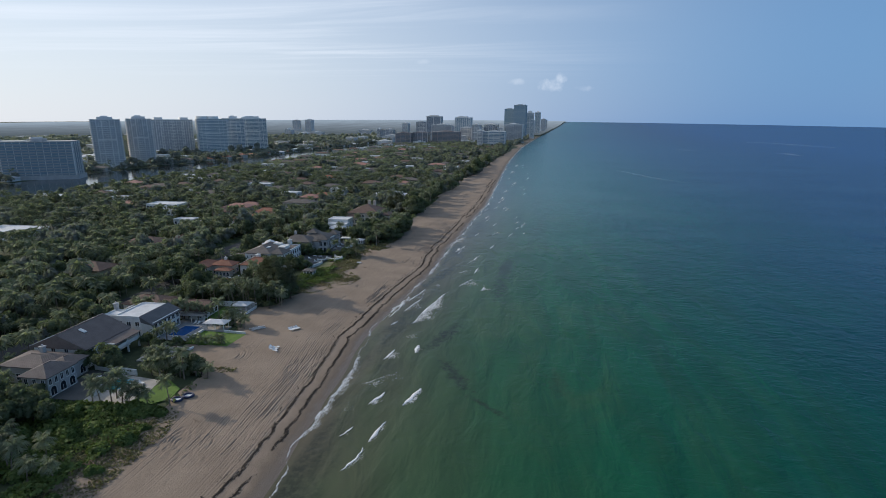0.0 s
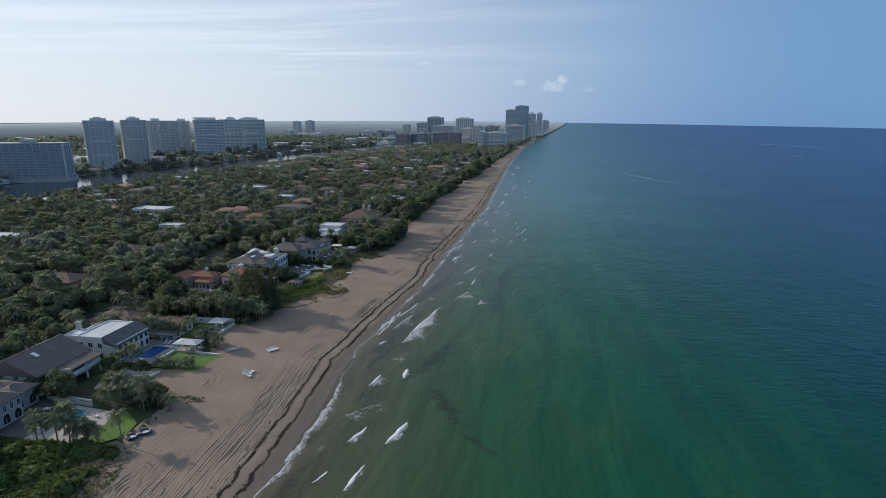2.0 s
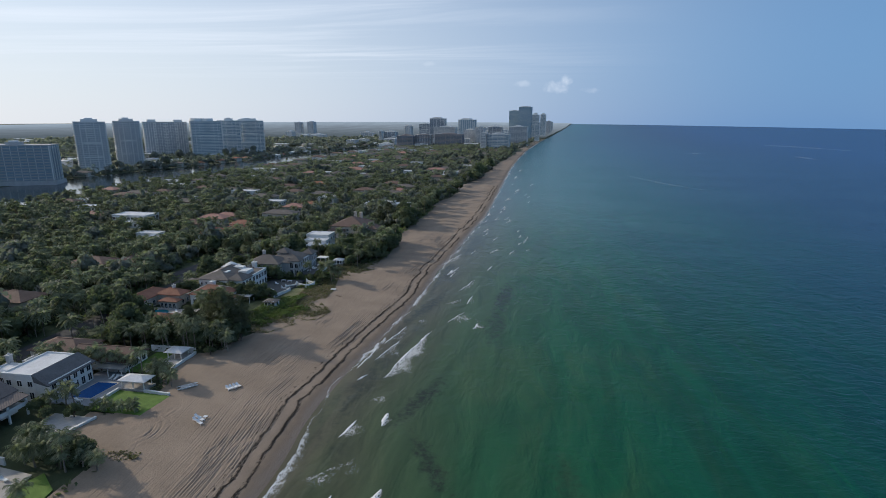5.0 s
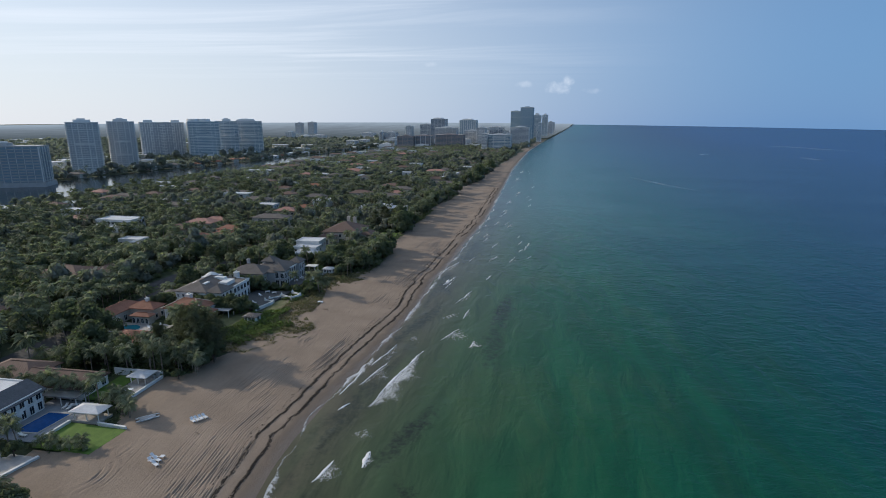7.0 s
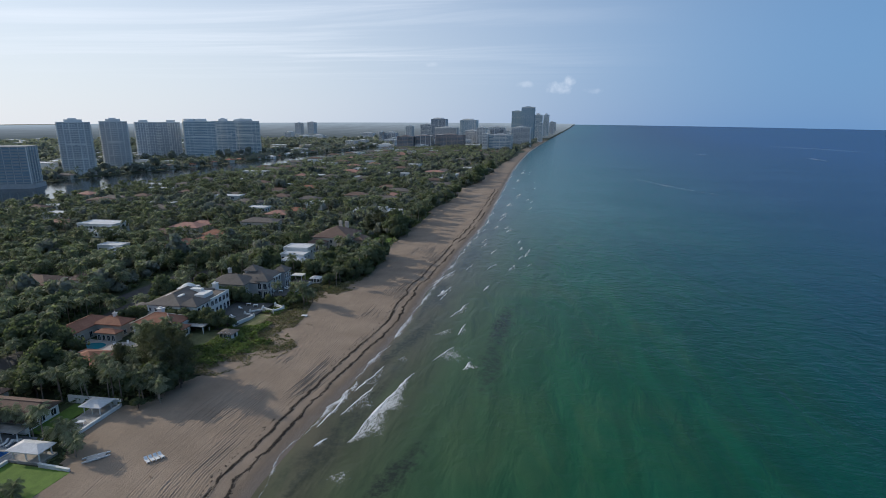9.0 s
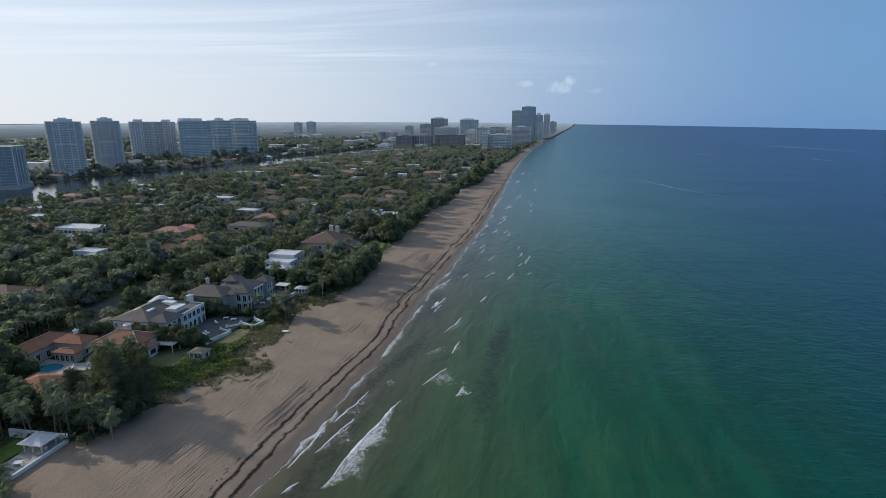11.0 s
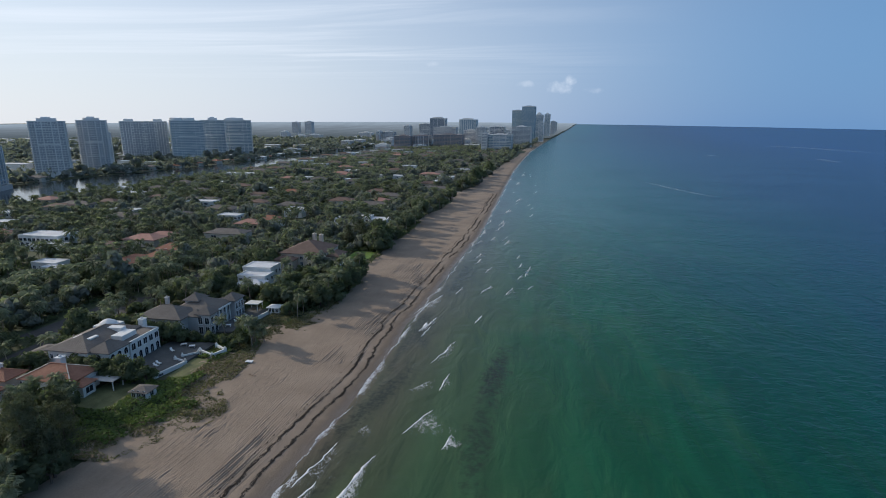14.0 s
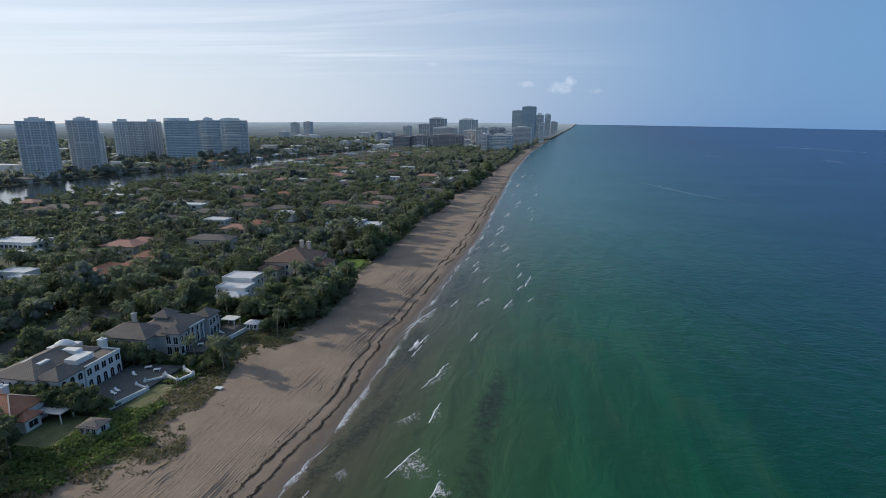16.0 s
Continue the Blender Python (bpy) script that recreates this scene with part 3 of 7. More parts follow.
# the last strip of land before the horizon, a sheet glowing with painted haze
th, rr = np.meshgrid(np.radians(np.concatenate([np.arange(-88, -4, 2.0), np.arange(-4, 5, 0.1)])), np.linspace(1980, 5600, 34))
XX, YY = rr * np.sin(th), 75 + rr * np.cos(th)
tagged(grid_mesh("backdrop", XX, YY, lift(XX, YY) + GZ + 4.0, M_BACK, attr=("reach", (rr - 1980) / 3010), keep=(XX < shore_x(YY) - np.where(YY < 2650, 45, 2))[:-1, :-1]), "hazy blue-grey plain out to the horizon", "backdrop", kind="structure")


# ---- beach with wheel tracks, one fine sheet near, one coarse beyond ----
def value_noise(x, y, seed, scale):
    """Smooth noise over arrays, about -1 to 1."""
    r = np.random.RandomState(seed)
    tab = r.rand(256, 256) * 2 - 1
    u, v = x / scale, y / scale
    i, j = np.floor(u).astype(int), np.floor(v).astype(int)
    fu, fv = u - i, v - j
    fu, fv = fu * fu * (3 - 2 * fu), fv * fv * (3 - 2 * fv)
    g = lambda p, q: tab[p % 256, q % 256]
    return (g(i, j) * (1 - fu) + g(i + 1, j) * fu) * (1 - fv) + (g(i, j + 1) * (1 - fu) + g(i + 1, j + 1) * fu) * fv


def beach_relief(X, Y):
    """Raked and driven sand: bundles of wheel ruts that swing along the beach, and turning circles."""
    d = shore_x(Y) - X
    churn = np.clip(0.4 + 1.6 * value_noise(X, Y * 0.5, 20, 9.0), 0.3, 1.6)
    z = 0.03 * value_noise(X, Y, 1, 3.0) + 0.05 * churn * value_noise(X, Y * 0.7, 2, 0.9)
    rng = np.random.RandomState(5)
    swing = 1.6 * value_noise(Y * 0 + 3.3, Y, 3, 60.0) + 0.5 * value_noise(Y * 0 + 9.1, Y, 4, 22.0)
    for k in range(58):
        d0 = (9.5, 10.5, 11.5, 13.0, 14.5, 16.5, 20.0, 25.0, 29.0)[rng.randint(9)] + 1.3 * rng.randn()
        wob = swing * (0.4 + 0.9 * rng.rand()) + 1.7 * value_noise(Y * 0 + 11.7 * k, Y, 6, 48.0) + 0.4 * value_noise(Y * 0 + 4.1 * k, Y, 8, 17.0) + (rng.rand() - 0.5) * (0.1 if k % 4 == 0 else 0.03) * (Y - 120 - 260 * rng.rand()) * (1 if k % 4 else np.exp(-((Y - 110 - 8 * k) / 60.0) ** 2))
        strength = np.clip(0.22 + 1.7 * value_noise(Y * 0 + 5.3 * k, Y, 7, 34.0) + 0.5 * value_noise(Y * 0 + 2.9 * k, Y, 19, 7.0), 0, 0.95)
        for s in (-0.75, 0.75):
            e = d - (d0 + wob + s)
            z += strength * (-0.06 * np.exp(-(e / 0.13) ** 2) + 0.034 * np.exp(-((np.abs(e) - 0.31) / 0.13) ** 2))
    for cx, cy, r in ((-76, 117, 4.5), (-76.5, 116.5, 3.0), (-77, 116, 5.8), (-77, 286, 5.0), (-79, 283, 7.2), (-97, 166, 9.0), (-97, 166, 11.0), (-97, 166, 13.0), (-97, 166, 7.2),
                      (-68, 184, 4.0), (-68, 185, 6.0), (-69, 205, 5.0), (-66, 162, 5.2), (-70, 232, 5.0), (-70, 234, 7.0), (-74, 118, 7.5), (-73.5, 119, 9.0), (-72, 251, 4.0), (-71, 252, 6.0), (-72, 254, 8.0), (-83, 282, 9.5), (-65, 300, 5.0)):
        e = np.hypot(X - cx, Y - cy) - r
        z += -0.11 * np.exp(-(e / 0.2) ** 2) + 0.06 * np.exp(-((np.abs(e) - 0.42) / 0.17) ** 2)
    z *= np.clip(0.95 + 0.8 * value_noise(X, Y * 0.35, 16, 7.0) + 0.4 * value_noise(X, Y, 17, 26.0), 0.15, 1.5)
    flat = np.clip((d - 3.0) / 6.0, 0.0, 1.0)
    return z * flat


dd = np.concatenate([np.linspace(-6, 7, 18), np.arange(7.25, 36, 0.12), np.linspace(36.2, 60, 40)])
yy = np.arange(78, 452, 0.75)
DD, YB = np.meshgrid(dd, yy)
XB = shore_x(YB) - DD
ZB = ground_z(XB, YB) + beach_relief(XB, YB) + 0.02
scallop = 0.05 * np.sin(YB / 5.0 + 1.5 * value_noise(YB, YB * 0, 9, 30)) * np.exp(-((DD - 3) / 3.0) ** 2)
mid = DD[:-1, :-1]
keep = XB[:-1, :-1] > veg_x(YB[:-1, :-1]) - 3.5 + 1.2 * value_noise(XB[:-1, :-1], YB[:-1, :-1], 10, 2.5)
keep |= (YB[:-1, :-1] > 155) & (YB[:-1, :-1] < 173) & (DD[:-1, :-1] < 56)
for ya, yb, reach in ((84, 131, 11.0), (236, 300, 15.0)):
    keep |= (YB[:-1, :-1] > ya) & (YB[:-1, :-1] < yb) & (XB[:-1, :-1] > veg_x(YB[:-1, :-1]) - reach + 3.0 * value_noise(XB[:-1, :-1], YB[:-1, :-1], 24, 4.0))
tagged(grid_mesh("beach", XB[:, ::-1], YB, (ZB + scallop)[:, ::-1], M_SAND, attr=("inland", DD[:, ::-1]), keep=keep[:, ::-1]), "pale sand beach scored with wheel tracks", "beach", kind="structure")
dd2 = np.concatenate([np.linspace(-6, 8, 9), np.arange(9, 60, 1.0)])
DD, YB = np.meshgrid(dd2, np.concatenate([np.arange(451, 1760, 6.0), np.arange(1760, 2700, 20.0)]))
XB = shore_x(YB) - DD
ZB = ground_z(XB, YB) + 0.12 * value_noise(XB, YB, 11, 2.5) * np.clip((DD - 3) / 6, 0, 1) + 0.02
keep = (XB > np.where(YB < 1700, veg_x(YB) - 3, shore_x(YB) - 26))[:-1, :-1]
tagged(grid_mesh("beach", XB[:, ::-1], YB, ZB[:, ::-1], M_SAND, attr=("inland", DD[:, ::-1]), keep=keep[:, ::-1]), "pale sand beach running on up the coast", "beach", kind="structure")

DD, YB = np.meshgrid(dd2, np.arange(-300, 80, 6.1))
XB = shore_x(YB) - DD
ZB = ground_z(XB, YB) + 0.1 * value_noise(XB, YB, 18, 2.5) * np.clip((DD - 3) / 6, 0, 1) + 0.02
tagged(grid_mesh("beach", XB[:, ::-1], YB, ZB[:, ::-1], M_SAND, attr=("inland", DD[:, ::-1]), keep=(XB[:-1, :-1] > veg_x(YB[:-1, :-1]) - 3)[:, ::-1]), "pale sand beach running on down the coast", "beach", kind="structure")

# canal, seawalls, road
CAN_Y = np.array([-200, 350, 480, 585, 680, 800, 1020, 1180, 1450, 1660, 1900, 2300.0])
CAN_N = np.array([-480, -470, -462, -455, -460, -462, -450, -452, -425, -425, -430, -440.0])
CAN_F = np.array([-600, -595, -590, -585, -580, -572, -535, -515, -490, -468, -465, -470.0])


def ribbon(name, ys, xa, xb, z, mat, label, category):
    V = [(*true(x, y), z + float(lift(x, y))) for y, a, b in zip(ys, xa, xb) for x in (a, b)]
    F = [(2 * i, 2 * i + 1, 2 * i + 3, 2 * i + 2) for i in range(len(ys) - 1)]
    return tagged(new(name, mesh_np(name, V, np.array(F), mat)), label, category, kind="structure")


def canal_n(y):
    return np.interp(y, CAN_Y, CAN_N)


def canal_f(y):
    return np.interp(y, CAN_Y, CAN_F)


cy = np.arange(-200, 2300, 25.0)
wavy = 6 * value_noise(cy, cy * 0, 12, 60)
ribbon("canal_water", cy, canal_f(cy) + 5 * value_noise(cy, cy * 0 + 5, 13, 70), canal_n(cy) + wavy, GZ + 0.1, M_CANAL, "dark still water of a broad canal", "water")
ry = np.arange(-100, 1700, 20.0)
rx = -166 + 6 * np.sin(ry / 210.0) - np.clip(ry - 500, 0, 2000) * 0.01
ribbon("road", ry, rx - 4.2, rx + 4.2, GZ + 0.05, M_ASPH, "grey asphalt road between hedges and trees", "road")


def road_x(y):
    return np.interp(y, ry, rx)


# ---- towers ----
def tower(label, cx, cy, rot, w, d, h, slab, glass, pier, piers=6, crown=(0.5, 5.0), bay=True, group="residential towers", step=3.0, name="apartment_tower", look_of_front="mixed"):
    """A tower with a glass body, a floor edge at each storey, stacks of balconies between upright piers and a stepped crown; local x along its broad front."""
    z = float(ground_z(cx, cy))
    ob = thing(name, cx, cy, z, label, "tower", group, rz=rot if rot else 0.01)
    hw, hd = w / 2, d / 2
    part("body", Build().box(-hw, hw, -hd, hd, -0.5, h), glass, ob, "window glass between the floors")
    n = max(3, int(h / step))
    levels = [h * k / n for k in range(1, n + 1)]
    fl = Build()
    for k, zz in enumerate(levels):
        fl.box(-hw - 0.35, hw + 0.35, -hd - 0.35, hd + 0.35, zz - 0.55, zz - 0.05)
        if bay and k < n - 1:
            for s in (-1, 1):
                fl.box(s * hw - 1.9, s * hw + 1.9, -hd * 0.95, hd * 0.75, zz - 0.5, zz + 0.35)
    part("floor_edges", fl, slab, ob)
    wide = w / piers
    for k in range(piers):
        x0, x1 = -hw + wide * k + 0.35, -hw + wide * (k + 1) - 0.35
        edge = min(k, piers - 1 - k)
        front = look_of_front == "balconies" or (look_of_front == "mixed" and edge in (0, 1, 4, 5)) or (look_of_front == "ribs" and edge % 4 == 0)
        st = Build()
        for q, zz in enumerate(levels[:-1]):
            if front:
                st.box(x0, x1, -hd - 1.5, -hd - 0.36, zz - 0.45, zz - 0.1)
                if (q * 7 + k * 3) % 11:
                    st.box(x0, x1, -hd - 1.5, -hd - 1.32, zz - 0.1, zz + 0.95)
            elif look_of_front == "mixed":
                st.box(x0 + 0.5, x1 - 0.5, -hd - 0.3, -hd - 0.02, zz - 0.05, zz + 0.85)
        if st.v:
            tagged(part("balcony_front" if front else "facade_panel", st, slab, ob), "pale balconies one above another" if front else "", kind="stuff")
    for k in range(piers + 1):
        x = -hw + w * k / piers
        edge = min(k, piers - k)
        half = 0.6 if edge == 0 else (0.42 if look_of_front == "ribs" and edge % 2 else 0.62 if edge in (2, 4) and look_of_front != "balconies" else 0.2)
        part("pier", Build().box(x - half, x + half, -hd - (0.75 if edge in (2, 4) else 0.5), -hd + 0.02, -0.4, h + (0.6 if k % 2 else 0.0)), pier, ob)
        part("pier", Build().box(x - half, x + half, hd - 0.02, hd + 0.8, -0.4, h), pier, ob)
    for k in range(4):
        y = -hd + d * (k + 0.5) / 4
        for s in (-1, 1):
            part("pier", Build().box(s * (hw + 0.02) - 0.5, s * (hw + 0.02) + 0.5, y - 0.6, y + 0.6, -0.4, h), pier, ob)
    if look_of_front == "mixed" and h > 40:
        for q in (0.3, 0.58, 0.86):
            part("belt", Build().box(-hw * 0.62, hw * 0.62, -hd - 0.95, -hd - 0.02, h * q, h * q + 1.7), pier, ob, "pale belt across the front")
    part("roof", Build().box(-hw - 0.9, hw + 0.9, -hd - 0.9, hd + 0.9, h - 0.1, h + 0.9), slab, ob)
    f, ch = crown
    if w > 70 and h > 60:
        for s in (-0.62, 0.62):
            part("roof_block", Build().box(hw * s - hw * 0.2, hw * s + hw * 0.2, -hd * 0.6, hd * 0.6, h + 0.9, h + 5.0), slab, ob)
        return ob
    if w > 50 and h > 60:
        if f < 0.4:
            for x in (-0.62, 0.12):
                part("roof_drum", Build().disc(hw * x, 0, h + 0.9, h + 5.6, hd * 0.78, hd * 0.74, 20), slab, ob, "round pale roof drum")
        else:
            m, arc = 10, Build()
            ring = [(-hw * 0.75 + hw * 1.3 * k / m, h + 1.0 + 5.2 * math.sin(math.pi * (0.15 + 0.75 * k / m))) for k in range(m + 1)]
            for (xa, za), (xb, zb) in zip(ring, ring[1:]):
                arc.add([(xa, -hd * 0.7, h + 0.8), (xb, -hd * 0.7, h + 0.8), (xb, hd * 0.7, h + 0.8), (xa, hd * 0.7, h + 0.8), (xa, -hd * 0.7, za), (xb, -hd * 0.7, zb), (xb, hd * 0.7, zb), (xa, hd * 0.7, za)],
                        [(3, 2, 1, 0), (4, 5, 6, 7), (0, 1, 5, 4), (1, 2, 6, 5), (2, 3, 7, 6), (3, 0, 4, 7)])
            part("roof_crest", arc, slab, ob, "curved pale roof crest")
            part("lift_house", Build().box(hw * 0.2, hw * 0.5, -hd * 0.4, hd * 0.4, h + 0.9, h + 5.6), pier, ob)
        return ob
    part("penthouse", Build().box(-hw * f, hw * f, -hd * 0.6, hd * 0.6, h + 0.9, h + ch), slab, ob)
    part("lift_house", Build().box(-hw * f * 0.55, hw * f * 0.4, -hd * 0.4, hd * 0.4, h + ch, h + ch + 1.6), pier, ob)
    part("podium", Build().box(-hw * 1.08, hw * 1.08, -hd * 1.25, hd * 1.1, -0.6, 5.0), slab, ob, "low pale podium")
    return ob


pale = "pale concrete apartment tower with balconies beside the canal"
tower(pale, -624, 822, 42, 36, 30, 69, M_CONC, M_TGLASS, M_CONCW, 11, (0.55, 4.2))
tower(pale, -628, 905, 40, 34, 30, 70, M_CONC, M_TGLASS, M_CONCW, 11, (0.55, 4.2))
tower("broad pale slab tower with white upright ribs", -762, 1205, 42, 78, 28, 68, M_CONCW, M_TGLASS, M_CONCW, 18, (0.3, 5.0), False, look_of_front="ribs")
tower("white and teal glass apartment tower with balconies", -672, 1206, 38, 56, 30, 70, M_CONCW, M_TGLASSB, M_CONCW, 15, (0.35, 6.0))
tower("white and teal glass apartment tower behind its neighbour", -672, 1300, 32, 44, 30, 71, M_CONCW, M_TGLASSB, M_CONCW, 11, (0.4, 5.0))
tower("white apartment tower with a curved roof crest", -672, 1395, 28, 62, 30, 71, M_CONCW, M_TGLASSB, M_CONCW, 15, (0.45, 6.5))
tower("broad grey slab tower with long balconies on the canal bank", -586, 654, 26, 74, 26, 44, M_GREYW, M_TGLASSB, M_CONCW, 10, (0.16, 4.0), look_of_front="balconies")
tower("broad grey slab tower set back behind another", -660, 665, 26, 60, 26, 43, M_GREYW, M_TGLASSB, M_CONCW, 8, (0.2, 3.0), look_of_front="balconies")
tower("narrow pale tower seen between two larger ones", -735, 1060, 40, 20, 20, 50, M_CONCW, M_TGLASS, M_CONCW, 4, (0.4, 2.0), False)

city = "towers of the town up the coast"


def block(x0, x1, y, h, slab, glass, pier, label, depth=30.0, piers=6, crown=(0.5, 3.0), bay=False, rot=-6, look_of_front="mixed"):
    tower(label, (x0 + x1) / 2, y + depth / 2, rot, x1 - x0, depth, h - crown[1] - 1.6, slab, glass, pier, piers, crown, bay, city, 3.4, look_of_front=look_of_front)


block(-1198, -1168, 2930, 60, M_CONC, M_TGLASS, M_CONCW, "distant pale twin tower inland")
block(-1133, -1100, 2930, 64, M_CONC, M_TGLASS, M_CONCW, "distant pale twin tower inland")
block(-975, -949, 2300, 34, M_CONCW, M_TGLASS, M_CONCW, "white mid-rise block inland")
block(-919, -880, 2300, 21, M_CONCW, M_TGLASS, M_CONCW, "low white mid-rise block inland")
block(-874, -826, 2310, 23, M_CONCW, M_TGLASS, M_CONCW, "low white mid-rise block inland")
block(-764, -710, 2600, 26, M_CONC, M_TGLASS, M_CONCW, "grey mid-rise block inland")
block(-543, -533, 2080, 42, M_CONCW, M_TGLASSD, M_CONCW, "narrow white end wall of a dark block", 20, 2)
block(-531, -490, 2100, 40, M_CONC, M_TGLASSD, M_CONC, "dark grey mid-rise block")
block(-501, -470, 1800, 10, M_CONCW, M_TGLASS, M_CONCW, "low white commercial building")
block(-464, -431, 1790, 12, M_CONCW, M_TGLASS, M_CONCW, "low white commercial building")
block(-523, -500, 2400, 58, M_CONCW, M_TGLASS, M_CONCW, "slim white tower with a pale roof")
block(-526, -474, 2700, 62, M_CONC, M_TGLASSD, M_CONC, "grey slab tower far up the coast")
block(-448, -388, 2536, 86, M_CONC, M_TGLASSD, M_CONCW, "dark glass tower with a white frame", 40, 4, (0.9, 3.0), look_of_front="glass")
block(-298, -238, 2300, 81, M_CONCW, M_TGLASSB, M_CONCW, "white and pale blue hotel tower", 36, 8, (0.9, 2.0), look_of_front="ribs")
block(-355, -282, 2100, 57, M_CONC, M_TGLASS, M_CONC, "grey apartment slab in the town", look_of_front="balconies")
block(-413, -366, 1800, 35, M_CONCB, M_TGLASSD, M_CONCB, "reddish brown mid-rise block")
block(-362, -316, 1812, 37, M_CONCB, M_TGLASSD, M_CONC, "brown mid-rise block with pale piers")
block(-301, -221, 1800, 40, M_CONCB, M_TGLASSD, M_CONCB, "long reddish brown slab block", 30, 10)
block(-193, -168, 1900, 59, M_CONC, M_TGLASS, M_CONCW, "pale grey apartment tower")
block(-236, -200, 1960, 50, M_CONC, M_TGLASS, M_CONC, "grey apartment block behind the beach")
block(-147, -134, 1596, 46, M_CONCW, M_TGLASS, M_CONCW, "bright white stair tower of a beach block", 24, 2, (0.8, 1.0))
block(-132, -76, 1600, 45, M_CONC, M_TGLASSB, M_CONC, "blue-grey beachfront apartment slab", 28, 8)
block(-163, -120, 2000, 60, M_CONC, M_TGLASSD, M_CONC, "grey apartment slab near the beach")
block(-94, -38, 1950, 61, M_CONC, M_TGLASS, M_CONCW, "pale beachfront apartment slab", 30, 8, look_of_front="balconies")
block(-127, -84, 2605, 117, M_CONC, M_TGLASSB, M_TGLASSB, "dark blue glass high-rise on the shore", 36, 6, (0.8, 2.0), look_of_front="glass")
block(-86, -37, 2545, 132, M_CONC, M_TGLASSB, M_TGLASSB, "tallest dark blue glass high-rise on the shore", 40, 6, (0.8, 3.0), look_of_front="glass")
block(-40, -7, 2800, 108, M_CONCW, M_TGLASSB, M_CONC, "blue glass high-rise farther up the shore", 36, 4, (0.5, 8.0))
block(0, 24, 3000, 108, M_CONCW, M_TGLASSB, M_CONCW, "white and blue glass tower far up the shore", 30, 4, (0.5, 6.0))
block(-18, -3, 2400, 74, M_CONCW, M_TGLASSB, M_CONCW, "slim white tower far up the shore", 24, 3)
block(32, 54, 3300, 70, M_CONC, M_TGLASS, M_CONC, "grey tower far up the shore", 30, 3)
block(44, 70, 3650, 60, M_CONC, M_TGLASS, M_CONC, "grey tower far up the shore", 30, 3)
rng = random.Random(8)
for k in range(46):
    y = 1750 + 48 * k * (0.6 + 0.5 * rng.random())
    x = float(shore_x(y)) - 120 - 420 * rng.random()
    w, h = 24 + 26 * rng.random(), 9 + 16 * rng.random()
    block(x, x + w, y, h, rng.choice((M_CONC, M_CONCW, M_CONCW)), M_TGLASS, M_CONCW, "low pale block of the town among trees", 22, 4, (0.5, 1.0), False, rng.uniform(-15, 10))

# ---- houses ----
HOUSES = []


def pane_at(side, x0, x1, y0, y1, u, z, w, h, out=0.0):
    """Corners of an upright rectangle on one side of a block: u runs along that side."""
    if side == "e":
        return [(x1 + out, y0 + u - w / 2, z), (x1 + out, y0 + u + w / 2, z), (x1 + out, y0 + u + w / 2, z + h), (x1 + out, y0 + u - w / 2, z + h)]
    if side == "s":
        return [(x0 + u - w / 2, y0 - out, z), (x0 + u + w / 2, y0 - out, z), (x0 + u + w / 2, y0 - out, z + h), (x0 + u - w / 2, y0 - out, z + h)]
    return [(x0 - out, y0 + u + w / 2, z), (x0 - out, y0 + u - w / 2, z), (x0 - out, y0 + u - w / 2, z + h), (x0 - out, y0 + u + w / 2, z + h)]


def window(ob, side, blk, u, z, w, h, arch=False, glass=None, joinery=None, bars=1):
    x0, x1, y0, y1 = blk
    g = glass or M_GLASS
    fr, pn = Build(), Build()
    nrm = {"e": Vector((1, 0, 0)), "s": Vector((0, -1, 0)), "w": Vector((-1, 0, 0))}[side]

    def bar(u0, u1, z0, z1, a, b):
        c = pane_at(side, x0, x1, y0, y1, (u0 + u1) / 2, z0, abs(u1 - u0), z1 - z0, a)
        far = [tuple(Vector(p) + nrm * (b - a)) for p in c]
        fr.add([*c, *far], [(3, 2, 1, 0), (4, 5, 6, 7), (0, 1, 5, 4), (1, 2, 6, 5), (2, 3, 7, 6), (3, 0, 4, 7)])

    t = 0.12
    bar(u - w / 2 - t, u - w / 2, z - t, z + h + (0 if arch else t), -0.02, 0.1)
    bar(u + w / 2, u + w / 2 + t, z - t, z + h + (0 if arch else t), -0.02, 0.1)
    bar(u - w / 2 - t, u + w / 2 + t, z - 2 * t, z - t + 0.002, -0.02, 0.18)
    if not arch:
        bar(u - w / 2, u + w / 2, z + h, z + h + t, -0.02, 0.1)
    for k in range(bars):
        uu = u - w / 2 + w * (k + 1) / (bars + 1)
        bar(uu - 0.035, uu + 0.035, z, z + h, 0.0, 0.07)
    c = pane_at(side, x0, x1, y0, y1, u, z, w, h, 0.03)
    if arch:
        p0, p1 = Vector(c[3]), Vector(c[2])
        mid, half = (p0 + p1) / 2, (p1 - p0) / 2
        curve = [tuple(mid + half * math.cos(math.pi * k / 8) + Vector((0, 0, w / 2 * math.sin(math.pi * k / 8)))) for k in range(9)]
        pn.add([c[0], c[1], *curve], [tuple(range(11))])
        for k in range(8):
            a0, a1 = math.pi * k / 8, math.pi * (k + 1) / 8
            q = [mid + half * math.cos(s) * f + Vector((0, 0, w / 2 * f * math.sin(s))) for s, f in ((a0, 1), (a1, 1), (a1, 1 + 2 * t / w), (a0, 1 + 2 * t / w))]
            q2 = [x + nrm * 0.08 for x in q]
            fr.add([*q, *q2], [(3, 2, 1, 0), (4, 5, 6, 7), (0, 1, 5, 4), (1, 2, 6, 5), (2, 3, 7, 6), (3, 0, 4, 7)])
    else:
        pn.add(c, [(0, 1, 2, 3)])
    wn = part("window", fr, joinery or M_FRAME, ob)
    part("pane", pn, g, wn)


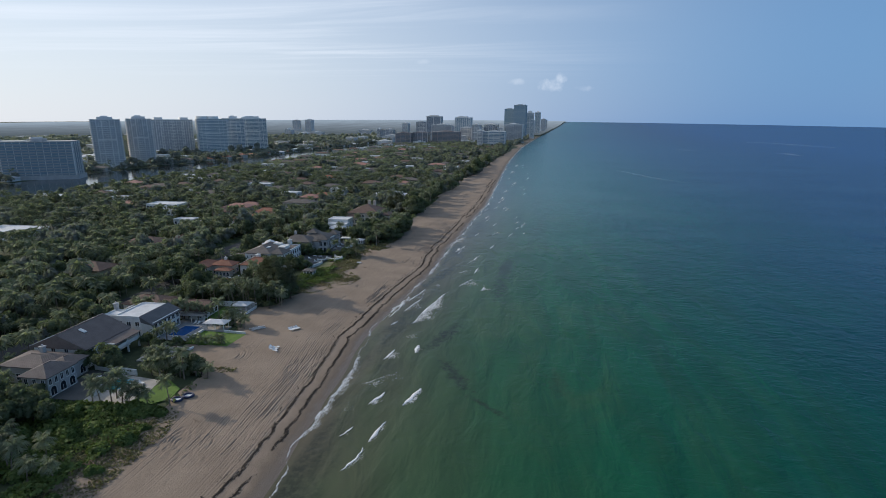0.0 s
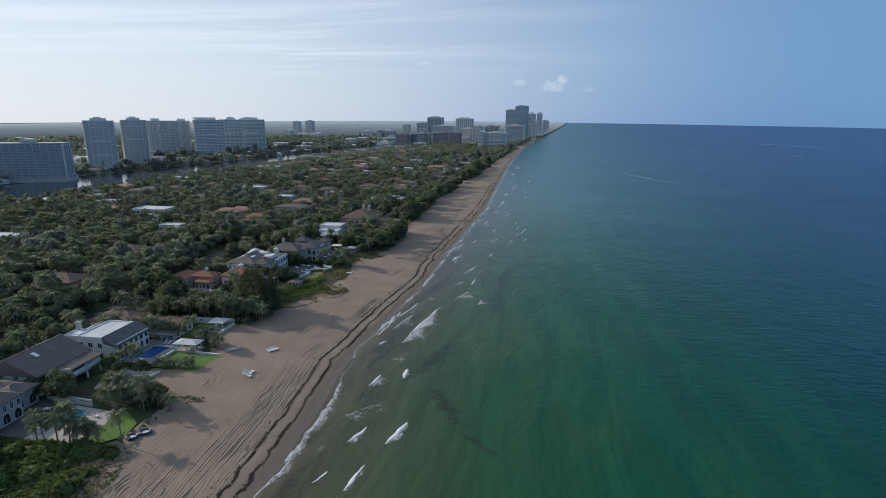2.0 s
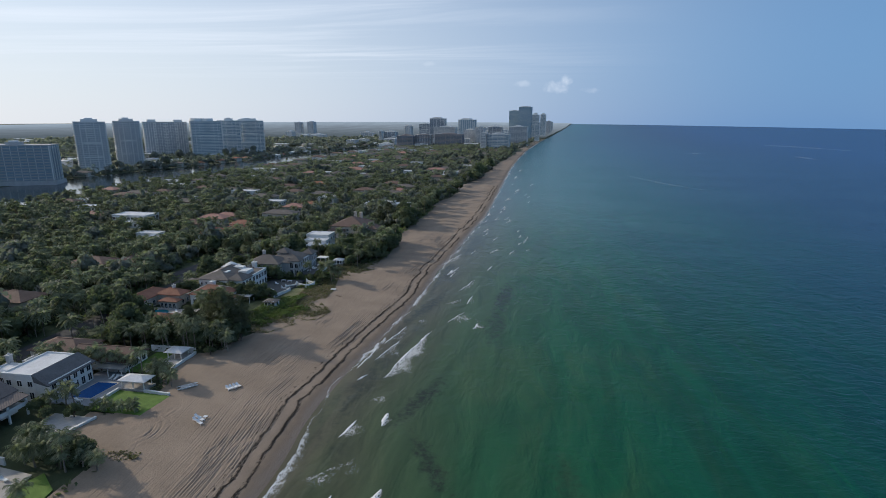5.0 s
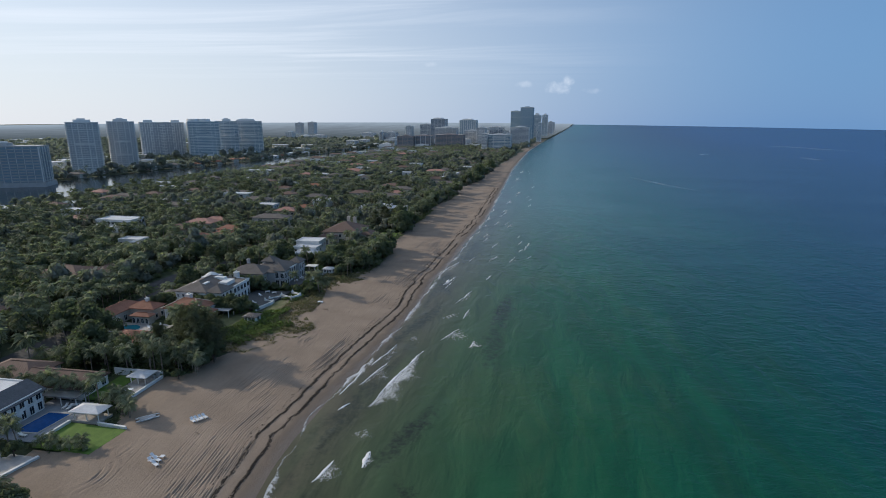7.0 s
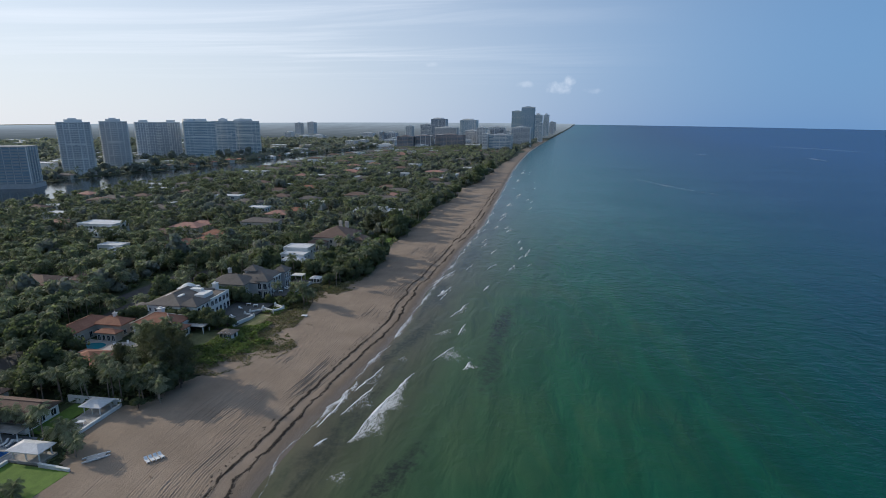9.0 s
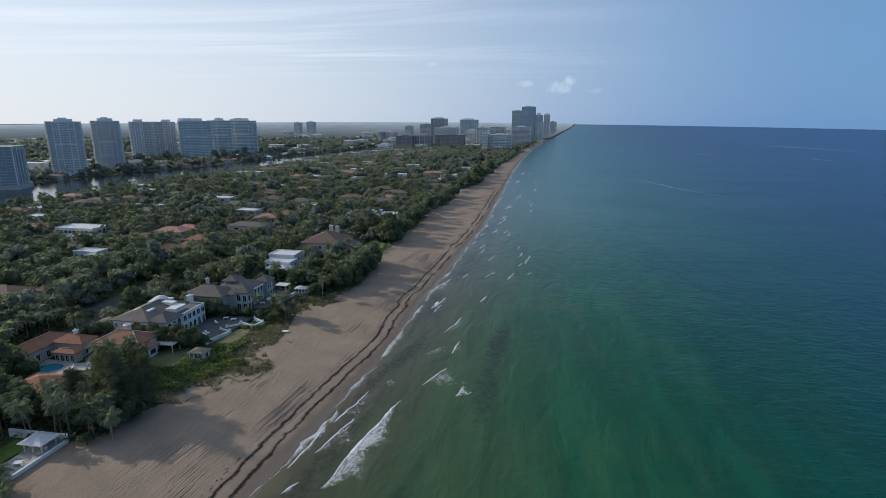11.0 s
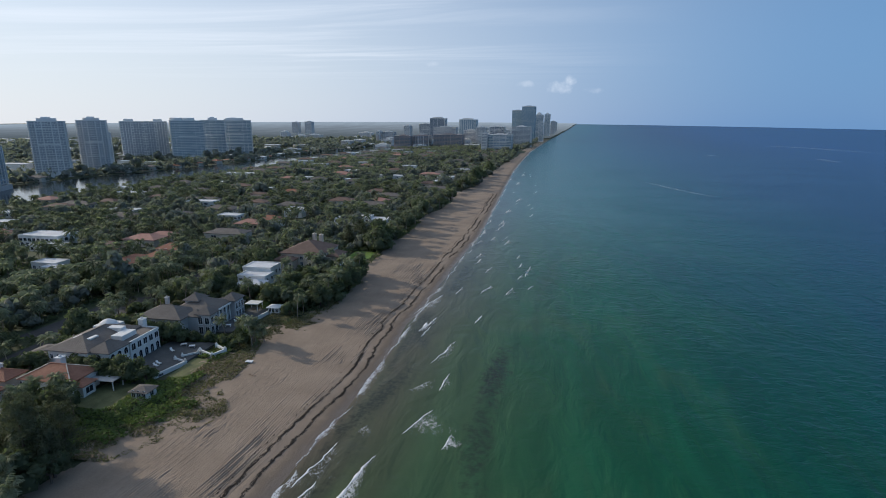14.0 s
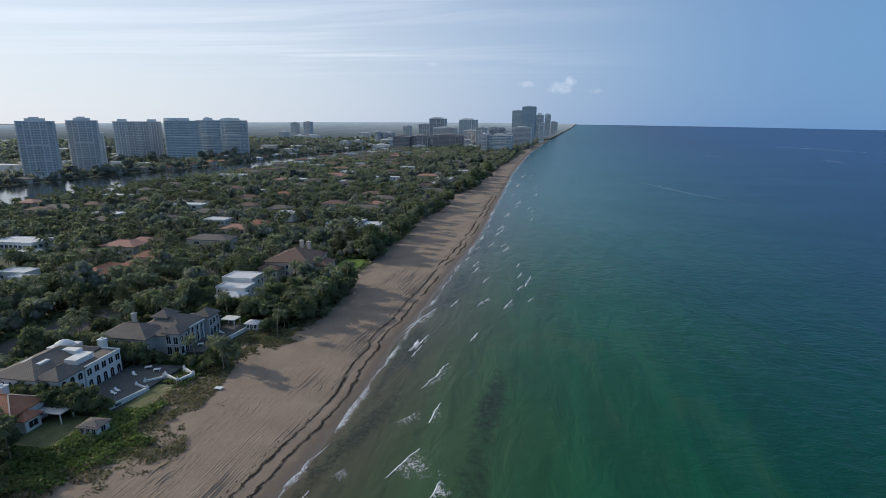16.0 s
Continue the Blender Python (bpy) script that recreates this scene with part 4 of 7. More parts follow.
def house(label, blocks, wall, roof, category="house", name="house"):
    """blocks: (x0, x1, y0, y1, height, roof kind, rise, windows); windows: rows of (side, storey floor, count, width, height, arched)."""
    bx = [b[0] for b in blocks] + [b[1] for b in blocks]
    by = [b[2] for b in blocks] + [b[3] for b in blocks]
    ob = thing(name, (min(bx) + max(bx)) / 2, (min(by) + max(by)) / 2, GZ, label, category, "houses among the gardens")
    for x0, x1, y0, y1, h, kind, rise, wins in blocks:
        HOUSES.append((x0, x1, y0, y1))
        part("wall", Build().box(x0, x1, y0, y1, GZ - 0.3, GZ + h), wall, ob)
        if kind == "hip" or kind == "gable":
            part("roof", Build().hip(x0, x1, y0, y1, GZ + h + 0.24, rise, gable=kind == "gable"), roof, ob)
            w, d = x1 - x0 + 1.4, y1 - y0 + 1.4
            i = min(w, d) / 2 if kind == "hip" else 0
            if w >= d:
                e = ((x0 - 0.7 + i, (y0 + y1) / 2), (x1 + 0.7 - i, (y0 + y1) / 2))
            else:
                e = (((x0 + x1) / 2, y0 - 0.7 + i), ((x0 + x1) / 2, y1 + 0.7 - i))
            zt = GZ + h + 0.2 + rise
            if abs(w - d) > 0.3:
                part("ridge_cap", Build().beam((*e[0], zt), (*e[1], zt), 0.35, 0.16), roof, ob)
        else:
            m = roof if kind == "flat" else M_DECKW
            part("roof", Build().box(x0 + 0.3, x1 - 0.3, y0 + 0.3, y1 - 0.3, GZ + h - 0.1, GZ + h + 0.12), m, ob, "flat roof")
            pr = Build()
            for c in ((x0 - 0.12, x1 + 0.12, y0 - 0.12, y0 + 0.3), (x0 - 0.12, x1 + 0.12, y1 - 0.3, y1 + 0.12), (x0 - 0.12, x0 + 0.3, y0 + 0.3, y1 - 0.3), (x1 - 0.3, x1 + 0.12, y0 + 0.3, y1 - 0.3)):
                pr.box(*c, GZ + h - 0.25, GZ + h + 0.45)
            part("parapet", pr, wall, ob)
        for side, zf, count, w, hh, arch in wins:
            span = (y1 - y0) if side in "ew" else (x1 - x0)
            for k in range(count):
                window(ob, side, (x0, x1, y0, y1), span * (k + 0.5) / count, GZ + zf, w, hh, arch)
    return ob


def chimney(ob, x, y, z0, z1, mat, s=0.6):
    c = part("chimney", Build().box(x - s, x + s, y - s, y + s, z0, z1).box(x - s - 0.15, x + s + 0.15, y - s - 0.15, y + s + 0.15, z1, z1 + 0.3), mat, ob)
    part("chimney_pot", Build().disc(x, y, z1 + 0.3, z1 + 0.8, s * 0.5, s * 0.4, 8), mat, c)


W2 = lambda s, n, w=1.3, h=1.5: [(s, 0.9, n, w, h + 0.5, False), (s, 4.3, n, w, h, False)]
# house with arched openings beside a turquoise pool
h1 = house("grey stucco two-storey house with arched openings and brown tiled hips", [
    (-146, -132.6, 138.5, 149, 4.9, "hip", 1.7, [("s", 1.0, 4, 1.3, 1.8, False)]), (-132.5, -125, 131, 141, 5.9, "hip", 2.0, [("e", 0.5, 3, 2.0, 1.5, True), ("e", 3.7, 5, 0.9, 1.6, False), ("s", 0.5, 2, 1.8, 1.5, True), ("s", 3.8, 3, 1.0, 1.5, False)]),
    (-134, -128, 141.2, 149, 4.6, "hip", 1.5, [("e", 0.5, 2, 2.0, 1.5, True)])], M_GREYW, M_DUSKY)
chimney(h1, -140, 147, GZ + 5, GZ + 7.6, M_GREYW)
# house with the great slate roof
h2 = house("pale house with one great dusky brown roof and seaward balcony", [
    (-147.2, -129.8, 151.4, 170.6, 5.6, "gable", 4.2, W2("s", 4) + [("e", 0.6, 4, 1.6, 2.0, False), ("e", 3.4, 4, 1.8, 1.8, False)])], M_WHITE, M_DUSKY)
part("balcony", Build().box(-129.78, -125.6, 158.5, 170, GZ + 2.7, GZ + 2.95), M_WHITE, h2)
part("railing", Build().box(-125.76, -125.6, 158.5, 170, GZ + 2.95, GZ + 3.85).box(-129.7, -125.76, 158.5, 158.66, GZ + 2.95, GZ + 3.85), M_WHITE, h2, "white balcony parapet")
part("balcony_roof", Build().add([(-130.6, 158, GZ + 5.9), (-130.6, 170.6, GZ + 5.9), (-125.4, 170.6, GZ + 5.0), (-125.4, 158, GZ + 5.0), (-130.6, 158, GZ + 5.6), (-130.6, 170.6, GZ + 5.6), (-125.4, 170.6, GZ + 4.75), (-125.4, 158, GZ + 4.75)],
                                 [(0, 3, 2, 1), (4, 5, 6, 7), (0, 1, 5, 4), (2, 3, 7, 6), (1, 2, 6, 5), (3, 0, 4, 7)]), M_DUSKY, h2, "brown roof carried out over the balcony")
for y in (158.8, 164.2, 169.6):
    part("column", Build().box(-126.0, -125.6, y - 0.25, y + 0.25, GZ, GZ + 4.8), M_WHITE, h2)
part("end_wall", Build().box(-130.4, -125.5, 157.9, 158.3, GZ, GZ + 5.3), M_WHITE, h2, "tall white end wall")
part("skylight", Build().beam((-136.6, 158, GZ + 9.3), (-134.6, 158, GZ + 8.5), 1.2, 0.25), M_WHITE, h2)
for y in (150.8, 171.2):
    part("verge", Build().beam((-138.5, y, GZ + 10.05), (-147.9, y, GZ + 5.9), 0.35, 0.2), M_WHITE, h2, "white verge board")
# white flat-roofed house with a dark skirt roof
h3 = house("white two-storey house with a flat white roof and dark skirt roof", [
    (-138.4, -128.9, 176.2, 191.5, 7.3, "deck", 0, [("s", 0.6, 3, 1.3, 1.9, False), ("s", 4.2, 3, 1.4, 1.5, False)]),
    (-128.88, -124.7, 176.3, 191.4, 5.3, "flat", 0, [("e", 0.4, 6, 1.3, 2.1, False), ("e", 3.4, 6, 1.4, 1.4, False), ("s", 0.6, 1, 1.3, 1.9, False)]),
    (-143.5, -138.6, 177.2, 183.4, 6.9, "deck", 0, [("s", 4.2, 2, 1.3, 1.5, False)])], M_WHITE, M_SLATE)
part("skirt_roof", Build().add([(-129.1, 175.6, GZ + 7.95), (-129.1, 192.2, GZ + 7.95), (-124.1, 192.6, GZ + 5.3), (-124.1, 175.2, GZ + 5.3), (-128.7, 175.6, GZ + 5.8), (-128.7, 192.2, GZ + 5.8), (-124.2, 192.6, GZ + 5.0), (-124.2, 175.2, GZ + 5.0)],
                               [(0, 3, 2, 1), (4, 5, 6, 7), (0, 1, 5, 4), (2, 3, 7, 6), (1, 2, 6, 5), (3, 0, 4, 7)]), M_SLATE, h3, "dark slate skirt roof")
part("balcony", Build().box(-124.68, -122.9, 178.5, 183.5, GZ + 2.8, GZ + 3.0).box(-123.0, -122.9, 178.5, 183.5, GZ + 3.0, GZ + 3.9), M_WHITE, h3)
chimney(h3, -143.2, 183.6, GZ, GZ + 9.3, M_GREYW)
part("pergola_roof", Build().box(-127, -116.5, 193.0, 197.0, GZ + 2.7, GZ + 2.9), M_GREYM, h3, "thin grey pergola roof")
for x in (-126.6, -121.5, -117):
    for y in (193.4, 196.6):
        part("post", Build().box(x - 0.1, x + 0.1, y - 0.1, y + 0.1, GZ, GZ + 2.7), M_FRAME, h3)
# long low brown-roofed house
h4 = house("long low house with broad brown tiled roofs", [
    (-137, -119, 197.5, 208, 3.1, "gable", 2.6, [("e", 0.6, 3, 1.6, 1.7, False), ("s", 0.6, 5, 1.6, 1.7, False)]), (-154, -137.5, 201, 212, 3.2, "hip", 2.4, [("s", 0.7, 4, 1.4, 1.5, False)]), (-149, -141, 193, 201, 3.0, "deck", 0, [])], M_WHITE, M_BROWN)
# terracotta villa with the round pool
h5 = house("terracotta-roofed villa round a court with a pool", [
    (-158, -150.5, 248, 268, 4.2, "hip", 2.0, [("e", 0.6, 5, 1.4, 2.0, False), ("s", 0.6, 2, 1.3, 1.5, False)]), (-150.5, -140.5, 260.5, 267, 4.4, "hip", 1.9, [("s", 0.5, 4, 1.3, 1.6, True), ("e", 0.8, 2, 1.2, 1.5, False)]),
    (-146.5, -139.5, 256, 259, 3.0, "hip", 0.9, [("s", 0.4, 4, 1.0, 1.4, True)]), (-137, -126.5, 229.5, 240, 3.6, "hip", 2.0, [("s", 0.7, 3, 1.3, 1.5, False), ("e", 0.7, 3, 1.3, 1.5, False)])], M_CREAM, M_TERRA)
chimney(h5, -145, 264, GZ + 5, GZ + 7.4, M_WHITE, 0.5)
# white house with orange hips
h6 = house("white house with an orange tiled hipped roof and pale ridges", [
    (-137, -122, 262, 272, 4.6, "hip", 2.8, [("e", 1.0, 2, 2.2, 1.8, False), ("s", 1.2, 4, 1.2, 1.4, False)]), (-123, -119.5, 263, 267.5, 3.2, "hip", 1.2, [("e", 0.8, 1, 2.6, 1.7, False)])], M_WHITE, M_TERRA)
for p, q in (((-137.7, 261.3), (-132.0, 267)), ((-137.7, 272.7), (-132.0, 267)), ((-121.3, 261.3), (-127.0, 267)), ((-121.3, 272.7), (-127.0, 267))):
    part("hip_ridge", Build().beam((*p, GZ + 4.86), (*q, GZ + 7.62), 0.3, 0.14), M_CREAM, h6, "pale ridge tiles")
chimney(h6, -131, 269.5, GZ + 5.5, GZ + 8.2, M_WHITE, 0.9)
part("porch_roof", Build().box(-121.9, -114.5, 268, 272.5, GZ + 2.7, GZ + 2.95), M_GREYW, h6)
for y in (268.3, 272.2):
    part("post", Build().box(-114.9, -114.65, y - 0.12, y + 0.12, GZ, GZ + 2.7), M_WHITE, h6)
# great white mansion with two rows of arches
h7 = house("great white mansion with arched windows and brown hipped roofs", [
    (-141, -128, 276, 299, 7.2, "hip", 2.6, [("s", 4.8, 6, 0.8, 1.3, False), ("s", 1.0, 5, 1.0, 1.8, False), ("w", 4.4, 5, 1.0, 1.4, False)]),
    (-128.5, -122, 277, 285.5, 7.0, "hip", 2.2, [("e", 0.5, 3, 1.5, 1.9, True), ("e", 4.3, 3, 1.6, 1.2, True), ("s", 4.6, 1, 1.0, 1.4, False)]),
    (-128.5, -121.6, 285.6, 299.5, 7.0, "flat", 0, [("e", 0.4, 5, 1.5, 2.0, True), ("e", 4.4, 5, 1.7, 1.9, False)]),
    (-151.5, -141, 278, 287, 3.8, "hip", 1.6, [("s", 1.0, 4, 1.0, 1.4, False)])], M_WHITE, M_GREYR)
part("terrace_roof", Build().box(-128.3, -124.6, 286.4, 293.0, GZ + 7.2, GZ + 8.7), M_WHITE, h7, "white rooftop terrace block")
part("terrace_roof", Build().box(-137.0, -131.2, 281.5, 285.0, GZ + 7.9, GZ + 9.3), M_WHITE, h7, "white rooftop terrace block")
part("terrace_roof", Build().box(-134, -128.4, 291, 293.5, GZ + 7.6, GZ + 9.5), M_WHITE, h7, "white rooftop terrace block")
part("belvedere", Build().box(-140.2, -133.8, 293.4, 299.8, GZ, GZ + 8.6), M_WHITE, h7)
part("dome", Build().disc(-137, 296.5, GZ + 8.6, GZ + 9.3, 2.8, 2.4, 16).disc(-137, 296.5, GZ + 9.3, GZ + 9.9, 2.4, 1.3, 16).disc(-137, 296.5, GZ + 9.9, GZ + 10.3, 1.3, 0.2, 16), M_WHITE, h7)
chimney(h7, -127.6, 300.3, GZ, GZ + 9.4, M_WHITE, 0.9)
# grey-brown tiled mansion with a bowed front
bays = [(-116.5, -111.6, 313.4, 318.3, 7.4, "hip", 2.2, [("e", 0.4, 2, 1.5, 2.6, False), ("e", 4.0, 2, 1.5, 2.3, False), ("s", 0.4, 2, 1.5, 2.6, False), ("s", 4.0, 2, 1.5, 2.3, False)]), (-117, -111.8, 331, 337.4, 7.2, "hip", 2.2, [("e", 0.4, 3, 1.3, 2.6, False), ("e", 4.0, 3, 1.3, 2.2, False)]),
        (-126, -121, 322, 328, 9.4, "hip", 2.0, []), (-140, -134, 318, 326, 4.0, "hip", 1.7, [])]
h8 = house("grey mansion with broad grey-brown tiled hips and tall windows", [
    (-136, -120, 309, 321, 6.6, "hip", 3.0, W2("s", 4, 1.2, 1.5) + [("e", 0.6, 2, 1.6, 2.0, False)]), (-128, -114, 318, 332, 6.9, "hip", 3.2, [("e", 0.4, 5, 1.7, 2.6, False), ("e", 4.0, 5, 1.7, 2.2, False), ("s", 4.2, 3, 1.1, 1.5, False)]),
    (-120.5, -115.5, 313.5, 318.5, 6.4, "hip", 1.8, [("e", 0.5, 2, 1.4, 2.3, False), ("e", 4.0, 2, 1.4, 1.6, False)]), (-124, -113, 332.5, 340, 4.4, "hip", 1.8, [("e", 0.5, 3, 1.3, 2.2, False)])] + bays, M_GREYW, M_GREYR)
chimney(h8, -133, 322, GZ + 7, GZ + 10, M_GREYW)
for y in (319.5, 322, 324.5, 327, 329.5):
    part("column", Build().disc(-113.2, y, GZ, GZ + 6.4, 0.3, 0.26, 10), M_WHITE, h8, "white column")
part("loggia_beam", Build().box(-113.6, -112.8, 318.6, 330.4, GZ + 6.4, GZ + 6.9), M_WHITE, h8)
part("porch_roof", Build().box(-112.9, -107.5, 340.2, 345, GZ + 3.0, GZ + 3.3), M_WHITE, h8, "white flat porch roof")
for x, y in ((-107.9, 340.5), (-107.9, 344.7), (-112.5, 344.7)):
    part("post", Build().box(x - 0.15, x + 0.15, y - 0.15, y + 0.15, GZ, GZ + 3.0), M_WHITE, h8)
# white stepped flat roofs
house("white house of stepped flat roofs and a low white hip", [
    (-133.5, -120, 379, 390, 7.6, "deck", 0, [("s", 4.4, 4, 1.4, 1.5, False), ("e", 4.4, 3, 1.4, 1.5, False)]), (-131.5, -118.5, 370, 378.8, 6.0, "deck", 0, [("s", 3.4, 4, 1.4, 1.5, False), ("e", 3.4, 2, 1.4, 1.5, False)]), (-128, -117, 362.5, 369.2, 4.4, "hip", 1.7, [("s", 1.0, 4, 1.4, 2.0, False), ("e", 1.0, 2, 1.4, 2.0, False)])], M_WHITE, M_DECKW)
# brown hipped mansion in its trees
h10 = house("cream mansion with steep brown tiled hips and two chimneys", [
    (-130, -108, 412, 436, 7.2, "hip", 4.8, W2("s", 5, 1.3, 1.6) + W2("e", 5, 1.3, 1.6)), (-131, -121, 405, 411.8, 5.0, "hip", 1.6, [("s", 1.0, 4, 1.2, 2.0, True)]), (-108.5, -101.5, 418, 430, 5.0, "hip", 2.0, [("e", 0.8, 3, 1.4, 2.0, False)])], M_CREAM, M_BROWN)
chimney(h10, -116, 433, GZ + 8, GZ + 13.2, M_CREAM, 0.9)
chimney(h10, -121, 436, GZ + 8, GZ + 13, M_CREAM, 0.9)
# cluster of white modern blocks
house("white modern house of several flat-roofed blocks", [
    (-142, -132, 526, 538, 6.5, "deck", 0, W2("s", 3)), (-131, -118, 530, 542, 7.4, "deck", 0, W2("s", 4)), (-116.5, -105, 526, 540, 6.2, "deck", 0, W2("s", 3) + W2("e", 3))], M_WHITE, M_DECKW)
house("low brown-roofed house by the dune", [(-122, -96, 742, 756, 4.4, "hip", 2.6, [("s", 1.0, 5, 1.4, 1.6, False)]), (-112, -98, 726, 740, 4.0, "hip", 2.2, [("s", 1.0, 3, 1.4, 1.6, False)])], M_GREYW, M_GREYR)
# inland houses
house("white flat-roofed modern house with blue windows", [
    (-300, -274, 430, 446, 6.6, "deck", 0, [("s", 3.6, 9, 2.0, 1.7, False), ("s", 0.6, 7, 2.0, 2.0, False), ("e", 3.6, 4, 2.4, 1.8, False)]), (-284, -266, 420, 429.8, 3.6, "deck", 0, [("s", 0.8, 5, 1.8, 1.8, False)])], M_WHITE, M_DECKW)
house("white flat-roofed house among hedges", [(-247, -233, 382, 391, 3.9, "deck", 0, [("s", 0.9, 4, 1.4, 1.6, False)]), (-236, -226, 376, 381.8, 3.4, "deck", 0, [("s", 0.8, 3, 1.4, 1.6, False)])], M_WHITE, M_DECKW)
house("white bungalow with a terracotta tiled roof", [(-210, -198, 386, 408, 3.6, "hip", 2.2, [("s", 0.9, 3, 1.4, 1.4, False), ("e", 0.9, 5, 1.4, 1.4, False)]), (-200, -190, 402, 416, 4.4, "hip", 2.4, [("s", 1.0, 3, 1.2, 1.4, False)])], M_WHITE, M_TERRA)
house("pale two-storey house with a terracotta roof", [(-204, -188, 418, 428, 5.0, "hip", 2.4, W2("s", 4, 1.2, 1.2))], M_WHITE, M_TERRA)
house("house with faded pink tiled roofs", [(-242, -222, 442, 456, 4.2, "hip", 2.4, [("s", 1.0, 5, 1.3, 1.4, False)]), (-236, -220, 456.5, 466, 4.0, "hip", 2.0, [])], M_CREAM, M_PINK)
house("brown-roofed house in the trees", [(-246, -226, 418, 430, 4.2, "hip", 2.6, [("s", 1.0, 5, 1.3, 1.4, False)])], M_CREAM, M_BROWN)
house("white two-storey modern house with dark windows", [(-326, -294, 304, 326, 7.0, "deck", 0, W2("s", 6, 2.2, 1.6) + W2("e", 4, 2.2, 1.6))], M_WHITE, M_DECKW)
house("grey house with low tiled roofs", [(-314, -290, 330, 344, 4.6, "hip", 2.0, [("s", 1.0, 5, 1.5, 1.5, False)])], M_GREYW, M_GREYR)
house("brown-roofed house in the palms", [(-210, -194, 240, 253, 4.6, "hip", 2.8, [("s", 1.0, 4, 1.3, 1.5, False), ("e", 1.0, 3, 1.3, 1.5, False)]), (-222, -210, 246, 256, 3.8, "hip", 2.0, [])], M_CREAM, M_BROWN)
house("brown-roofed house in the palms", [(-226, -206, 300, 314, 4.6, "hip", 2.6, [("s", 1.0, 4, 1.3, 1.5, False)]), (-206, -198, 312, 326, 4.0, "hip", 2.0, [])], M_CREAM, M_BROWN)
far_house = [(-428, -406, 680, 692, 5, "d"), (-404, -366, 852, 866, 6, "d"), (-302, -274, 732, 744, 4, "d"), (-314, -278, 612, 624, 4, "g"), (-230, -214, 526, 538, 6, "d")]
far_house2 = [(-200, -184, 496, 508, 6, "p"), (-196, -180, 520, 531, 5, "t"), (-212, -168, 874, 888, 5, "d"), (-232, -212, 816, 828, 5, "d"), (-300, -278, 828, 840, 5, "d")]
far_house3 = [(-366, -344, 474, 486, 5, "d"), (-446, -412, 478, 492, 4, "d"), (-260, -236, 560, 574, 5, "g"), (-215, -196, 590, 604, 5, "g"), (-180, -160, 620, 634, 6, "b"), (-150, -128, 660, 676, 6, "g")]
far_house4 = [(-330, -306, 540, 552, 5, "d"), (-388, -362, 560, 572, 5, "g"), (-400, -374, 640, 652, 5, "d"), (-170, -150, 700, 714, 5, "b"), (-250, -226, 680, 692, 5, "t"), (-128, -108, 860, 876, 6, "d"), (-124, -104, 980, 996, 6, "d")]
look_of = {"d": (M_DECKW, "white flat-roofed house among trees"), "g": (M_GREYR, "pale house with a grey tiled roof"), "p": (M_PINK, "house with a faded pink roof"), "t": (M_TERRA, "house with a terracotta roof"), "b": (M_BROWN, "house with a brown tiled roof")}
for x0, x1, y0, y1, h, k in far_house + far_house2 + far_house3 + far_house4:
    house(look_of[k][1], [(x0, x1, y0, y1, h, "deck" if k == "d" else "hip", 2.4, [("s", h - 2.4, 5, 1.8, 1.4, False), ("e", h - 2.4, 3, 1.8, 1.4, False)])], M_WHITE if k in "dt" else M_CREAM, look_of[k][0])
for k in range(250):
    y = 440 + 1200 * rng.random() ** 1.1
    x = -112 - 320 * rng.random()
    w, d, kind = 14 + 12 * rng.random(), 10 + 5 * rng.random(), rng.choice("ddgggbbp")
    if any(x < b[1] + 8 and x + w > b[0] - 8 and y < b[3] + 8 and y + d > b[2] - 8 for b in HOUSES) or abs(x + w / 2 - float(road_x(y))) < 20 or x < float(canal_n(y)) + 12 or x + w > float(veg_x(y)) - 8:
        continue
    h = rng.choice((4.2, 6.2, 6.8))
    house(look_of[kind][1], [(x, x + w, y, y + d, h, "deck" if kind == "d" else "hip", 2.2, [("s", h - 2.4, 2, 3.0, 1.4, False)])], M_WHITE if kind in "dt" else M_CREAM, look_of[kind][0])

# ---- gardens by the beach ----
KEEP_OFF = []


def slab(name, poly, z0, z1, mat, label, category):
    xs, ys = [p[0] for p in poly], [p[1] for p in poly]
    KEEP_OFF.append((min(xs), max(xs), min(ys), max(ys)))
    return single(name, Build().prism(poly, z0, z1), mat, label, category, kind="structure")


def quad(x0, x1, y0, y1):
    return [(x0, y0), (x1, y0), (x1, y1), (x0, y1)]


def low_wall(pts, h, label="low white garden wall", w=0.35, piers=True):
    ob = thing("garden_wall", pts[0][0], pts[0][1], GZ, label, "wall", "garden walls")
    for p, q in zip(pts, pts[1:]):
        part("wall", Build().beam((*p, GZ - 0.4), (*q, GZ - 0.4), w, h + 0.4), M_WHITE, ob)
        part("coping", Build().beam((*p, GZ + h), (*q, GZ + h), w + 0.16, 0.1), M_WHITE, ob)
    if piers:
        for p in pts:
            part("pier", Build().box(p[0] - 0.35, p[0] + 0.35, p[1] - 0.35, p[1] + 0.35, GZ - 0.4, GZ + h + 0.35).disc(p[0], p[1], GZ + h + 0.35, GZ + h + 0.85, 0.3, 0.15, 8), M_WHITE, ob)
    return ob


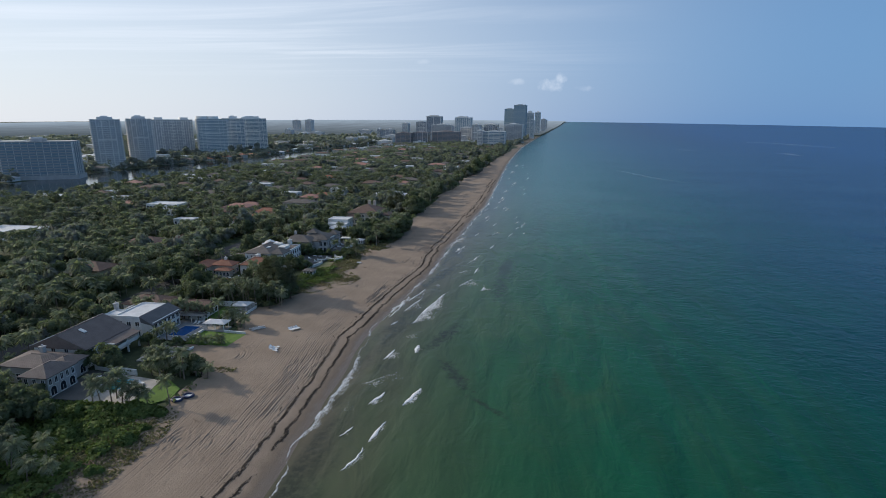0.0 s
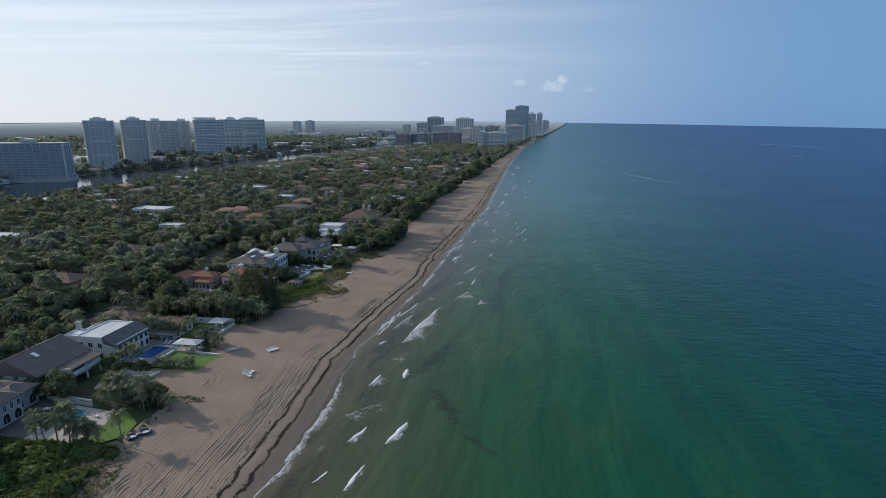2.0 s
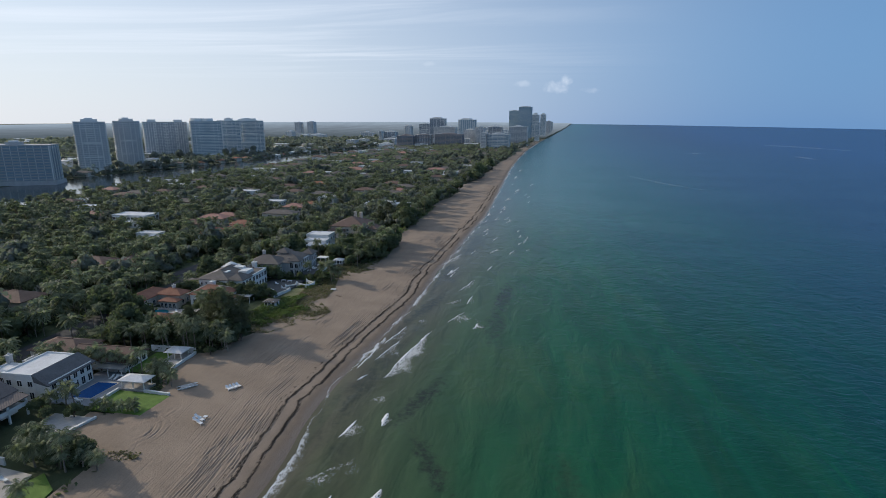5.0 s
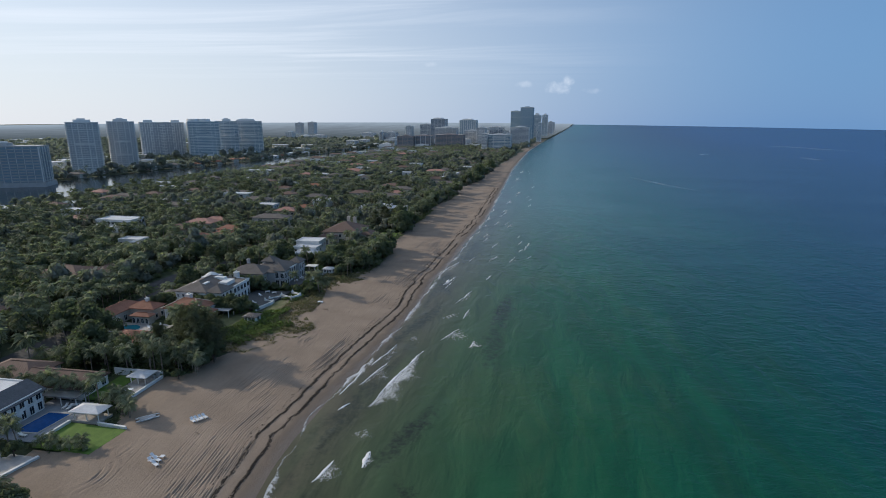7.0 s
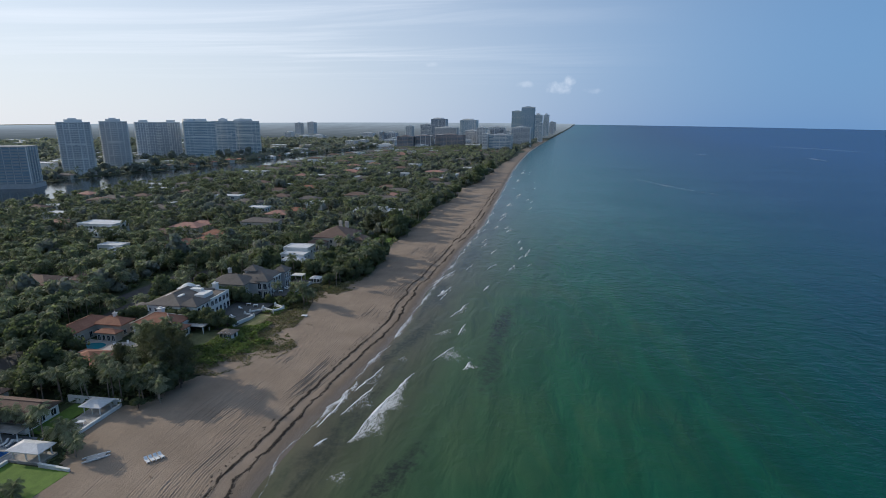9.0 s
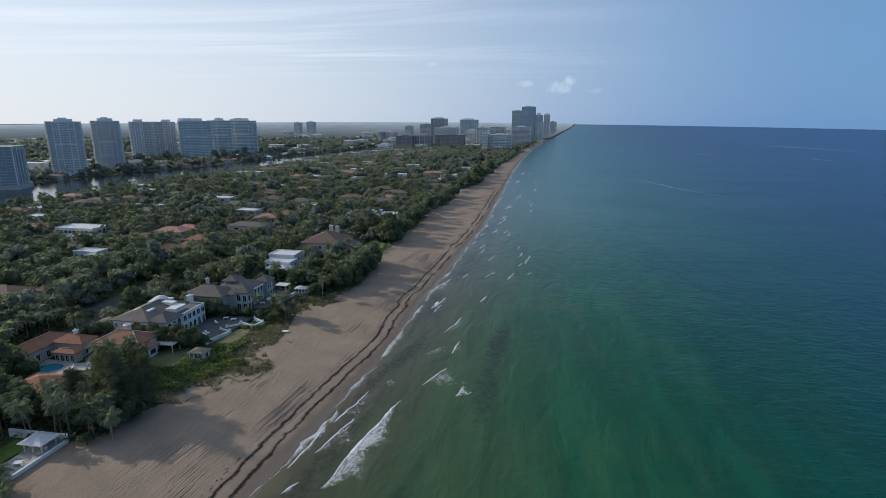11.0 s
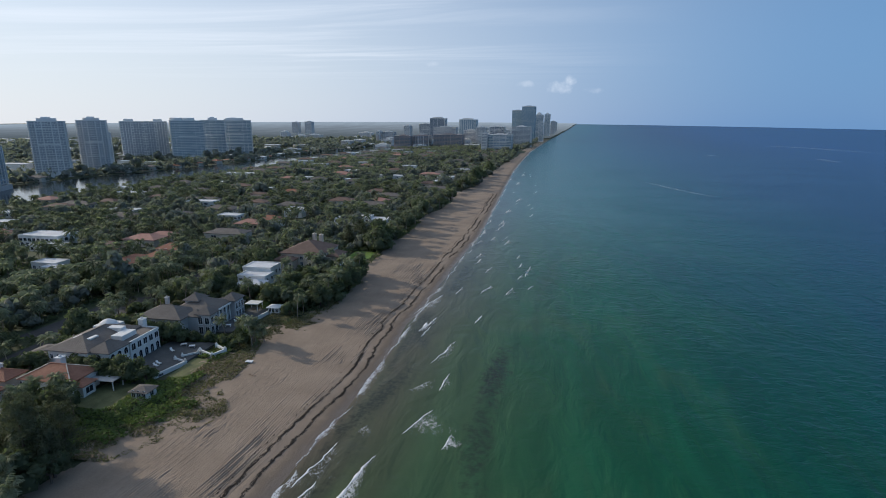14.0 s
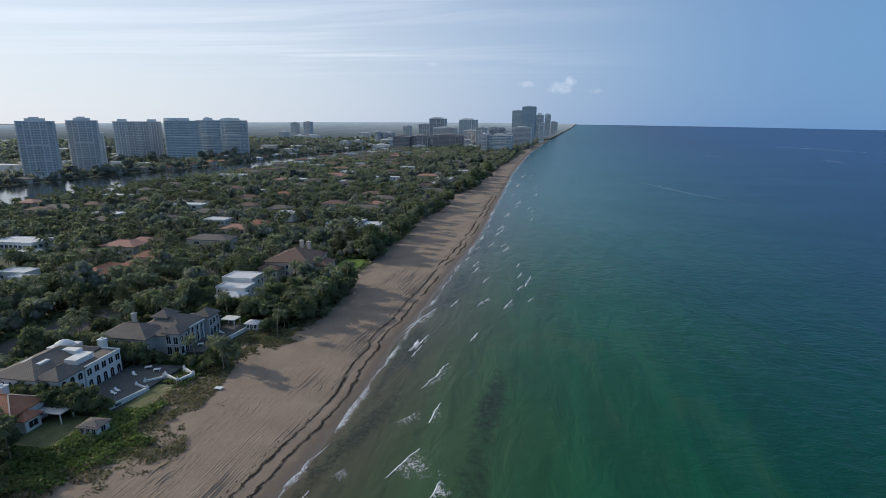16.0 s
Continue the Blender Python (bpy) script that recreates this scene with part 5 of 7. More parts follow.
def pool(label, poly, water):
    cx, cy = sum(p[0] for p in poly) / len(poly), sum(p[1] for p in poly) / len(poly)
    ob = thing("swimming_pool", cx, cy, GZ + 0.12, label, "pool")
    out = [(cx + (x - cx) * 1.12, cy + (y - cy) * 1.12) for x, y in poly]
    n = len(poly)
    part("coping", Build().add([(*p, GZ + 0.24) for p in out] + [(*p, GZ + 0.24) for p in poly] + [(*p, GZ + 0.1) for p in out] + [(*p, GZ + 0.1) for p in poly],
                               [(i, (i + 1) % n, n + (i + 1) % n, n + i) for i in range(n)] + [(2 * n + i, 2 * n + (i + 1) % n, (i + 1) % n, i) for i in range(n)] + [(n + i, n + (i + 1) % n, 3 * n + (i + 1) % n, 3 * n + i) for i in range(n)]), M_PAVE, ob)
    part("water", Build().add([(*p, GZ + 0.16) for p in poly], [tuple(range(n))]), water, ob)
    KEEP_OFF.append((min(p[0] for p in out), max(p[0] for p in out), min(p[1] for p in out), max(p[1] for p in out)))


def pavilion(label, x0, x1, y0, y1, h, rise, wall=False, roof=None):
    ob = thing("garden_pavilion", (x0 + x1) / 2, (y0 + y1) / 2, GZ, label, "pavilion")
    HOUSES.append((x0, x1, y0, y1))
    part("floor", Build().box(x0 - 0.4, x1 + 0.4, y0 - 0.4, y1 + 0.4, GZ - 0.3, GZ + 0.3), M_PAVE, ob)
    part("roof", Build().hip(x0, x1, y0, y1, GZ + h, rise, 0.6, 0.18), roof or M_DECKW, ob)
    if wall:
        part("wall", Build().box(x0, x1, y0, y1, GZ + 0.3, GZ + h - 0.2), M_WHITE, ob)
        for k in range(3):
            window(ob, "s", (x0, x1, y0, y1), (x1 - x0) * (k + 0.5) / 3, GZ + 0.7, 0.9, 1.5, True)
        window(ob, "e", (x0, x1, y0, y1), (y1 - y0) / 2, GZ + 0.6, 1.4, 1.7, False)
    else:
        for x in (x0 + 0.3, (x0 + x1) / 2, x1 - 0.3):
            for y in (y0 + 0.3, y1 - 0.3):
                part("post", Build().disc(x, y, GZ + 0.3, GZ + h - 0.15, 0.16, 0.14, 8), M_WHITE, ob)
    return ob


# house shade painted in: the court's inland half is the darker paving
slab("patio", [(-124.6, 131), (-115.9, 131), (-116.2, 148), (-127.6, 149.5)], GZ - 0.1, GZ + 0.1, M_TERRSHADE, "paved court with the house's shade in its colour", "patio")
slab("patio", [(-115.8, 130.8), (-104, 130.5), (-101.5, 138), (-103, 146), (-116.1, 148)], GZ - 0.1, GZ + 0.1, M_PAVE, "pale stone pool patio", "patio")
pool("turquoise garden pool with a curved end", [(-115.5, 139), (-113, 137.6), (-110.6, 138.6), (-109.8, 141.5), (-110.4, 145.2), (-114.8, 146)], M_POOLT)
slab("lawn", [(-104, 132.5), (-97, 132), (-93.5, 136), (-94.5, 142), (-101, 147), (-103, 140)], GZ - 0.12, GZ + 0.06, M_LAWN, "bright mown lawn by the beach", "lawn")
low_wall([(-114.2, 133.2), (-114.9, 137.8)], 1.6, "grey garden wall with openings", piers=False)
low_wall([(-127, 150.6), (-112, 148.6)], 1.5, "pale garden wall behind the pool", piers=False)
slab("patio", [(-119, 158), (-110, 158.5), (-107.5, 170.5), (-119.5, 171)], GZ - 0.2, GZ + 0.12, M_PAVE, "pale stone terrace at the sand's edge", "patio")
low_wall([(-109.8, 158.5), (-107.3, 170.5)], 0.5, "low pale stone kerb wall", 0.5, False)
slab("patio", quad(-126.8, -113.2, 176, 196.5), GZ - 0.1, GZ + 0.1, M_PAVEG, "grey stone pool terrace", "patio")
pool("long blue garden pool", [(-122.3, 179.5), (-116.4, 180), (-115.6, 189.6), (-121.6, 189.4)], M_POOL)
slab("lawn", [(-112.8, 174.2), (-97.4, 173.6), (-96.4, 185), (-112.4, 186)], GZ - 0.12, GZ + 0.06, M_LAWN, "bright mown lawn by the beach", "lawn")
pavilion("white beach pavilion with a curved white roof", -112.6, -105.4, 187.0, 191.0, 2.7, 0.9)
low_wall([(-112.9, 177), (-112.6, 186)], 0.7, "low white terrace wall", 0.45, False)
low_wall([(-105, 186.2), (-96.8, 185.4)], 0.6, "low white garden wall", 0.45, False)
slab("lawn", [(-119.2, 198.2), (-114.2, 198), (-113.4, 213), (-119.2, 213.4)], GZ - 0.1, GZ + 0.08, M_LAWN, "narrow mown lawn beside a terrace", "lawn")
slab("patio", [(-113.2, 198), (-107, 199.5), (-106.8, 213), (-113, 213.2)], GZ - 0.1, GZ + 0.1, M_PAVE, "pale stone terrace at the sand's edge", "patio")
pavilion("small white garden pavilion", -112.6, -107.6, 208.4, 213, 2.6, 0.9)
low_wall([(-106.4, 199), (-106.2, 214)], 0.8, "low white sea wall", 0.4, False)
low_wall([(-122, 214.6), (-106.4, 214.6)], 1.8, "tall white boundary wall", 0.35, False)
slab("patio", [(-150, 246.5), (-139, 246), (-130, 254), (-130.5, 259), (-139.4, 255.6), (-150, 257)], GZ - 0.1, GZ + 0.1, M_PAVE, "pale patio round a pool", "patio")
pool("round blue pool in a pale patio", [(-144 + 3.9 * math.cos(k * math.pi / 8), 250.9 + 3.4 * math.sin(k * math.pi / 8)) for k in range(16)], M_POOLT)
slab("lawn", quad(-120, -108.5, 258, 273), GZ - 0.12, GZ + 0.05, M_ROUGH, "dull grass behind the dune", "lawn")
pavilion("small white beach cabana with arched windows", -106.6, -102.0, 264.6, 268.8, 2.3, 0.9, True, M_GREYR)
slab("patio", [(-121.4, 277), (-108.4, 279), (-106.4, 289), (-105.5, 306), (-121.4, 304)], GZ - 0.1, GZ + 0.55, M_TERRSHADE, "raised dark terrace before the mansion, shade put in its colour", "patio")
low_wall([(-109, 277.6), (-106.2, 289), (-110.5, 290.5)], 0.95, "white terrace wall with ball finials")
low_wall([(-109.6, 293), (-106.3, 296.5)], 0.95, "white terrace wall with ball finials")
low_wall([(-106.3, 297.5), (-100.5, 294.5), (-98.8, 299.5), (-103.5, 302.5)], 1.35, "white walled beach gate")
slab("lawn", quad(-106, -100.8, 279, 293.5), GZ - 0.12, GZ + 0.05, M_ROUGH, "dull grass before a wall", "lawn")
slab("patio", [(-113, 316), (-106, 317), (-103, 345), (-113, 346)], GZ - 0.1, GZ + 0.4, M_TERRSHADE, "dark grey terrace before the mansion", "patio")
low_wall([(-105.4, 322), (-102.2, 346)], 1.0, "white terrace wall", 0.35, True)
pavilion("small white beach cabana", -103.2, -99.0, 340, 344, 2.4, 0.8, True)
slab("lawn", [(-104.5, 424), (-96.5, 422), (-91, 440), (-93, 455), (-104, 455)], GZ - 0.12, GZ + 0.05, M_LAWN, "bright green lawn at the beach", "lawn")
low_wall([(-99, 388), (-96, 400)], 1.2, "pale garden wall", 0.4, False)
mx, my = np.meshgrid(np.linspace(-98, -62, 37), np.linspace(712, 768, 57))
mz = ground_z(mx, my) + 2.2 * np.exp(-(((mx + 80) / 9) ** 2 + ((my - 741) / 14) ** 2)) - 0.35 + 0.15 * value_noise(mx, my, 19, 4.0)
tagged(grid_mesh("dune_mound", mx, my, mz, M_SAND, attr=("inland", mx * 0 + 30)), "bare sand mound at the head of the beach", "dune", kind="structure")
KEEP_OFF.append((-92, -68, 722, 760))
slab("driveway", [(-176, 300), (-166, 300), (-160, 348), (-172, 352)], GZ - 0.1, GZ + 0.07, M_ASPH, "grey driveway among trees", "driveway")


# ---- things on the sand ----
def sand_at(x, y):
    return float(ground_z(x, y)) + 0.02


def lounger(x, y, turn, group="beach loungers", z=None, label="white slatted sun lounger on the sand"):
    ob = thing("sun_lounger", x, y, sand_at(x, y) if z is None else z, label, "lounger", group, rz=turn)
    for s in (-0.32, 0.32):
        part("side_rail", Build().box(s - 0.04, s + 0.04, -1.0, 1.0, 0.3, 0.38), M_FRAME, ob)
        for e in (-0.8, 0.75):
            part("leg", Build().box(s - 0.04, s + 0.04, e - 0.05, e + 0.05, -0.05, 0.3), M_FRAME, ob)
    part("mattress", Build().box(-0.33, 0.33, -1.0, 0.35, 0.38, 0.5), M_CANVAS, ob)
    part("backrest", Build().add([(-0.33, 0.35, 0.38), (0.33, 0.35, 0.38), (0.33, 1.05, 0.85), (-0.33, 1.05, 0.85), (-0.33, 0.35, 0.5), (0.33, 0.35, 0.5), (0.33, 1.0, 0.96), (-0.33, 1.0, 0.96)],
                                 [(3, 2, 1, 0), (4, 5, 6, 7), (0, 1, 5, 4), (1, 2, 6, 5), (2, 3, 7, 6), (3, 0, 4, 7)]), M_CANVAS, ob)
    return ob


for x, y, a in ((-81.9, 173.6, 70), (-80.9, 174.2, 72), (-80.3, 172.6, 66), (-82.3, 175.2, 75), (-83.1, 191.9, 58), (-82.5, 192.7, 62), (-81.9, 193.5, 60), (-81.3, 194.3, 64)):
    lounger(x, y, a)
for x, y, a, z in ((-106.5, 136.5, 30, 0.1), (-105.6, 138.0, 30, 0.1), (-106.8, 143.0, 80, 0.1), (-118.4, 178, 90, 0.1), (-118.2, 192.3, 10, 0.1), (-119.6, 192.5, 6, 0.1), (-113.0, 284.5, 75, 0.55), (-113.2, 286.2, 75, 0.55), (-115.5, 296.5, 60, 0.55), (-109.5, 327, 80, 0.4), (-109.6, 329, 80, 0.4), (-109.2, 334, 78, 0.4), (-134.5, 255.2, 40, 0.1), (-137.2, 252.2, 40, 0.1)):
    lounger(x, y, a, "loungers on the terraces", GZ + z, "white slatted sun lounger on a paved terrace")
ob = thing("beach_table", -80.6, 175.6, sand_at(-80.6, 175.6), "low white square table by the loungers", "table")
part("tabletop", Build().box(-81.1, -80.1, 175.1, 176.1, sand_at(-80.6, 175.6) + 0.4, sand_at(-80.6, 175.6) + 0.46), M_FRAME, ob)
for x in (-81, -80.2):
    for y in (175.2, 176):
        part("leg", Build().box(x - 0.04, x + 0.04, y - 0.04, y + 0.04, sand_at(x, y) - 0.05, sand_at(-80.6, 175.6) + 0.4), M_FRAME, ob)


def garden_table(x, y, z, label="white table on a terrace"):
    ob = thing("garden_table", x, y, z, label, "table", "terrace tables", rz=20)
    part("tabletop", Build().box(-0.9, 0.9, -0.6, 0.6, 0.68, 0.75), M_FRAME, ob)
    for sx in (-0.8, 0.8):
        for sy in (-0.5, 0.5):
            part("leg", Build().box(sx - 0.05, sx + 0.05, sy - 0.05, sy + 0.05, 0.0, 0.68), M_FRAME, ob)


for x, y, z in ((-117, 281.5, 0.55), (-111, 300.5, 0.55), (-114.5, 301.5, 0.55), (-110, 322, 0.4), (-117.5, 193.5, 0.1), (-109.5, 204, 0.1), (-121, 144, 0.1)):
    garden_table(x, y, GZ + z)


def catamaran(x, y, turn):
    ob = thing("beach_catamaran", x, y, sand_at(x, y), "white twin-hulled boat drawn up on the sand", "boat", rz=turn)
    for s in (-1.0, 1.0):
        hull = Build()
        ring = []
        for k in range(7):
            u = k / 6
            w = 0.34 * math.sin(math.pi * min(1, 0.12 + 0.88 * (1 - abs(2 * u - 1.0) ** 2.2)) / 2)
            yy0 = -2.4 + 4.8 * u
            ring.append([(s - w, yy0, 0.55), (s, yy0, 0.02 + 0.25 * (2 * u - 1) ** 4), (s + w, yy0, 0.55)])
        hull.add([p for r in ring for p in r], [(3 * k + i, 3 * k + 3 + i, 3 * k + 3 + (i + 1) % 3, 3 * k + (i + 1) % 3) for k in range(6) for i in range(3)] + [(0, 1, 2), (20, 19, 18)])
        part("hull", hull, M_FRAME, ob)
    part("deck", Build().box(-1.0, 1.0, -1.2, 1.0, 0.57, 0.63), M_GREYM, ob, "grey trampoline deck")
    for e in (-1.25, 1.0):
        part("crossbeam", Build().box(-1.1, 1.1, e - 0.07, e + 0.07, 0.55, 0.68), M_GREYM, ob)
    return ob


catamaran(-95.4, 190.4, -48).scale = (0.8, 0.8, 0.8)
catamaran(-94.2, 191.9, -52).scale = (0.7, 0.7, 0.7)


def ring_float(x, y):
    z = sand_at(x, y)
    ob = thing("ring_float", x, y, z, "navy and white inflated ring lying on the sand", "float", "ring floats")
    tube, n, m = Build(), 24, 8
    R, r = 1.25, 0.32
    tube.add([(x + (R + r * math.cos(2 * math.pi * j / m)) * math.cos(2 * math.pi * i / n), y + (R + r * math.cos(2 * math.pi * j / m)) * math.sin(2 * math.pi * i / n), z + r + r * math.sin(2 * math.pi * j / m)) for i in range(n) for j in range(m)],
             [(i * m + j, ((i + 1) % n) * m + j, ((i + 1) % n) * m + (j + 1) % m, i * m + (j + 1) % m) for i in range(n) for j in range(m)])
    part("tube", tube, M_NAVY, ob)
    part("floor_mat", Build().disc(x, y, z + 0.2, z + 0.26, 1.0, 1.0, 20), M_CANVAS, ob, "white floor of the ring")


ring_float(-91.2, 135.4)
ring_float(-89.6, 138.0)
ob = single("driftwood_table", Build().box(-88.6, -86.4, 292.6, 294.2, sand_at(-87.5, 293) + 0.35, sand_at(-87.5, 293) + 0.5).box(-88.4, -88.1, 292.8, 294, sand_at(-87.5, 293) - 0.05, sand_at(-87.5, 293) + 0.36).box(-86.9, -86.6, 292.8, 294, sand_at(-87.5, 293) - 0.05, sand_at(-87.5, 293) + 0.36), M_FRAME, "pale low bench at the edge of the dune", "bench")
single("beach_plank", Build().beam((-79.5, 187.2, sand_at(-79, 187)), (-78.2, 186.6, sand_at(-78, 187)), 0.3, 0.12), M_TIMBER, "dark plank lying on the sand", "plank")
single("beach_plank", Build().beam((-81.5, 126.6, sand_at(-81, 126)), (-79.2, 125.8, sand_at(-79, 126)), 0.25, 0.14), M_TIMBER, "dark plank lying on the sand", "plank")
single("beach_plank", Build().beam((-83.5, 285.5, sand_at(-83, 285)), (-81.2, 284.4, sand_at(-81, 284)), 0.5, 0.2), M_TIMBER, "dark driftwood on the sand", "driftwood")


# ---- dried weed in two lines along the beach ----
def wrack(label, d0, seed, size, count, y0=-60.0, y1=760.0):
    r = np.random.RandomState(seed)
    y = y0 + (y1 - y0) * np.sort(r.rand(count)) ** 1.35
    x = shore_x(y) - d0 - 0.9 * value_noise(y, y * 0 + seed, 21, 9.0) - 0.5 * value_noise(y, y * 0 + seed, 22, 2.4) + r.randn(count) * 0.22
    dens = value_noise(y, y * 0 + 7 * seed, 23, 14.0) + 0.6 * r.rand(count) > -0.15
    x, y = x[dens], y[dens]
    n = len(x)
    ang = np.linspace(0, 2 * np.pi, 6, endpoint=False)
    s = size * (0.5 + r.rand(n, 1))
    rad = s * (0.6 + 0.6 * r.rand(n, 6))
    vx = x[:, None] + rad * np.cos(ang) * 0.8
    vy = y[:, None] + rad * np.sin(ang) * 1.7
    zb = ground_z(x, y)[:, None]
    ring = np.stack([vx, vy, np.broadcast_to(zb - 0.02, vx.shape)], -1)
    top = np.stack([x, y, zb[:, 0] + 0.12 + 0.3 * s[:, 0]], -1)[:, None, :]
    V = np.concatenate([ring, top], 1).reshape(-1, 3)
    V[:, 0], V[:, 1] = true(V[:, 0], V[:, 1])
    b = np.arange(n)[:, None, None] * 7
    F = np.stack([np.arange(6), (np.arange(6) + 1) % 6, np.full(6, 6)], -1)[None] + b
    tagged(new("seaweed_line", mesh_np("seaweed_line", V, F.reshape(-1, 3), M_WRACK)), label, "seaweed", kind="stuff")


wrack("dark line of dried seaweed along the upper wash", 8.4, 1, 0.19, 15000)
wrack("dark line of dried seaweed along the lower wash", 5.0, 2, 0.19, 14000)
wrack("thin scattered seaweed on the sand", 10.2, 3, 0.2, 900)


# ---- foam ----
def swash():
    """The white edge of the wash, thick in places, along the whole shore."""
    y = np.concatenate([np.arange(-120, 84, 1.2), np.arange(84, 470, 0.4), np.arange(470, 2600, 3.0)])
    d = np.linspace(-3.0, 7.0, 60)
    D, Y = np.meshgrid(d, y)
    line = 0.6 + 1.6 * value_noise(Y, Y * 0, 31, 17.0) + 0.7 * value_noise(Y, Y * 0, 32, 5.0) + 0.25 * value_noise(Y, Y * 0, 33, 1.5)
    X = shore_x(Y) + D
    e = D - line
    wide = 0.55 + 2.6 * np.clip(value_noise(Y, Y * 0, 34, 13.0) + 0.1, 0, 1.2) + 0.002 * np.clip(Y - 300, 0, 900)
    calm = 0.75 * np.clip(-0.15 - value_noise(Y, Y * 0, 37, 11.0), 0, 1)
    thin = np.where(e < -0.1, 1.6, 0.1 + 1.0 * np.clip(e, 0, 9) / wide + calm)
    Z = np.maximum(ground_z(X, Y), 0.0) + 0.05 + 0.06 * np.exp(-(e / 0.4) ** 2)
    keep = (thin < 1.5)[:-1, :-1]
    tagged(grid_mesh("swash_foam", X, Y, Z, M_LACE, attr=("thin", thin), keep=keep), "white foam of the wash along the waterline", "foam", kind="stuff")


swash()


def breaker(lip, near, far, thick=0.6, seed=0, start=0.1, label="white foam of a small breaking wave"):
    """A breaking wave: a raised white lip along the given line, and torn foam trailing out behind it, so wide at its near and its far end."""
    P = np.array(lip, float)
    arc = np.concatenate([[0], np.cumsum(np.hypot(*np.diff(P, axis=0).T))])
    L = arc[-1]
    nu = int(max(12, L / 0.3))
    u = np.linspace(0, 1, nu)
    cx, cy = np.interp(u * L, arc, P[:, 0]), np.interp(u * L, arc, P[:, 1])
    ker = np.ones(max(3, nu // 7)) / max(3, nu // 7)
    pad = len(ker) // 2
    sm = lambda a: np.convolve(np.concatenate([np.full(pad, a[0]), a, np.full(len(ker) - 1 - pad, a[-1])]), ker, "valid")
    cx, cy = sm(cx), sm(cy)
    wig = 0.5 * value_noise(u * L, u * 0 + seed * 1.7, 41, 5.0) + 0.22 * value_noise(u * L, u * 0 + seed * 2.3, 42, 1.3)
    tx, ty = np.gradient(cx), np.gradient(cy)
    tl = np.hypot(tx, ty) + 1e-9
    nx, ny = ty / tl, -tx / tl
    cx, cy = cx + wig * nx, cy + wig * ny
    ends = np.sin(np.pi * np.clip(u, 0.01, 0.99)) ** 0.45
    ob = tagged(new("breaking_wave"), label, "wave", "breaking waves")
    ob.matrix_world = pose(cx[0], cy[0], 0)

    def sheet(name, off, z, mat, attr=None):
        X, Y = cx[:, None] + off * nx[:, None] - cx[0], cy[:, None] + off * ny[:, None] - cy[0]
        n, m = X.shape
        i = np.arange(n * m).reshape(n, m)
        F = np.stack([i[:-1, :-1], i[:-1, 1:], i[1:, 1:], i[1:, :-1]], -1).reshape(-1, 4)
        me = mesh_np(name, np.stack([X, Y, z], -1), F, mat)
        if attr is not None:
            at = me.attributes.new("thin", "FLOAT", "POINT")
            at.data.foreach_set("value", np.asarray(attr, np.float32).ravel())
        me.shade_smooth()
        sh = new(name, me)
        sh.parent = ob
        return sh

    # lip: a low rounded ridge, broken in places
    v = np.linspace(0, 1, 9)[None, :]
    wide = (0.2 + 0.42 * thick * np.clip(0.45 + value_noise(u * L, u * 0 + seed, 43, 3.5) + 0.3 * value_noise(u * L, u * 0 + seed, 47, 1.0), 0.1, 1.3)) * ends
    off = (v - 0.35) * 2.0 * wide[:, None]
    z = 0.06 + (0.05 + 0.1 * min(thick, 1.2)) * np.sin(np.pi * np.clip(v + 0.05, 0, 1)) * ends[:, None]
    gap = 0.5 * np.clip(0.1 - value_noise(u * L, u * 0 + 3 * seed, 48, 4.0) - 0.7 * thick, 0, 1)
    if thick > 0.1:
        sheet("crest", off, z + 0 * off, M_LACE, np.broadcast_to((-0.35 + 2.6 * (v - 0.35) ** 2 + gap[:, None]), off.shape))
    # torn foam behind it
    v = np.linspace(0, 1, 26)[None, :]
    reach = (near + (far - near) * u) * (0.75 + 0.4 * value_noise(u * L, u * 0 + seed, 45, 4.0) + 0.2 * value_noise(u * L, u * 0 + seed, 46, 1.5)) * ends
    off = v * reach[:, None]
    thin = start + 0.2 + (0.8 - start) * v ** 1.5 + 0.45 * (1 - ends[:, None])
    w = sheet("wash", off, 0.05 + 0.03 * np.ones_like(off), M_LACE, thin + 0 * off)
    tagged(w, "thin lacy foam", kind="stuff")
    return ob


WAVES_NEAR = [([(-38, 123.9), (-36.6, 128), (-35.5, 131.2)], 4.5, 1.0, 0.7, 0.15), ([(-28.7, 124.8), (-27.6, 130), (-26.1, 134.8)], 3.6, 2.2, 1.2, 0.0), ([(-40.5, 150.4), (-40.2, 155), (-39.3, 158.5)], 9.0, 3.0, 0.35, 0.3), ([(-43.5, 134), (-39, 139), (-34, 144)], 6.5, 6.0, 0.02, 0.42),
              ([(-32.2, 156.7), (-32.2, 160), (-31.7, 162.9)], 3.0, 1.5, 1.0, 0.0), ([(-44.5, 118.5), (-43, 125)], 4.0, 2.0, 0.1, 0.6), ([(-33.5, 108), (-32.4, 113.5), (-31.0, 117)], 3.5, 1.5, 0.8, 0.2), ([(-40.5, 109), (-39, 113.5)], 3.0, 1.0, 0.3, 0.5), ([(-36, 97), (-33.5, 106)], 4.0, 2.0, 0.5, 0.4)]
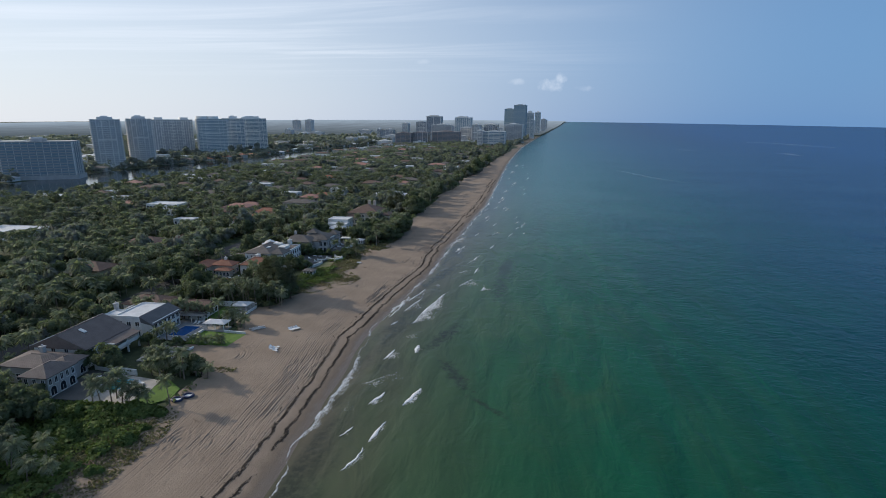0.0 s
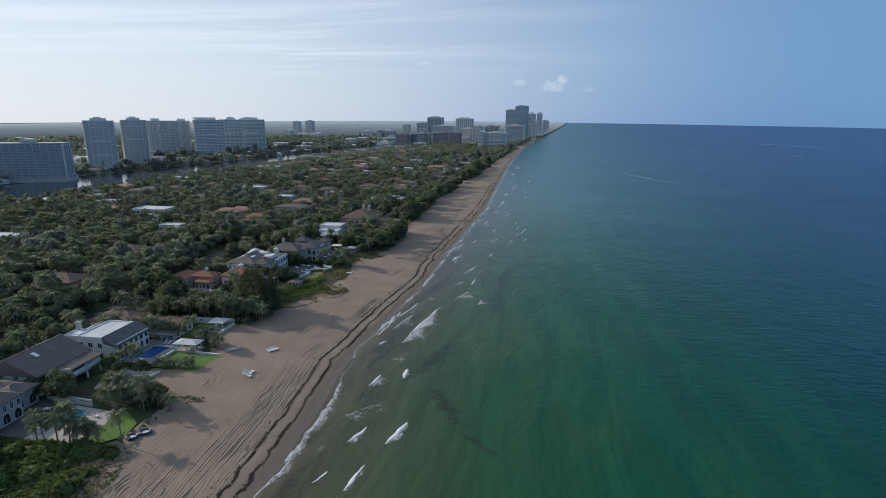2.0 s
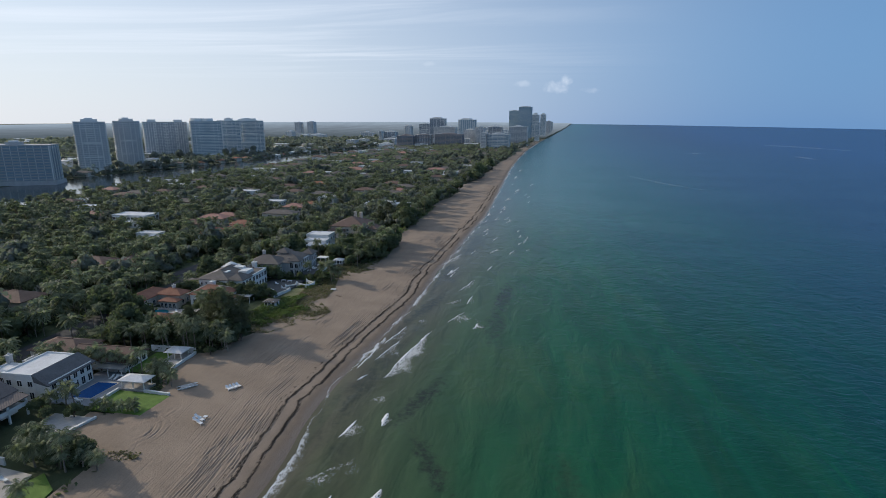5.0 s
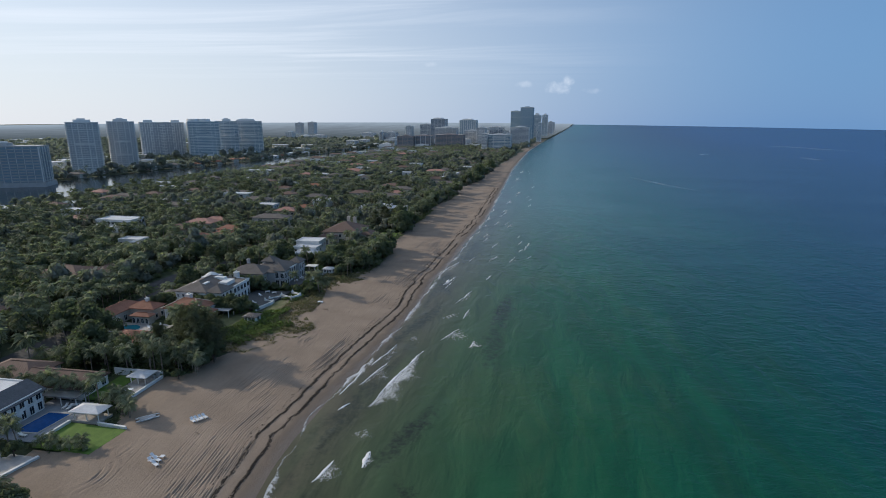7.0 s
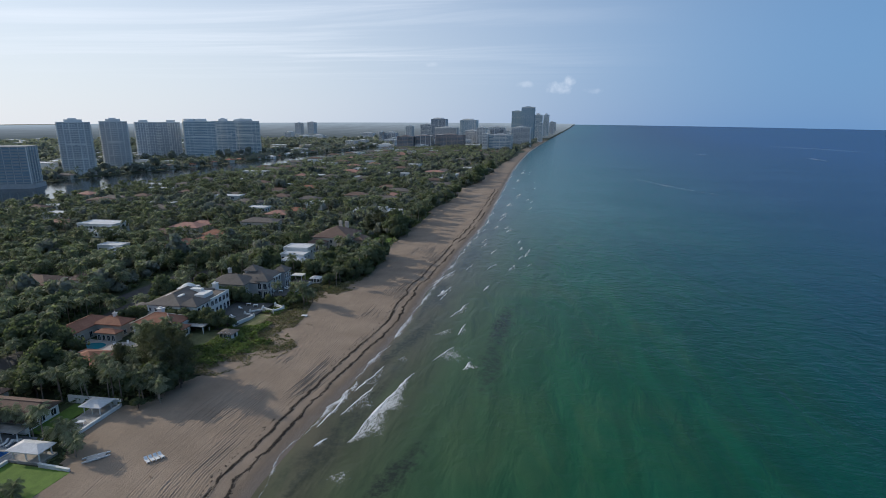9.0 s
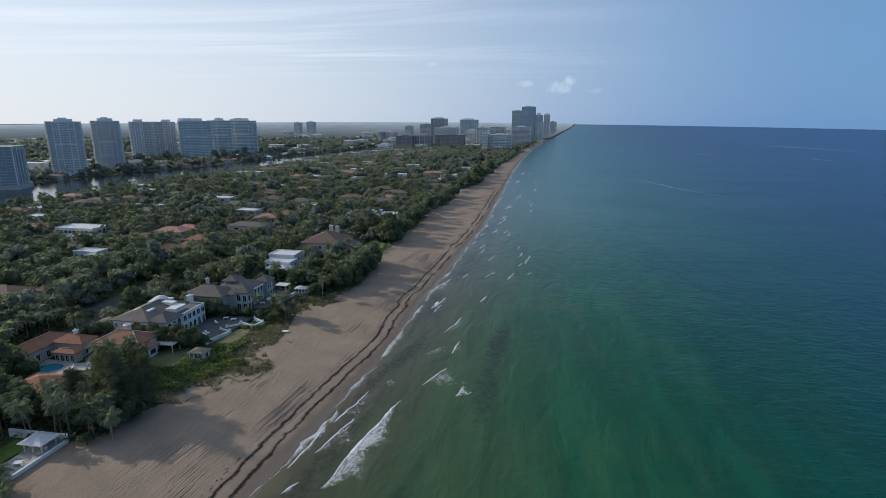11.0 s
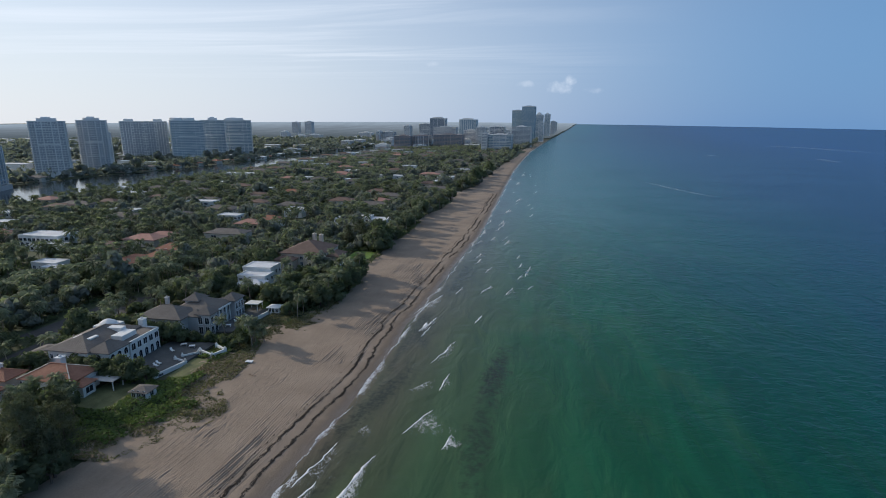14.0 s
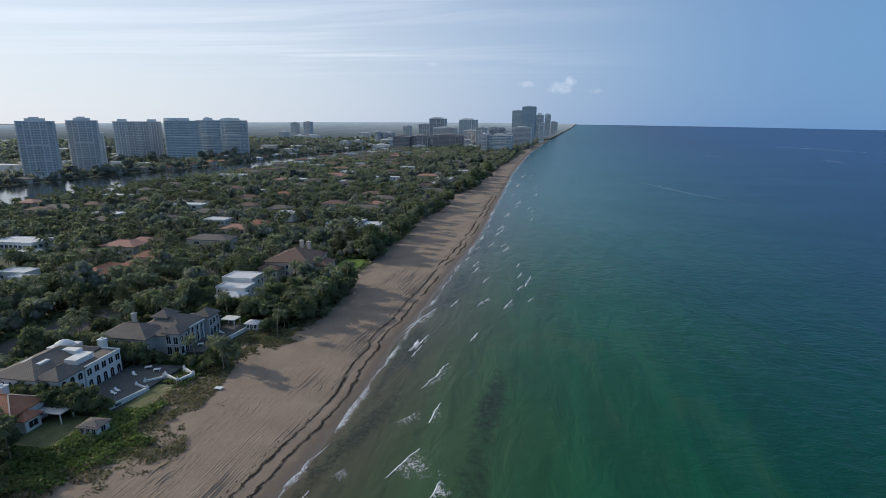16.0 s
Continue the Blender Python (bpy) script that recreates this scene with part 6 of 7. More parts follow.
WAVES_MID = [([(-38, 180.7), (-36.6, 190), (-34.6, 202.5), (-32, 212), (-30.1, 219)], 12.0, 2.6, 0.75, 0.02), ([(-43.9, 192.1), (-42, 200), (-40.3, 208.1)], 7.5, 3.5, 0.3, 0.4), ([(-25.9, 227.4), (-23.5, 233.5), (-21.3, 239.7)], 13.0, 7.0, 0.25, 0.4), ([(-15.7, 222.9), (-14.9, 226), (-14.1, 229.2)], 7.5, 4.0, 0.6, 0.1),
             ([(-39.5, 167.5), (-37, 170), (-34.5, 172)], 8.0, 7.0, 0.02, 0.45), ([(-45.7, 178.5), (-44.6, 181), (-43.6, 182.5)], 2.4, 1.2, 0.7, 0.2), ([(-20.9, 249.4), (-20.6, 255), (-19.6, 260.3)], 7.0, 3.0, 0.35, 0.35), ([(-44.2, 205), (-42.6, 213), (-40.6, 222)], 11.0, 9.0, 0.25, 0.5),
             ([(-47.6, 186), (-46.8, 196), (-46.2, 203)], 1.8, 2.4, 0.25, 0.45), ([(-38.1, 225.6), (-36.5, 228), (-35.6, 230)], 9.0, 5.0, 0.05, 0.4)]
WAVES_FAR = [([(-30.2, 248), (-27, 252), (-24, 257)], 8.0, 4.0, 0.05, 0.42), ([(-35.6, 290), (-35, 295), (-34.5, 300)], 5.0, 1.5, 1.2, -0.1), ([(-41.5, 306.5), (-37.5, 319), (-33.4, 332)], 6.0, 4.0, 0.4, 0.3), ([(-17.9, 336), (-15.5, 343), (-13.5, 348.8)], 2.0, 3.5, 0.7, 0.3), ([(1.3, 366), (2.8, 376)], 3.0, 1.0, 0.6, 0.3),
             ([(2.9, 346), (5.7, 352)], 3.0, 1.0, 0.7, 0.2), ([(-26.4, 266), (-24, 274), (-21, 284)], 3.0, 5.0, 0.3, 0.5), ([(-26, 395), (-24, 408)], 5.0, 3.0, 0.6, 0.3), ([(-12, 431), (-9.5, 446)], 4.0, 3.0, 0.5, 0.3), ([(-29, 430), (-27, 441)], 4.0, 3.0, 0.5, 0.4),
             ([(-19, 492), (-16, 512)], 6.0, 4.0, 0.6, 0.3), ([(-17, 545), (-14, 566)], 6.0, 4.0, 0.8, 0.2), ([(-10, 610), (-6, 636)], 6.0, 4.0, 0.8, 0.3), ([(-14, 745), (-11, 775)], 8.0, 5.0, 1.0, 0.2), ([(-10, 850), (-6, 884)], 9.0, 6.0, 1.2, 0.2)]
for k, (lip, near, far, thick, start) in enumerate(WAVES_NEAR + WAVES_MID + WAVES_FAR):
    breaker(lip, near, far, thick, k + 1, start)
# thin lines of foam further up the coast
rw = random.Random(31)
for k in range(26):
    y = 330 + 760 * rw.random() ** 1.2
    x, y = true(float(shore_x(y)) + 7 + 36 * rw.random() ** 1.4, y)
    half = 3 + 0.008 * y * (0.4 + rw.random())
    breaker([(x - 0.22 * half, y - half), (x + 0.22 * half, y + half)], 1.5 + 3.5 * rw.random(), 1.0 + 2.0 * rw.random(), 0.15 + 0.35 * rw.random(), 60 + k, 0.45)
# windrows of old foam far out
for k, (lip, wide) in enumerate((([(641, 2124), (740, 2040), (838, 1931), (906, 1583)], 30), ([(135, 850), (177, 718), (217, 640)], 5), ([(387, 1446), (438, 1402)], 14), ([(612, 1370), (603, 1237)], 16))):
    breaker(lip, wide * 1.6, wide * 1.6, 0.05, 90 + k, 0.45, "thin line of old foam out on the sea")


# ---- trees ----
R = np.random.RandomState(42)


def quads_at(P, N, size, r, aspect=1.0):
    """Leaf-sprays: a small quad at each place P, roughly facing N."""
    n = len(P)
    N = N + 0.55 * r.randn(n, 3)
    N /= np.linalg.norm(N, axis=1)[:, None] + 1e-9
    T = np.cross(N, r.randn(n, 3))
    T /= np.linalg.norm(T, axis=1)[:, None] + 1e-9
    B = np.cross(N, T)
    s = (size * (0.6 + 0.8 * r.rand(n)))[:, None] / 2
    T, B = T * s * aspect, B * s
    bend = N * s * 0.35
    V = np.stack([P - T - B - bend, P + T - B * 0.5, P + T * 0.7 + B - bend, P - T * 0.6 + B * 0.8], 1).reshape(-1, 3)
    return V, np.arange(4 * n).reshape(-1, 4)


def tube(P, rad, sides=6):
    """A tapered limb along the points P."""
    P, a = np.asarray(P, float), np.linspace(0, 2 * np.pi, sides, endpoint=False)
    V = np.concatenate([p + np.stack([w * np.cos(a), w * np.sin(a), 0 * a], -1) for p, w in zip(P, rad)])
    F = [(k * sides + i, k * sides + (i + 1) % sides, (k + 1) * sides + (i + 1) % sides, (k + 1) * sides + i) for k in range(len(P) - 1) for i in range(sides)]
    return V, np.array(F)


def join(pairs):
    V, F, k = [], [], 0
    for v, f in pairs:
        V.append(v), F.append(f + k)
        k += len(v)
    return np.concatenate(V), np.concatenate(F)


def frond(e0, az, L, r, stations=8, wide=0.2, leaf=0.75):
    """One palm frond: a drooping rib with leaflets on both sides."""
    s = np.linspace(0, 1, stations + 1)
    ang = e0 - (1.25 + 0.5 * r.rand()) * s ** 1.3
    step = L / stations
    h, z = np.concatenate([[0], np.cumsum(np.cos(ang[:-1]) * step)]), np.concatenate([[0], np.cumsum(np.sin(ang[:-1]) * step)])
    d, q = np.array([np.cos(az), np.sin(az), 0]), np.array([-np.sin(az), np.cos(az), 0])
    C = h[:, None] * d + z[:, None] * np.array([0, 0, 1.0])
    V, F, k = [], [], 0
    for i in range(stations):
        ln = leaf * (0.35 + np.sin(np.pi * (0.12 + 0.8 * s[i])))
        for sd in (-1, 1):
            tip = C[i + 1] + sd * q * ln * 0.85 + d * ln * 0.35 - np.array([0, 0, ln * (0.42 + 0.25 * r.rand())])
            a, b = C[i], C[i] + (C[i + 1] - C[i]) * 0.95
            V += [a, b, tip + (b - a) * wide, tip]
            F.append([k, k + 1, k + 2, k + 3])
            k += 4
    return np.array(V), np.array(F)


def palm_shape(h, r, fronds=20, L=3.0, stations=7):
    lean = r.randn(2) * 0.08 * h
    tops = [np.array([lean[0] * u ** 2, lean[1] * u ** 2, h * u]) for u in np.linspace(0, 1, 5)]
    tops[0][2] = -0.4
    trunk = tube(tops, [0.24, 0.17, 0.15, 0.14, 0.13], 6)
    top = tops[-1]
    crown = []
    for k in range(fronds):
        v, f = frond(1.25 - 1.75 * (k / fronds) ** 0.9 + 0.15 * r.randn(), k * 2.4 + 0.3 * r.randn(), L * (0.85 + 0.25 * r.rand()), r, stations)
        crown.append((v + top, f))
    return trunk, join(crown)



def blob(c, rad, r, cuts=1):
    """A rough closed lump: the shaded heart of a crown."""
    bm = bmesh.new()
    bmesh.ops.create_icosphere(bm, subdivisions=cuts, radius=1.0)
    v = np.array([x.co[:] for x in bm.verts])
    f = np.array([[x.index for x in q.verts] for q in bm.faces])
    bm.free()
    v = v * (1 + 0.22 * r.randn(len(v), 1)) * rad + c
    return v, f


def broad_shape(h, w, r, leaves=620, size=0.62, lobes=8, cuts=1):
    """A round-headed tree: trunk with limbs, and a crown of leaf-sprays over uneven lobes."""
    base = h * 0.32
    limbs = [tube([(0, 0, -0.4), (0.1 * r.randn(), 0.1 * r.randn(), base), (0.2 * r.randn(), 0.2 * r.randn(), h * 0.62)], [0.3, 0.22, 0.1])]
    C, S = [], []
    for k in range(lobes):
        a = 2 * np.pi * k / max(1, lobes - 2) + 0.4 * r.randn()
        q = (0.62 if k < lobes - 2 else 0.15) * w * (0.8 + 0.35 * r.rand())
        zc = h * (0.5 + 0.12 * r.randn()) if k < lobes - 2 else h * (0.72 + 0.06 * r.randn())
        C.append((q * np.cos(a), q * np.sin(a), zc))
        S.append(np.array([0.5 * w, 0.5 * w, 0.25 * h]) * (0.75 + 0.4 * r.rand()))
        limbs.append(tube([(0, 0, base * 0.9), (0.5 * C[-1][0], 0.5 * C[-1][1], 0.5 * (base + zc)), C[-1]], [0.14, 0.1, 0.05], 4))
    P, N = [], []
    per = leaves // lobes
    for c, s in zip(C, S):
        d = r.randn(per, 3)
        d /= np.linalg.norm(d, axis=1)[:, None]
        d[:, 2] = np.where(d[:, 2] < -0.35, -d[:, 2], d[:, 2])
        P.append(np.array(c) + d * s * (0.86 + 0.32 * r.rand(per, 1)))
        N.append(d / s)
    P, N = np.concatenate(P), np.concatenate(N)
    N /= np.linalg.norm(N, axis=1)[:, None]
    leaf = quads_at(P, N, size, r)
    core = join([blob(np.array(c), s * 0.86, r, cuts) for c, s in zip(C, S)])
    return join(limbs), leaf, core


def pine_shape(h, r, sprays=4200, size=0.42):
    """A tall feathery tree, open and drooping."""
    trunk = tube([(0, 0, -0.4), (0.15, 0.1, h * 0.5), (0.1 * r.randn(), 0.1 * r.randn(), h * 0.96)], [0.34, 0.2, 0.05])
    P, limbs = [], [trunk]
    for k in range(34):
        u = 0.16 + 0.8 * k / 34
        a, L = k * 2.4 + 0.4 * r.randn(), h * 0.3 * (1.05 - u) ** 0.6 * (0.7 + 0.5 * r.rand()) + 0.5
        p0 = np.array([0, 0, h * u])
        p1 = p0 + np.array([np.cos(a) * L, np.sin(a) * L, 0.25 * L])
        limbs.append(tube([p0, (p0 + p1) / 2, p1], [0.07, 0.05, 0.02], 3))
        n = sprays // 34
        s = 0.15 + 0.95 * r.rand(n, 1) ** 0.8
        P.append(p0 + (p1 - p0) * s + r.randn(n, 3) * np.array([0.45, 0.45, 0.4]))
    P = np.concatenate(P)
    N = P * np.array([1, 1, 0.0]) + np.array([0, 0, 0.6])
    N /= np.linalg.norm(N, axis=1)[:, None]
    return join(limbs), quads_at(P, N, size, r, 0.4)


def plain_part(name, V, F, mat, parent, smooth=False):
    me = mesh_np(name, V, F, mat)
    if smooth:
        me.shade_smooth()
    ob = new(name, me)
    ob.parent = parent
    return ob


def palm_thing(x, y, h, label, seed):
    r = np.random.RandomState(seed)
    trunk, crown = palm_shape(h, r, 20 + r.randint(6), 2.7 + 0.5 * r.rand())
    ob = tagged(new("palm_tree"), label, "palm", "palms in the gardens")
    plain_part("trunk", *trunk, M_BARK, ob)
    plain_part("crown", *crown, M_PALM, ob)
    return ob


def broad_thing(h, w, label, seed, mat=None, leaves=620, size=0.62):
    r = np.random.RandomState(seed)
    limbs, leaf, core = broad_shape(h, w, r, leaves, size)
    ob = tagged(new("broadleaf_tree"), label, "tree", "garden trees")
    plain_part("trunk", *limbs, M_BARKD, ob)
    k = len(leaf[0])
    plain_part("crown", np.concatenate([leaf[0], core[0]]), [leaf[1], core[1] + k], mat or M_LEAF, ob)
    return ob


def pine_thing(h, label, seed):
    r = np.random.RandomState(seed)
    limbs, leaf = pine_shape(h, r)
    ob = tagged(new("feathery_tree"), label, "tree", "feathery beach trees")
    plain_part("trunk", *limbs, M_BARKD, ob)
    plain_part("crown", *leaf, M_PINE, ob)
    return ob


def bush_thing(h, w, label, seed):
    r = np.random.RandomState(seed)
    n = 420
    d = r.randn(n, 3)
    d /= np.linalg.norm(d, axis=1)[:, None]
    d[:, 2] = np.abs(d[:, 2])
    lump = 1 + 0.22 * np.sin(3.1 * d[:, :1] + seed) * np.cos(2.7 * d[:, 1:2] + 2 * seed)
    V, F = quads_at(d * np.array([w, w, h]) * lump * (0.85 + 0.3 * r.rand(n, 1)), d, 0.55, r)
    cv, cf = blob(np.zeros(3), np.array([w, w, h]) * 0.84, r, 2)
    ob = tagged(new("shrub"), label, "shrub", "shrubs by the beach")
    plain_part("foliage", np.concatenate([V, cv]), [F, cf + len(V)], M_SCRUB, ob)
    plain_part("stem", *tube([(0, 0, -0.3), (0, 0, h * 0.5)], [0.12, 0.06]), M_BARKD, ob)
    return ob


PALMS = [palm_thing(0, 0, h, "coconut palm with a ragged green crown", 100 + k) for k, h in enumerate((5.0, 6.5, 8.0, 9.5, 11.0))]
SMALLP = [palm_thing(0, 0, h, "short young palm on a lawn", 120 + k) for k, h in enumerate((2.8, 3.6))]
BROADS = [broad_thing(h, w, "dense dark green broadleaf tree", 140 + k) for k, (h, w) in enumerate(((6.0, 3.4), (7.5, 4.2), (8.5, 4.0), (9.5, 5.0), (7.0, 5.0)))]
PINES = [pine_thing(h, "tall feathery grey-green tree by the beach", 160 + k) for k, h in enumerate((13.0, 16.0))]
BUSHES = [bush_thing(h, w, "rounded sea grape shrub on the dune", 170 + k) for k, (h, w) in enumerate(((1.3, 1.7), (1.8, 2.4), (2.4, 2.2)))]
used = set()


def plant(proto, x, y, s=1.0, turn=None):
    m = pose(*true(x, y), float(ground_z(x, y)) - 0.05, 0, 0, R.rand() * 360 if turn is None else turn) @ Matrix.Diagonal((s, s, s * (0.92 + 0.16 * R.rand()), 1))
    if proto.name in used:
        ob = copy_thing(proto, m)
        ob.matrix_basis = m
        return ob
    used.add(proto.name)
    proto.matrix_basis = m
    return proto


CLEAR = [(-127, -111, 151, 173), (-110, -70, 240, 304), (-98, -70, 214, 242), (-118, -90, 158, 172), (-300, -260, 404, 428), (-250, -220, 362, 378), (-214, -190, 372, 388), (-326, -292, 282, 304), (-100, -86, 405, 425), (-126, -96, 112, 131), (-240, -214, 428, 442), (-128, -108, 394, 404), (-114, -98, 308, 346), (-304, -262, 404, 430), (-214, -186, 370, 386)]
RECTS = np.array(HOUSES + KEEP_OFF + CLEAR)


def free(x, y, gap):
    """Whether a place is clear of houses, lawns, terraces, the road and the sand; more room on the side toward the sea and the south."""
    ok = (x < veg_x(y) - 1.5) & (np.abs(x - road_x(y)) > 3.5 + gap * 0.5)
    n = len(HOUSES)
    for i, (x0, x1, y0, y1) in enumerate(RECTS):
        g = gap if i < n else gap * 0.45
        ok &= ~((x > x0 - g * 0.7) & (x < x1 + g) & (y > y0 - g * 1.2) & (y < y1 + g * 0.7))
    return ok


# trees that stand out, one by one
SPOTS_1 = [(-107, 100, 0, 1.0), (-112, 104, 1, 0.9), (-101, 97.5, 0, 0.9), (-104, 106, 0, 0.9), (-118, 100, 1, 0.9), (-96, 98.5, 0, 0.8), (-115, 109, 0, 1.0), (-123, 107, 2, 0.8), (-108, 93, 1, 0.8), (-112, 130.5, 2, 0.9), (-109, 129.6, 1, 0.9), (-106.5, 130.5, 1, 1.0), (-103.8, 131, 0, 1.0), (-101.5, 130.4, 0, 0.95), (-99.2, 131.2, 0, 1.0), (-97, 131.4, 0, 0.8), (-107.5, 133.8, 1, 1.0), (-103, 150.5, 0, 1.0), (-100, 152.5, 0, 1.05), (-97, 153, 0, 0.9)]
SPOTS_2 = [(-99, 149.5, 0, 0.9), (-102, 154.5, 0, 0.9), (-95, 151, 0, 0.7), (-106, 152, 0, 1.0), (-109.5, 152.5, 0, 1.1), (-105, 149, 0, 1.0), (-108, 149.5, 0, 0.9), (-116, 174, 1, 0.8), (-119.5, 175, 1, 0.9), (-121, 171.5, 1, 0.75), (-104.6, 193.2, 0, 1.0), (-106.5, 194.6, 0, 0.9), (-101.8, 191.6, 0, 0.9), (-99.6, 190.6, 0, 0.8), (-116, 214.8, 2, 1.0), (-112, 217.2, 2, 0.9), (-108, 217, 3, 0.9), (-103.5, 218, 2, 0.9), (-99, 219.5, 1, 1.0), (-101.5, 222, 3, 0.9), (-97.2, 217.6, 1, 0.9), (-92, 307, 1, 1.0)]
SPOTS_3 = [(-95, 310.5, 2, 0.95), (-99.5, 313, 1, 1.0), (-91, 311, 0, 1.0), (-105, 311, 2, 0.9), (-99, 347.5, 1, 1.0), (-95, 349, 1, 0.9), (-118, 198, 1, 0.7), (-124.5, 196.5, 1, 0.9), (-128.5, 195.8, 1, 0.9), (-121, 197.2, 1, 0.85), (-116, 196.6, 1, 0.8), (-126.5, 197, 1, 1.0), (-131.5, 196.4, 1, 0.9), (-134.5, 197, 2, 0.8), (-138, 195.5, 2, 0.9), (-141, 191, 2, 0.9), (-145, 197, 3, 0.8), (-147, 189, 3, 0.8), (-146.5, 175, 2, 0.9), (-150, 182, 3, 0.9)]
for x, y, k, s in SPOTS_1 + SPOTS_2 + SPOTS_3:
    plant(PALMS[k], x, y, s)
for x, y, k in ((-110.5, 174.8, 0), (-108, 174.4, 0), (-105.5, 174.6, 0), (-103, 174.4, 1), (-99.8, 174.8, 0), (-109, 176.5, 1), (-101, 176, 1)):
    plant(SMALLP[k], x, y, 0.62)
for x, y, k, s in ((-104, 229, 1, 1.05), (-108.5, 233, 1, 1.1), (-113, 238, 0, 1.1), (-101, 236, 1, 0.95), (-98.5, 229.5, 0, 0.9), (-118, 231, 0, 0.85), (-111, 246, 0, 0.85),
                   (-104, 470, 1, 0.9), (-108, 476, 1, 1.0), (-101, 480, 0, 1.0), (-112, 468, 0, 1.0), (-150, 340, 1, 0.9), (-158, 332, 0, 1.0)):
    plant(PINES[k], x, y, s)
SPOTS_4 = [(-101, 224, 3, 0.85), (-97.5, 227.5, 2, 0.8), (-105, 226, 3, 0.8), (-108, 221, 1, 1.0), (-130, 122, 3, 1.05), (-124, 121.5, 3, 0.95), (-119.5, 119.5, 1, 0.95), (-127.5, 125, 4, 0.95), (-121, 115.5, 2, 0.9), (-115.5, 118.5, 0, 0.95), (-127, 357, 3, 0.8), (-120, 356, 1, 0.8), (-133, 359, 3, 0.85), (-114, 358.5, 4, 0.7), (-139, 372, 3, 1.0), (-136, 401, 3, 1.1), (-143, 408, 1, 1.2), (-134, 409, 3, 1.0)]
SPOTS_5 = [(-152, 243, 3, 1.3), (-158, 241, 1, 1.3), (-163, 246, 3, 1.3), (-138, 225, 3, 1.2), (-132, 226, 1, 1.1), (-150, 300, 3, 1.2), (-147, 308, 4, 1.1), (-136, 128, 4, 0.8), (-127.5, 118, 4, 0.8), (-133, 117, 2, 0.9), (-113.5, 274.2, 1, 0.9), (-117.5, 275, 3, 0.8), (-122, 274.6, 1, 0.9), (-126, 274.4, 3, 0.75), (-130, 274, 1, 0.9), (-134, 274.4, 0, 1.0), (-109, 274.5, 0, 0.9), (-124, 304, 2, 0.8), (-119, 304.6, 3, 0.8), (-113.5, 306.6, 3, 0.45)]
SPOTS_6 = [(-108, 306, 2, 0.45), (-103, 304.8, 0, 0.6), (-97, 305.5, 4, 0.65), (-129, 304.5, 1, 0.9), (-123, 151.5, 1, 0.95), (-130, 150.6, 0, 1.0), (-120, 149.8, 0, 0.95), (-97, 152.5, 4, 0.62), (-93.5, 151.5, 0, 0.55), (-100.5, 150, 1, 0.6), (-101, 214, 0, 0.5), (-113, 170, 0, 0.6), (-119, 167.5, 0, 0.6), (-123.5, 170.8, 0, 0.7), (-126, 153.0, 1, 0.6), (-118, 254, 2, 0.9), (-122, 257.5, 1, 0.9), (-126, 254, 3, 0.85), (-116, 274.5, 1, 0.75), (-120, 273.8, 0, 0.8)]
SPOTS_7 = [(-112.5, 273.8, 0, 0.75), (-109, 307.8, 4, 0.42), (-117, 304.4, 1, 0.5), (-121.5, 304.5, 0, 0.6), (-104, 308, 0, 0.5), (-100, 309, 0, 0.7), (-108, 352, 3, 0.9), (-102, 356, 2, 0.95), (-97, 360, 3, 0.8), (-105, 362, 4, 0.9), (-98, 369, 3, 0.9), (-92, 366, 0, 0.9), (-106, 371, 2, 0.9), (-94, 376, 1, 0.9), (-102, 379, 3, 1.0), (-95, 386, 4, 0.8), (-106, 386, 1, 1.0)]
for x, y, k, s in SPOTS_4 + SPOTS_5 + SPOTS_6 + SPOTS_7:
    plant(BROADS[k], x, y, s)

for x, y, k, s in ((-112, 125.5, 2, 1.0), (-108.5, 126.5, 1, 1.2), (-105, 125.5, 1, 1.1), (-101.5, 126.5, 2, 0.9), (-98, 127, 1, 1.1), (-94.5, 127.5, 1, 0.9), (-91.5, 128, 0, 1.1), (-116, 112, 2, 1.1), (-111, 116, 1, 1.2), (-106, 114, 2, 1.1), (-102, 118, 1, 1.0), (-118, 106, 2, 1.2),
                   (-99, 315, 1, 1.1), (-103, 318, 2, 1.0), (-107, 346.5, 2, 1.0), (-102, 343, 1, 1.0)):
    plant(BUSHES[k], x, y, s)

# tall trees and palms at the head of the beach, whose shade falls on the sand
for y, k, s in ((352, 3, 1.1), (361, 4, 1.2), (370, 2, 1.3), (379, 3, 1.2), (391, 4, 1.3), (399, 3, 1.1), (458, 3, 1.5), (464, 4, 1.7), (471, 3, 1.7), (479, 1, 1.6), (490, 4, 1.2), (519, 2, 1.5), (556, 4, 1.4), (589, 2, 1.5), (640, 4, 1.3), (690, 1, 1.6), (785, 3, 1.6), (812, 4, 1.5), (846, 3, 1.8), (890, 3, 1.7), (930, 4, 1.6), (985, 3, 1.8)):
    plant(BROADS[k], float(veg_x(y)) - 3.6 * s, y, s)
for y, k, s in ((357, 4, 1.0), (365, 3, 1.1), (383, 4, 1.0), (395, 4, 1.1), (484, 4, 1.1), (497, 3, 1.2), (511, 4, 1.0), (527, 4, 1.1), (543, 3, 1.1), (549, 4, 1.2), (563, 4, 1.0), (580, 3, 1.2), (600, 4, 1.1), (625, 4, 1.2), (655, 3, 1.2), (680, 4, 1.1), (702, 4, 1.2), (775, 4, 1.2), (800, 4, 1.2)):
    plant(PALMS[k], float(veg_x(y)) - 3.0, y, s)

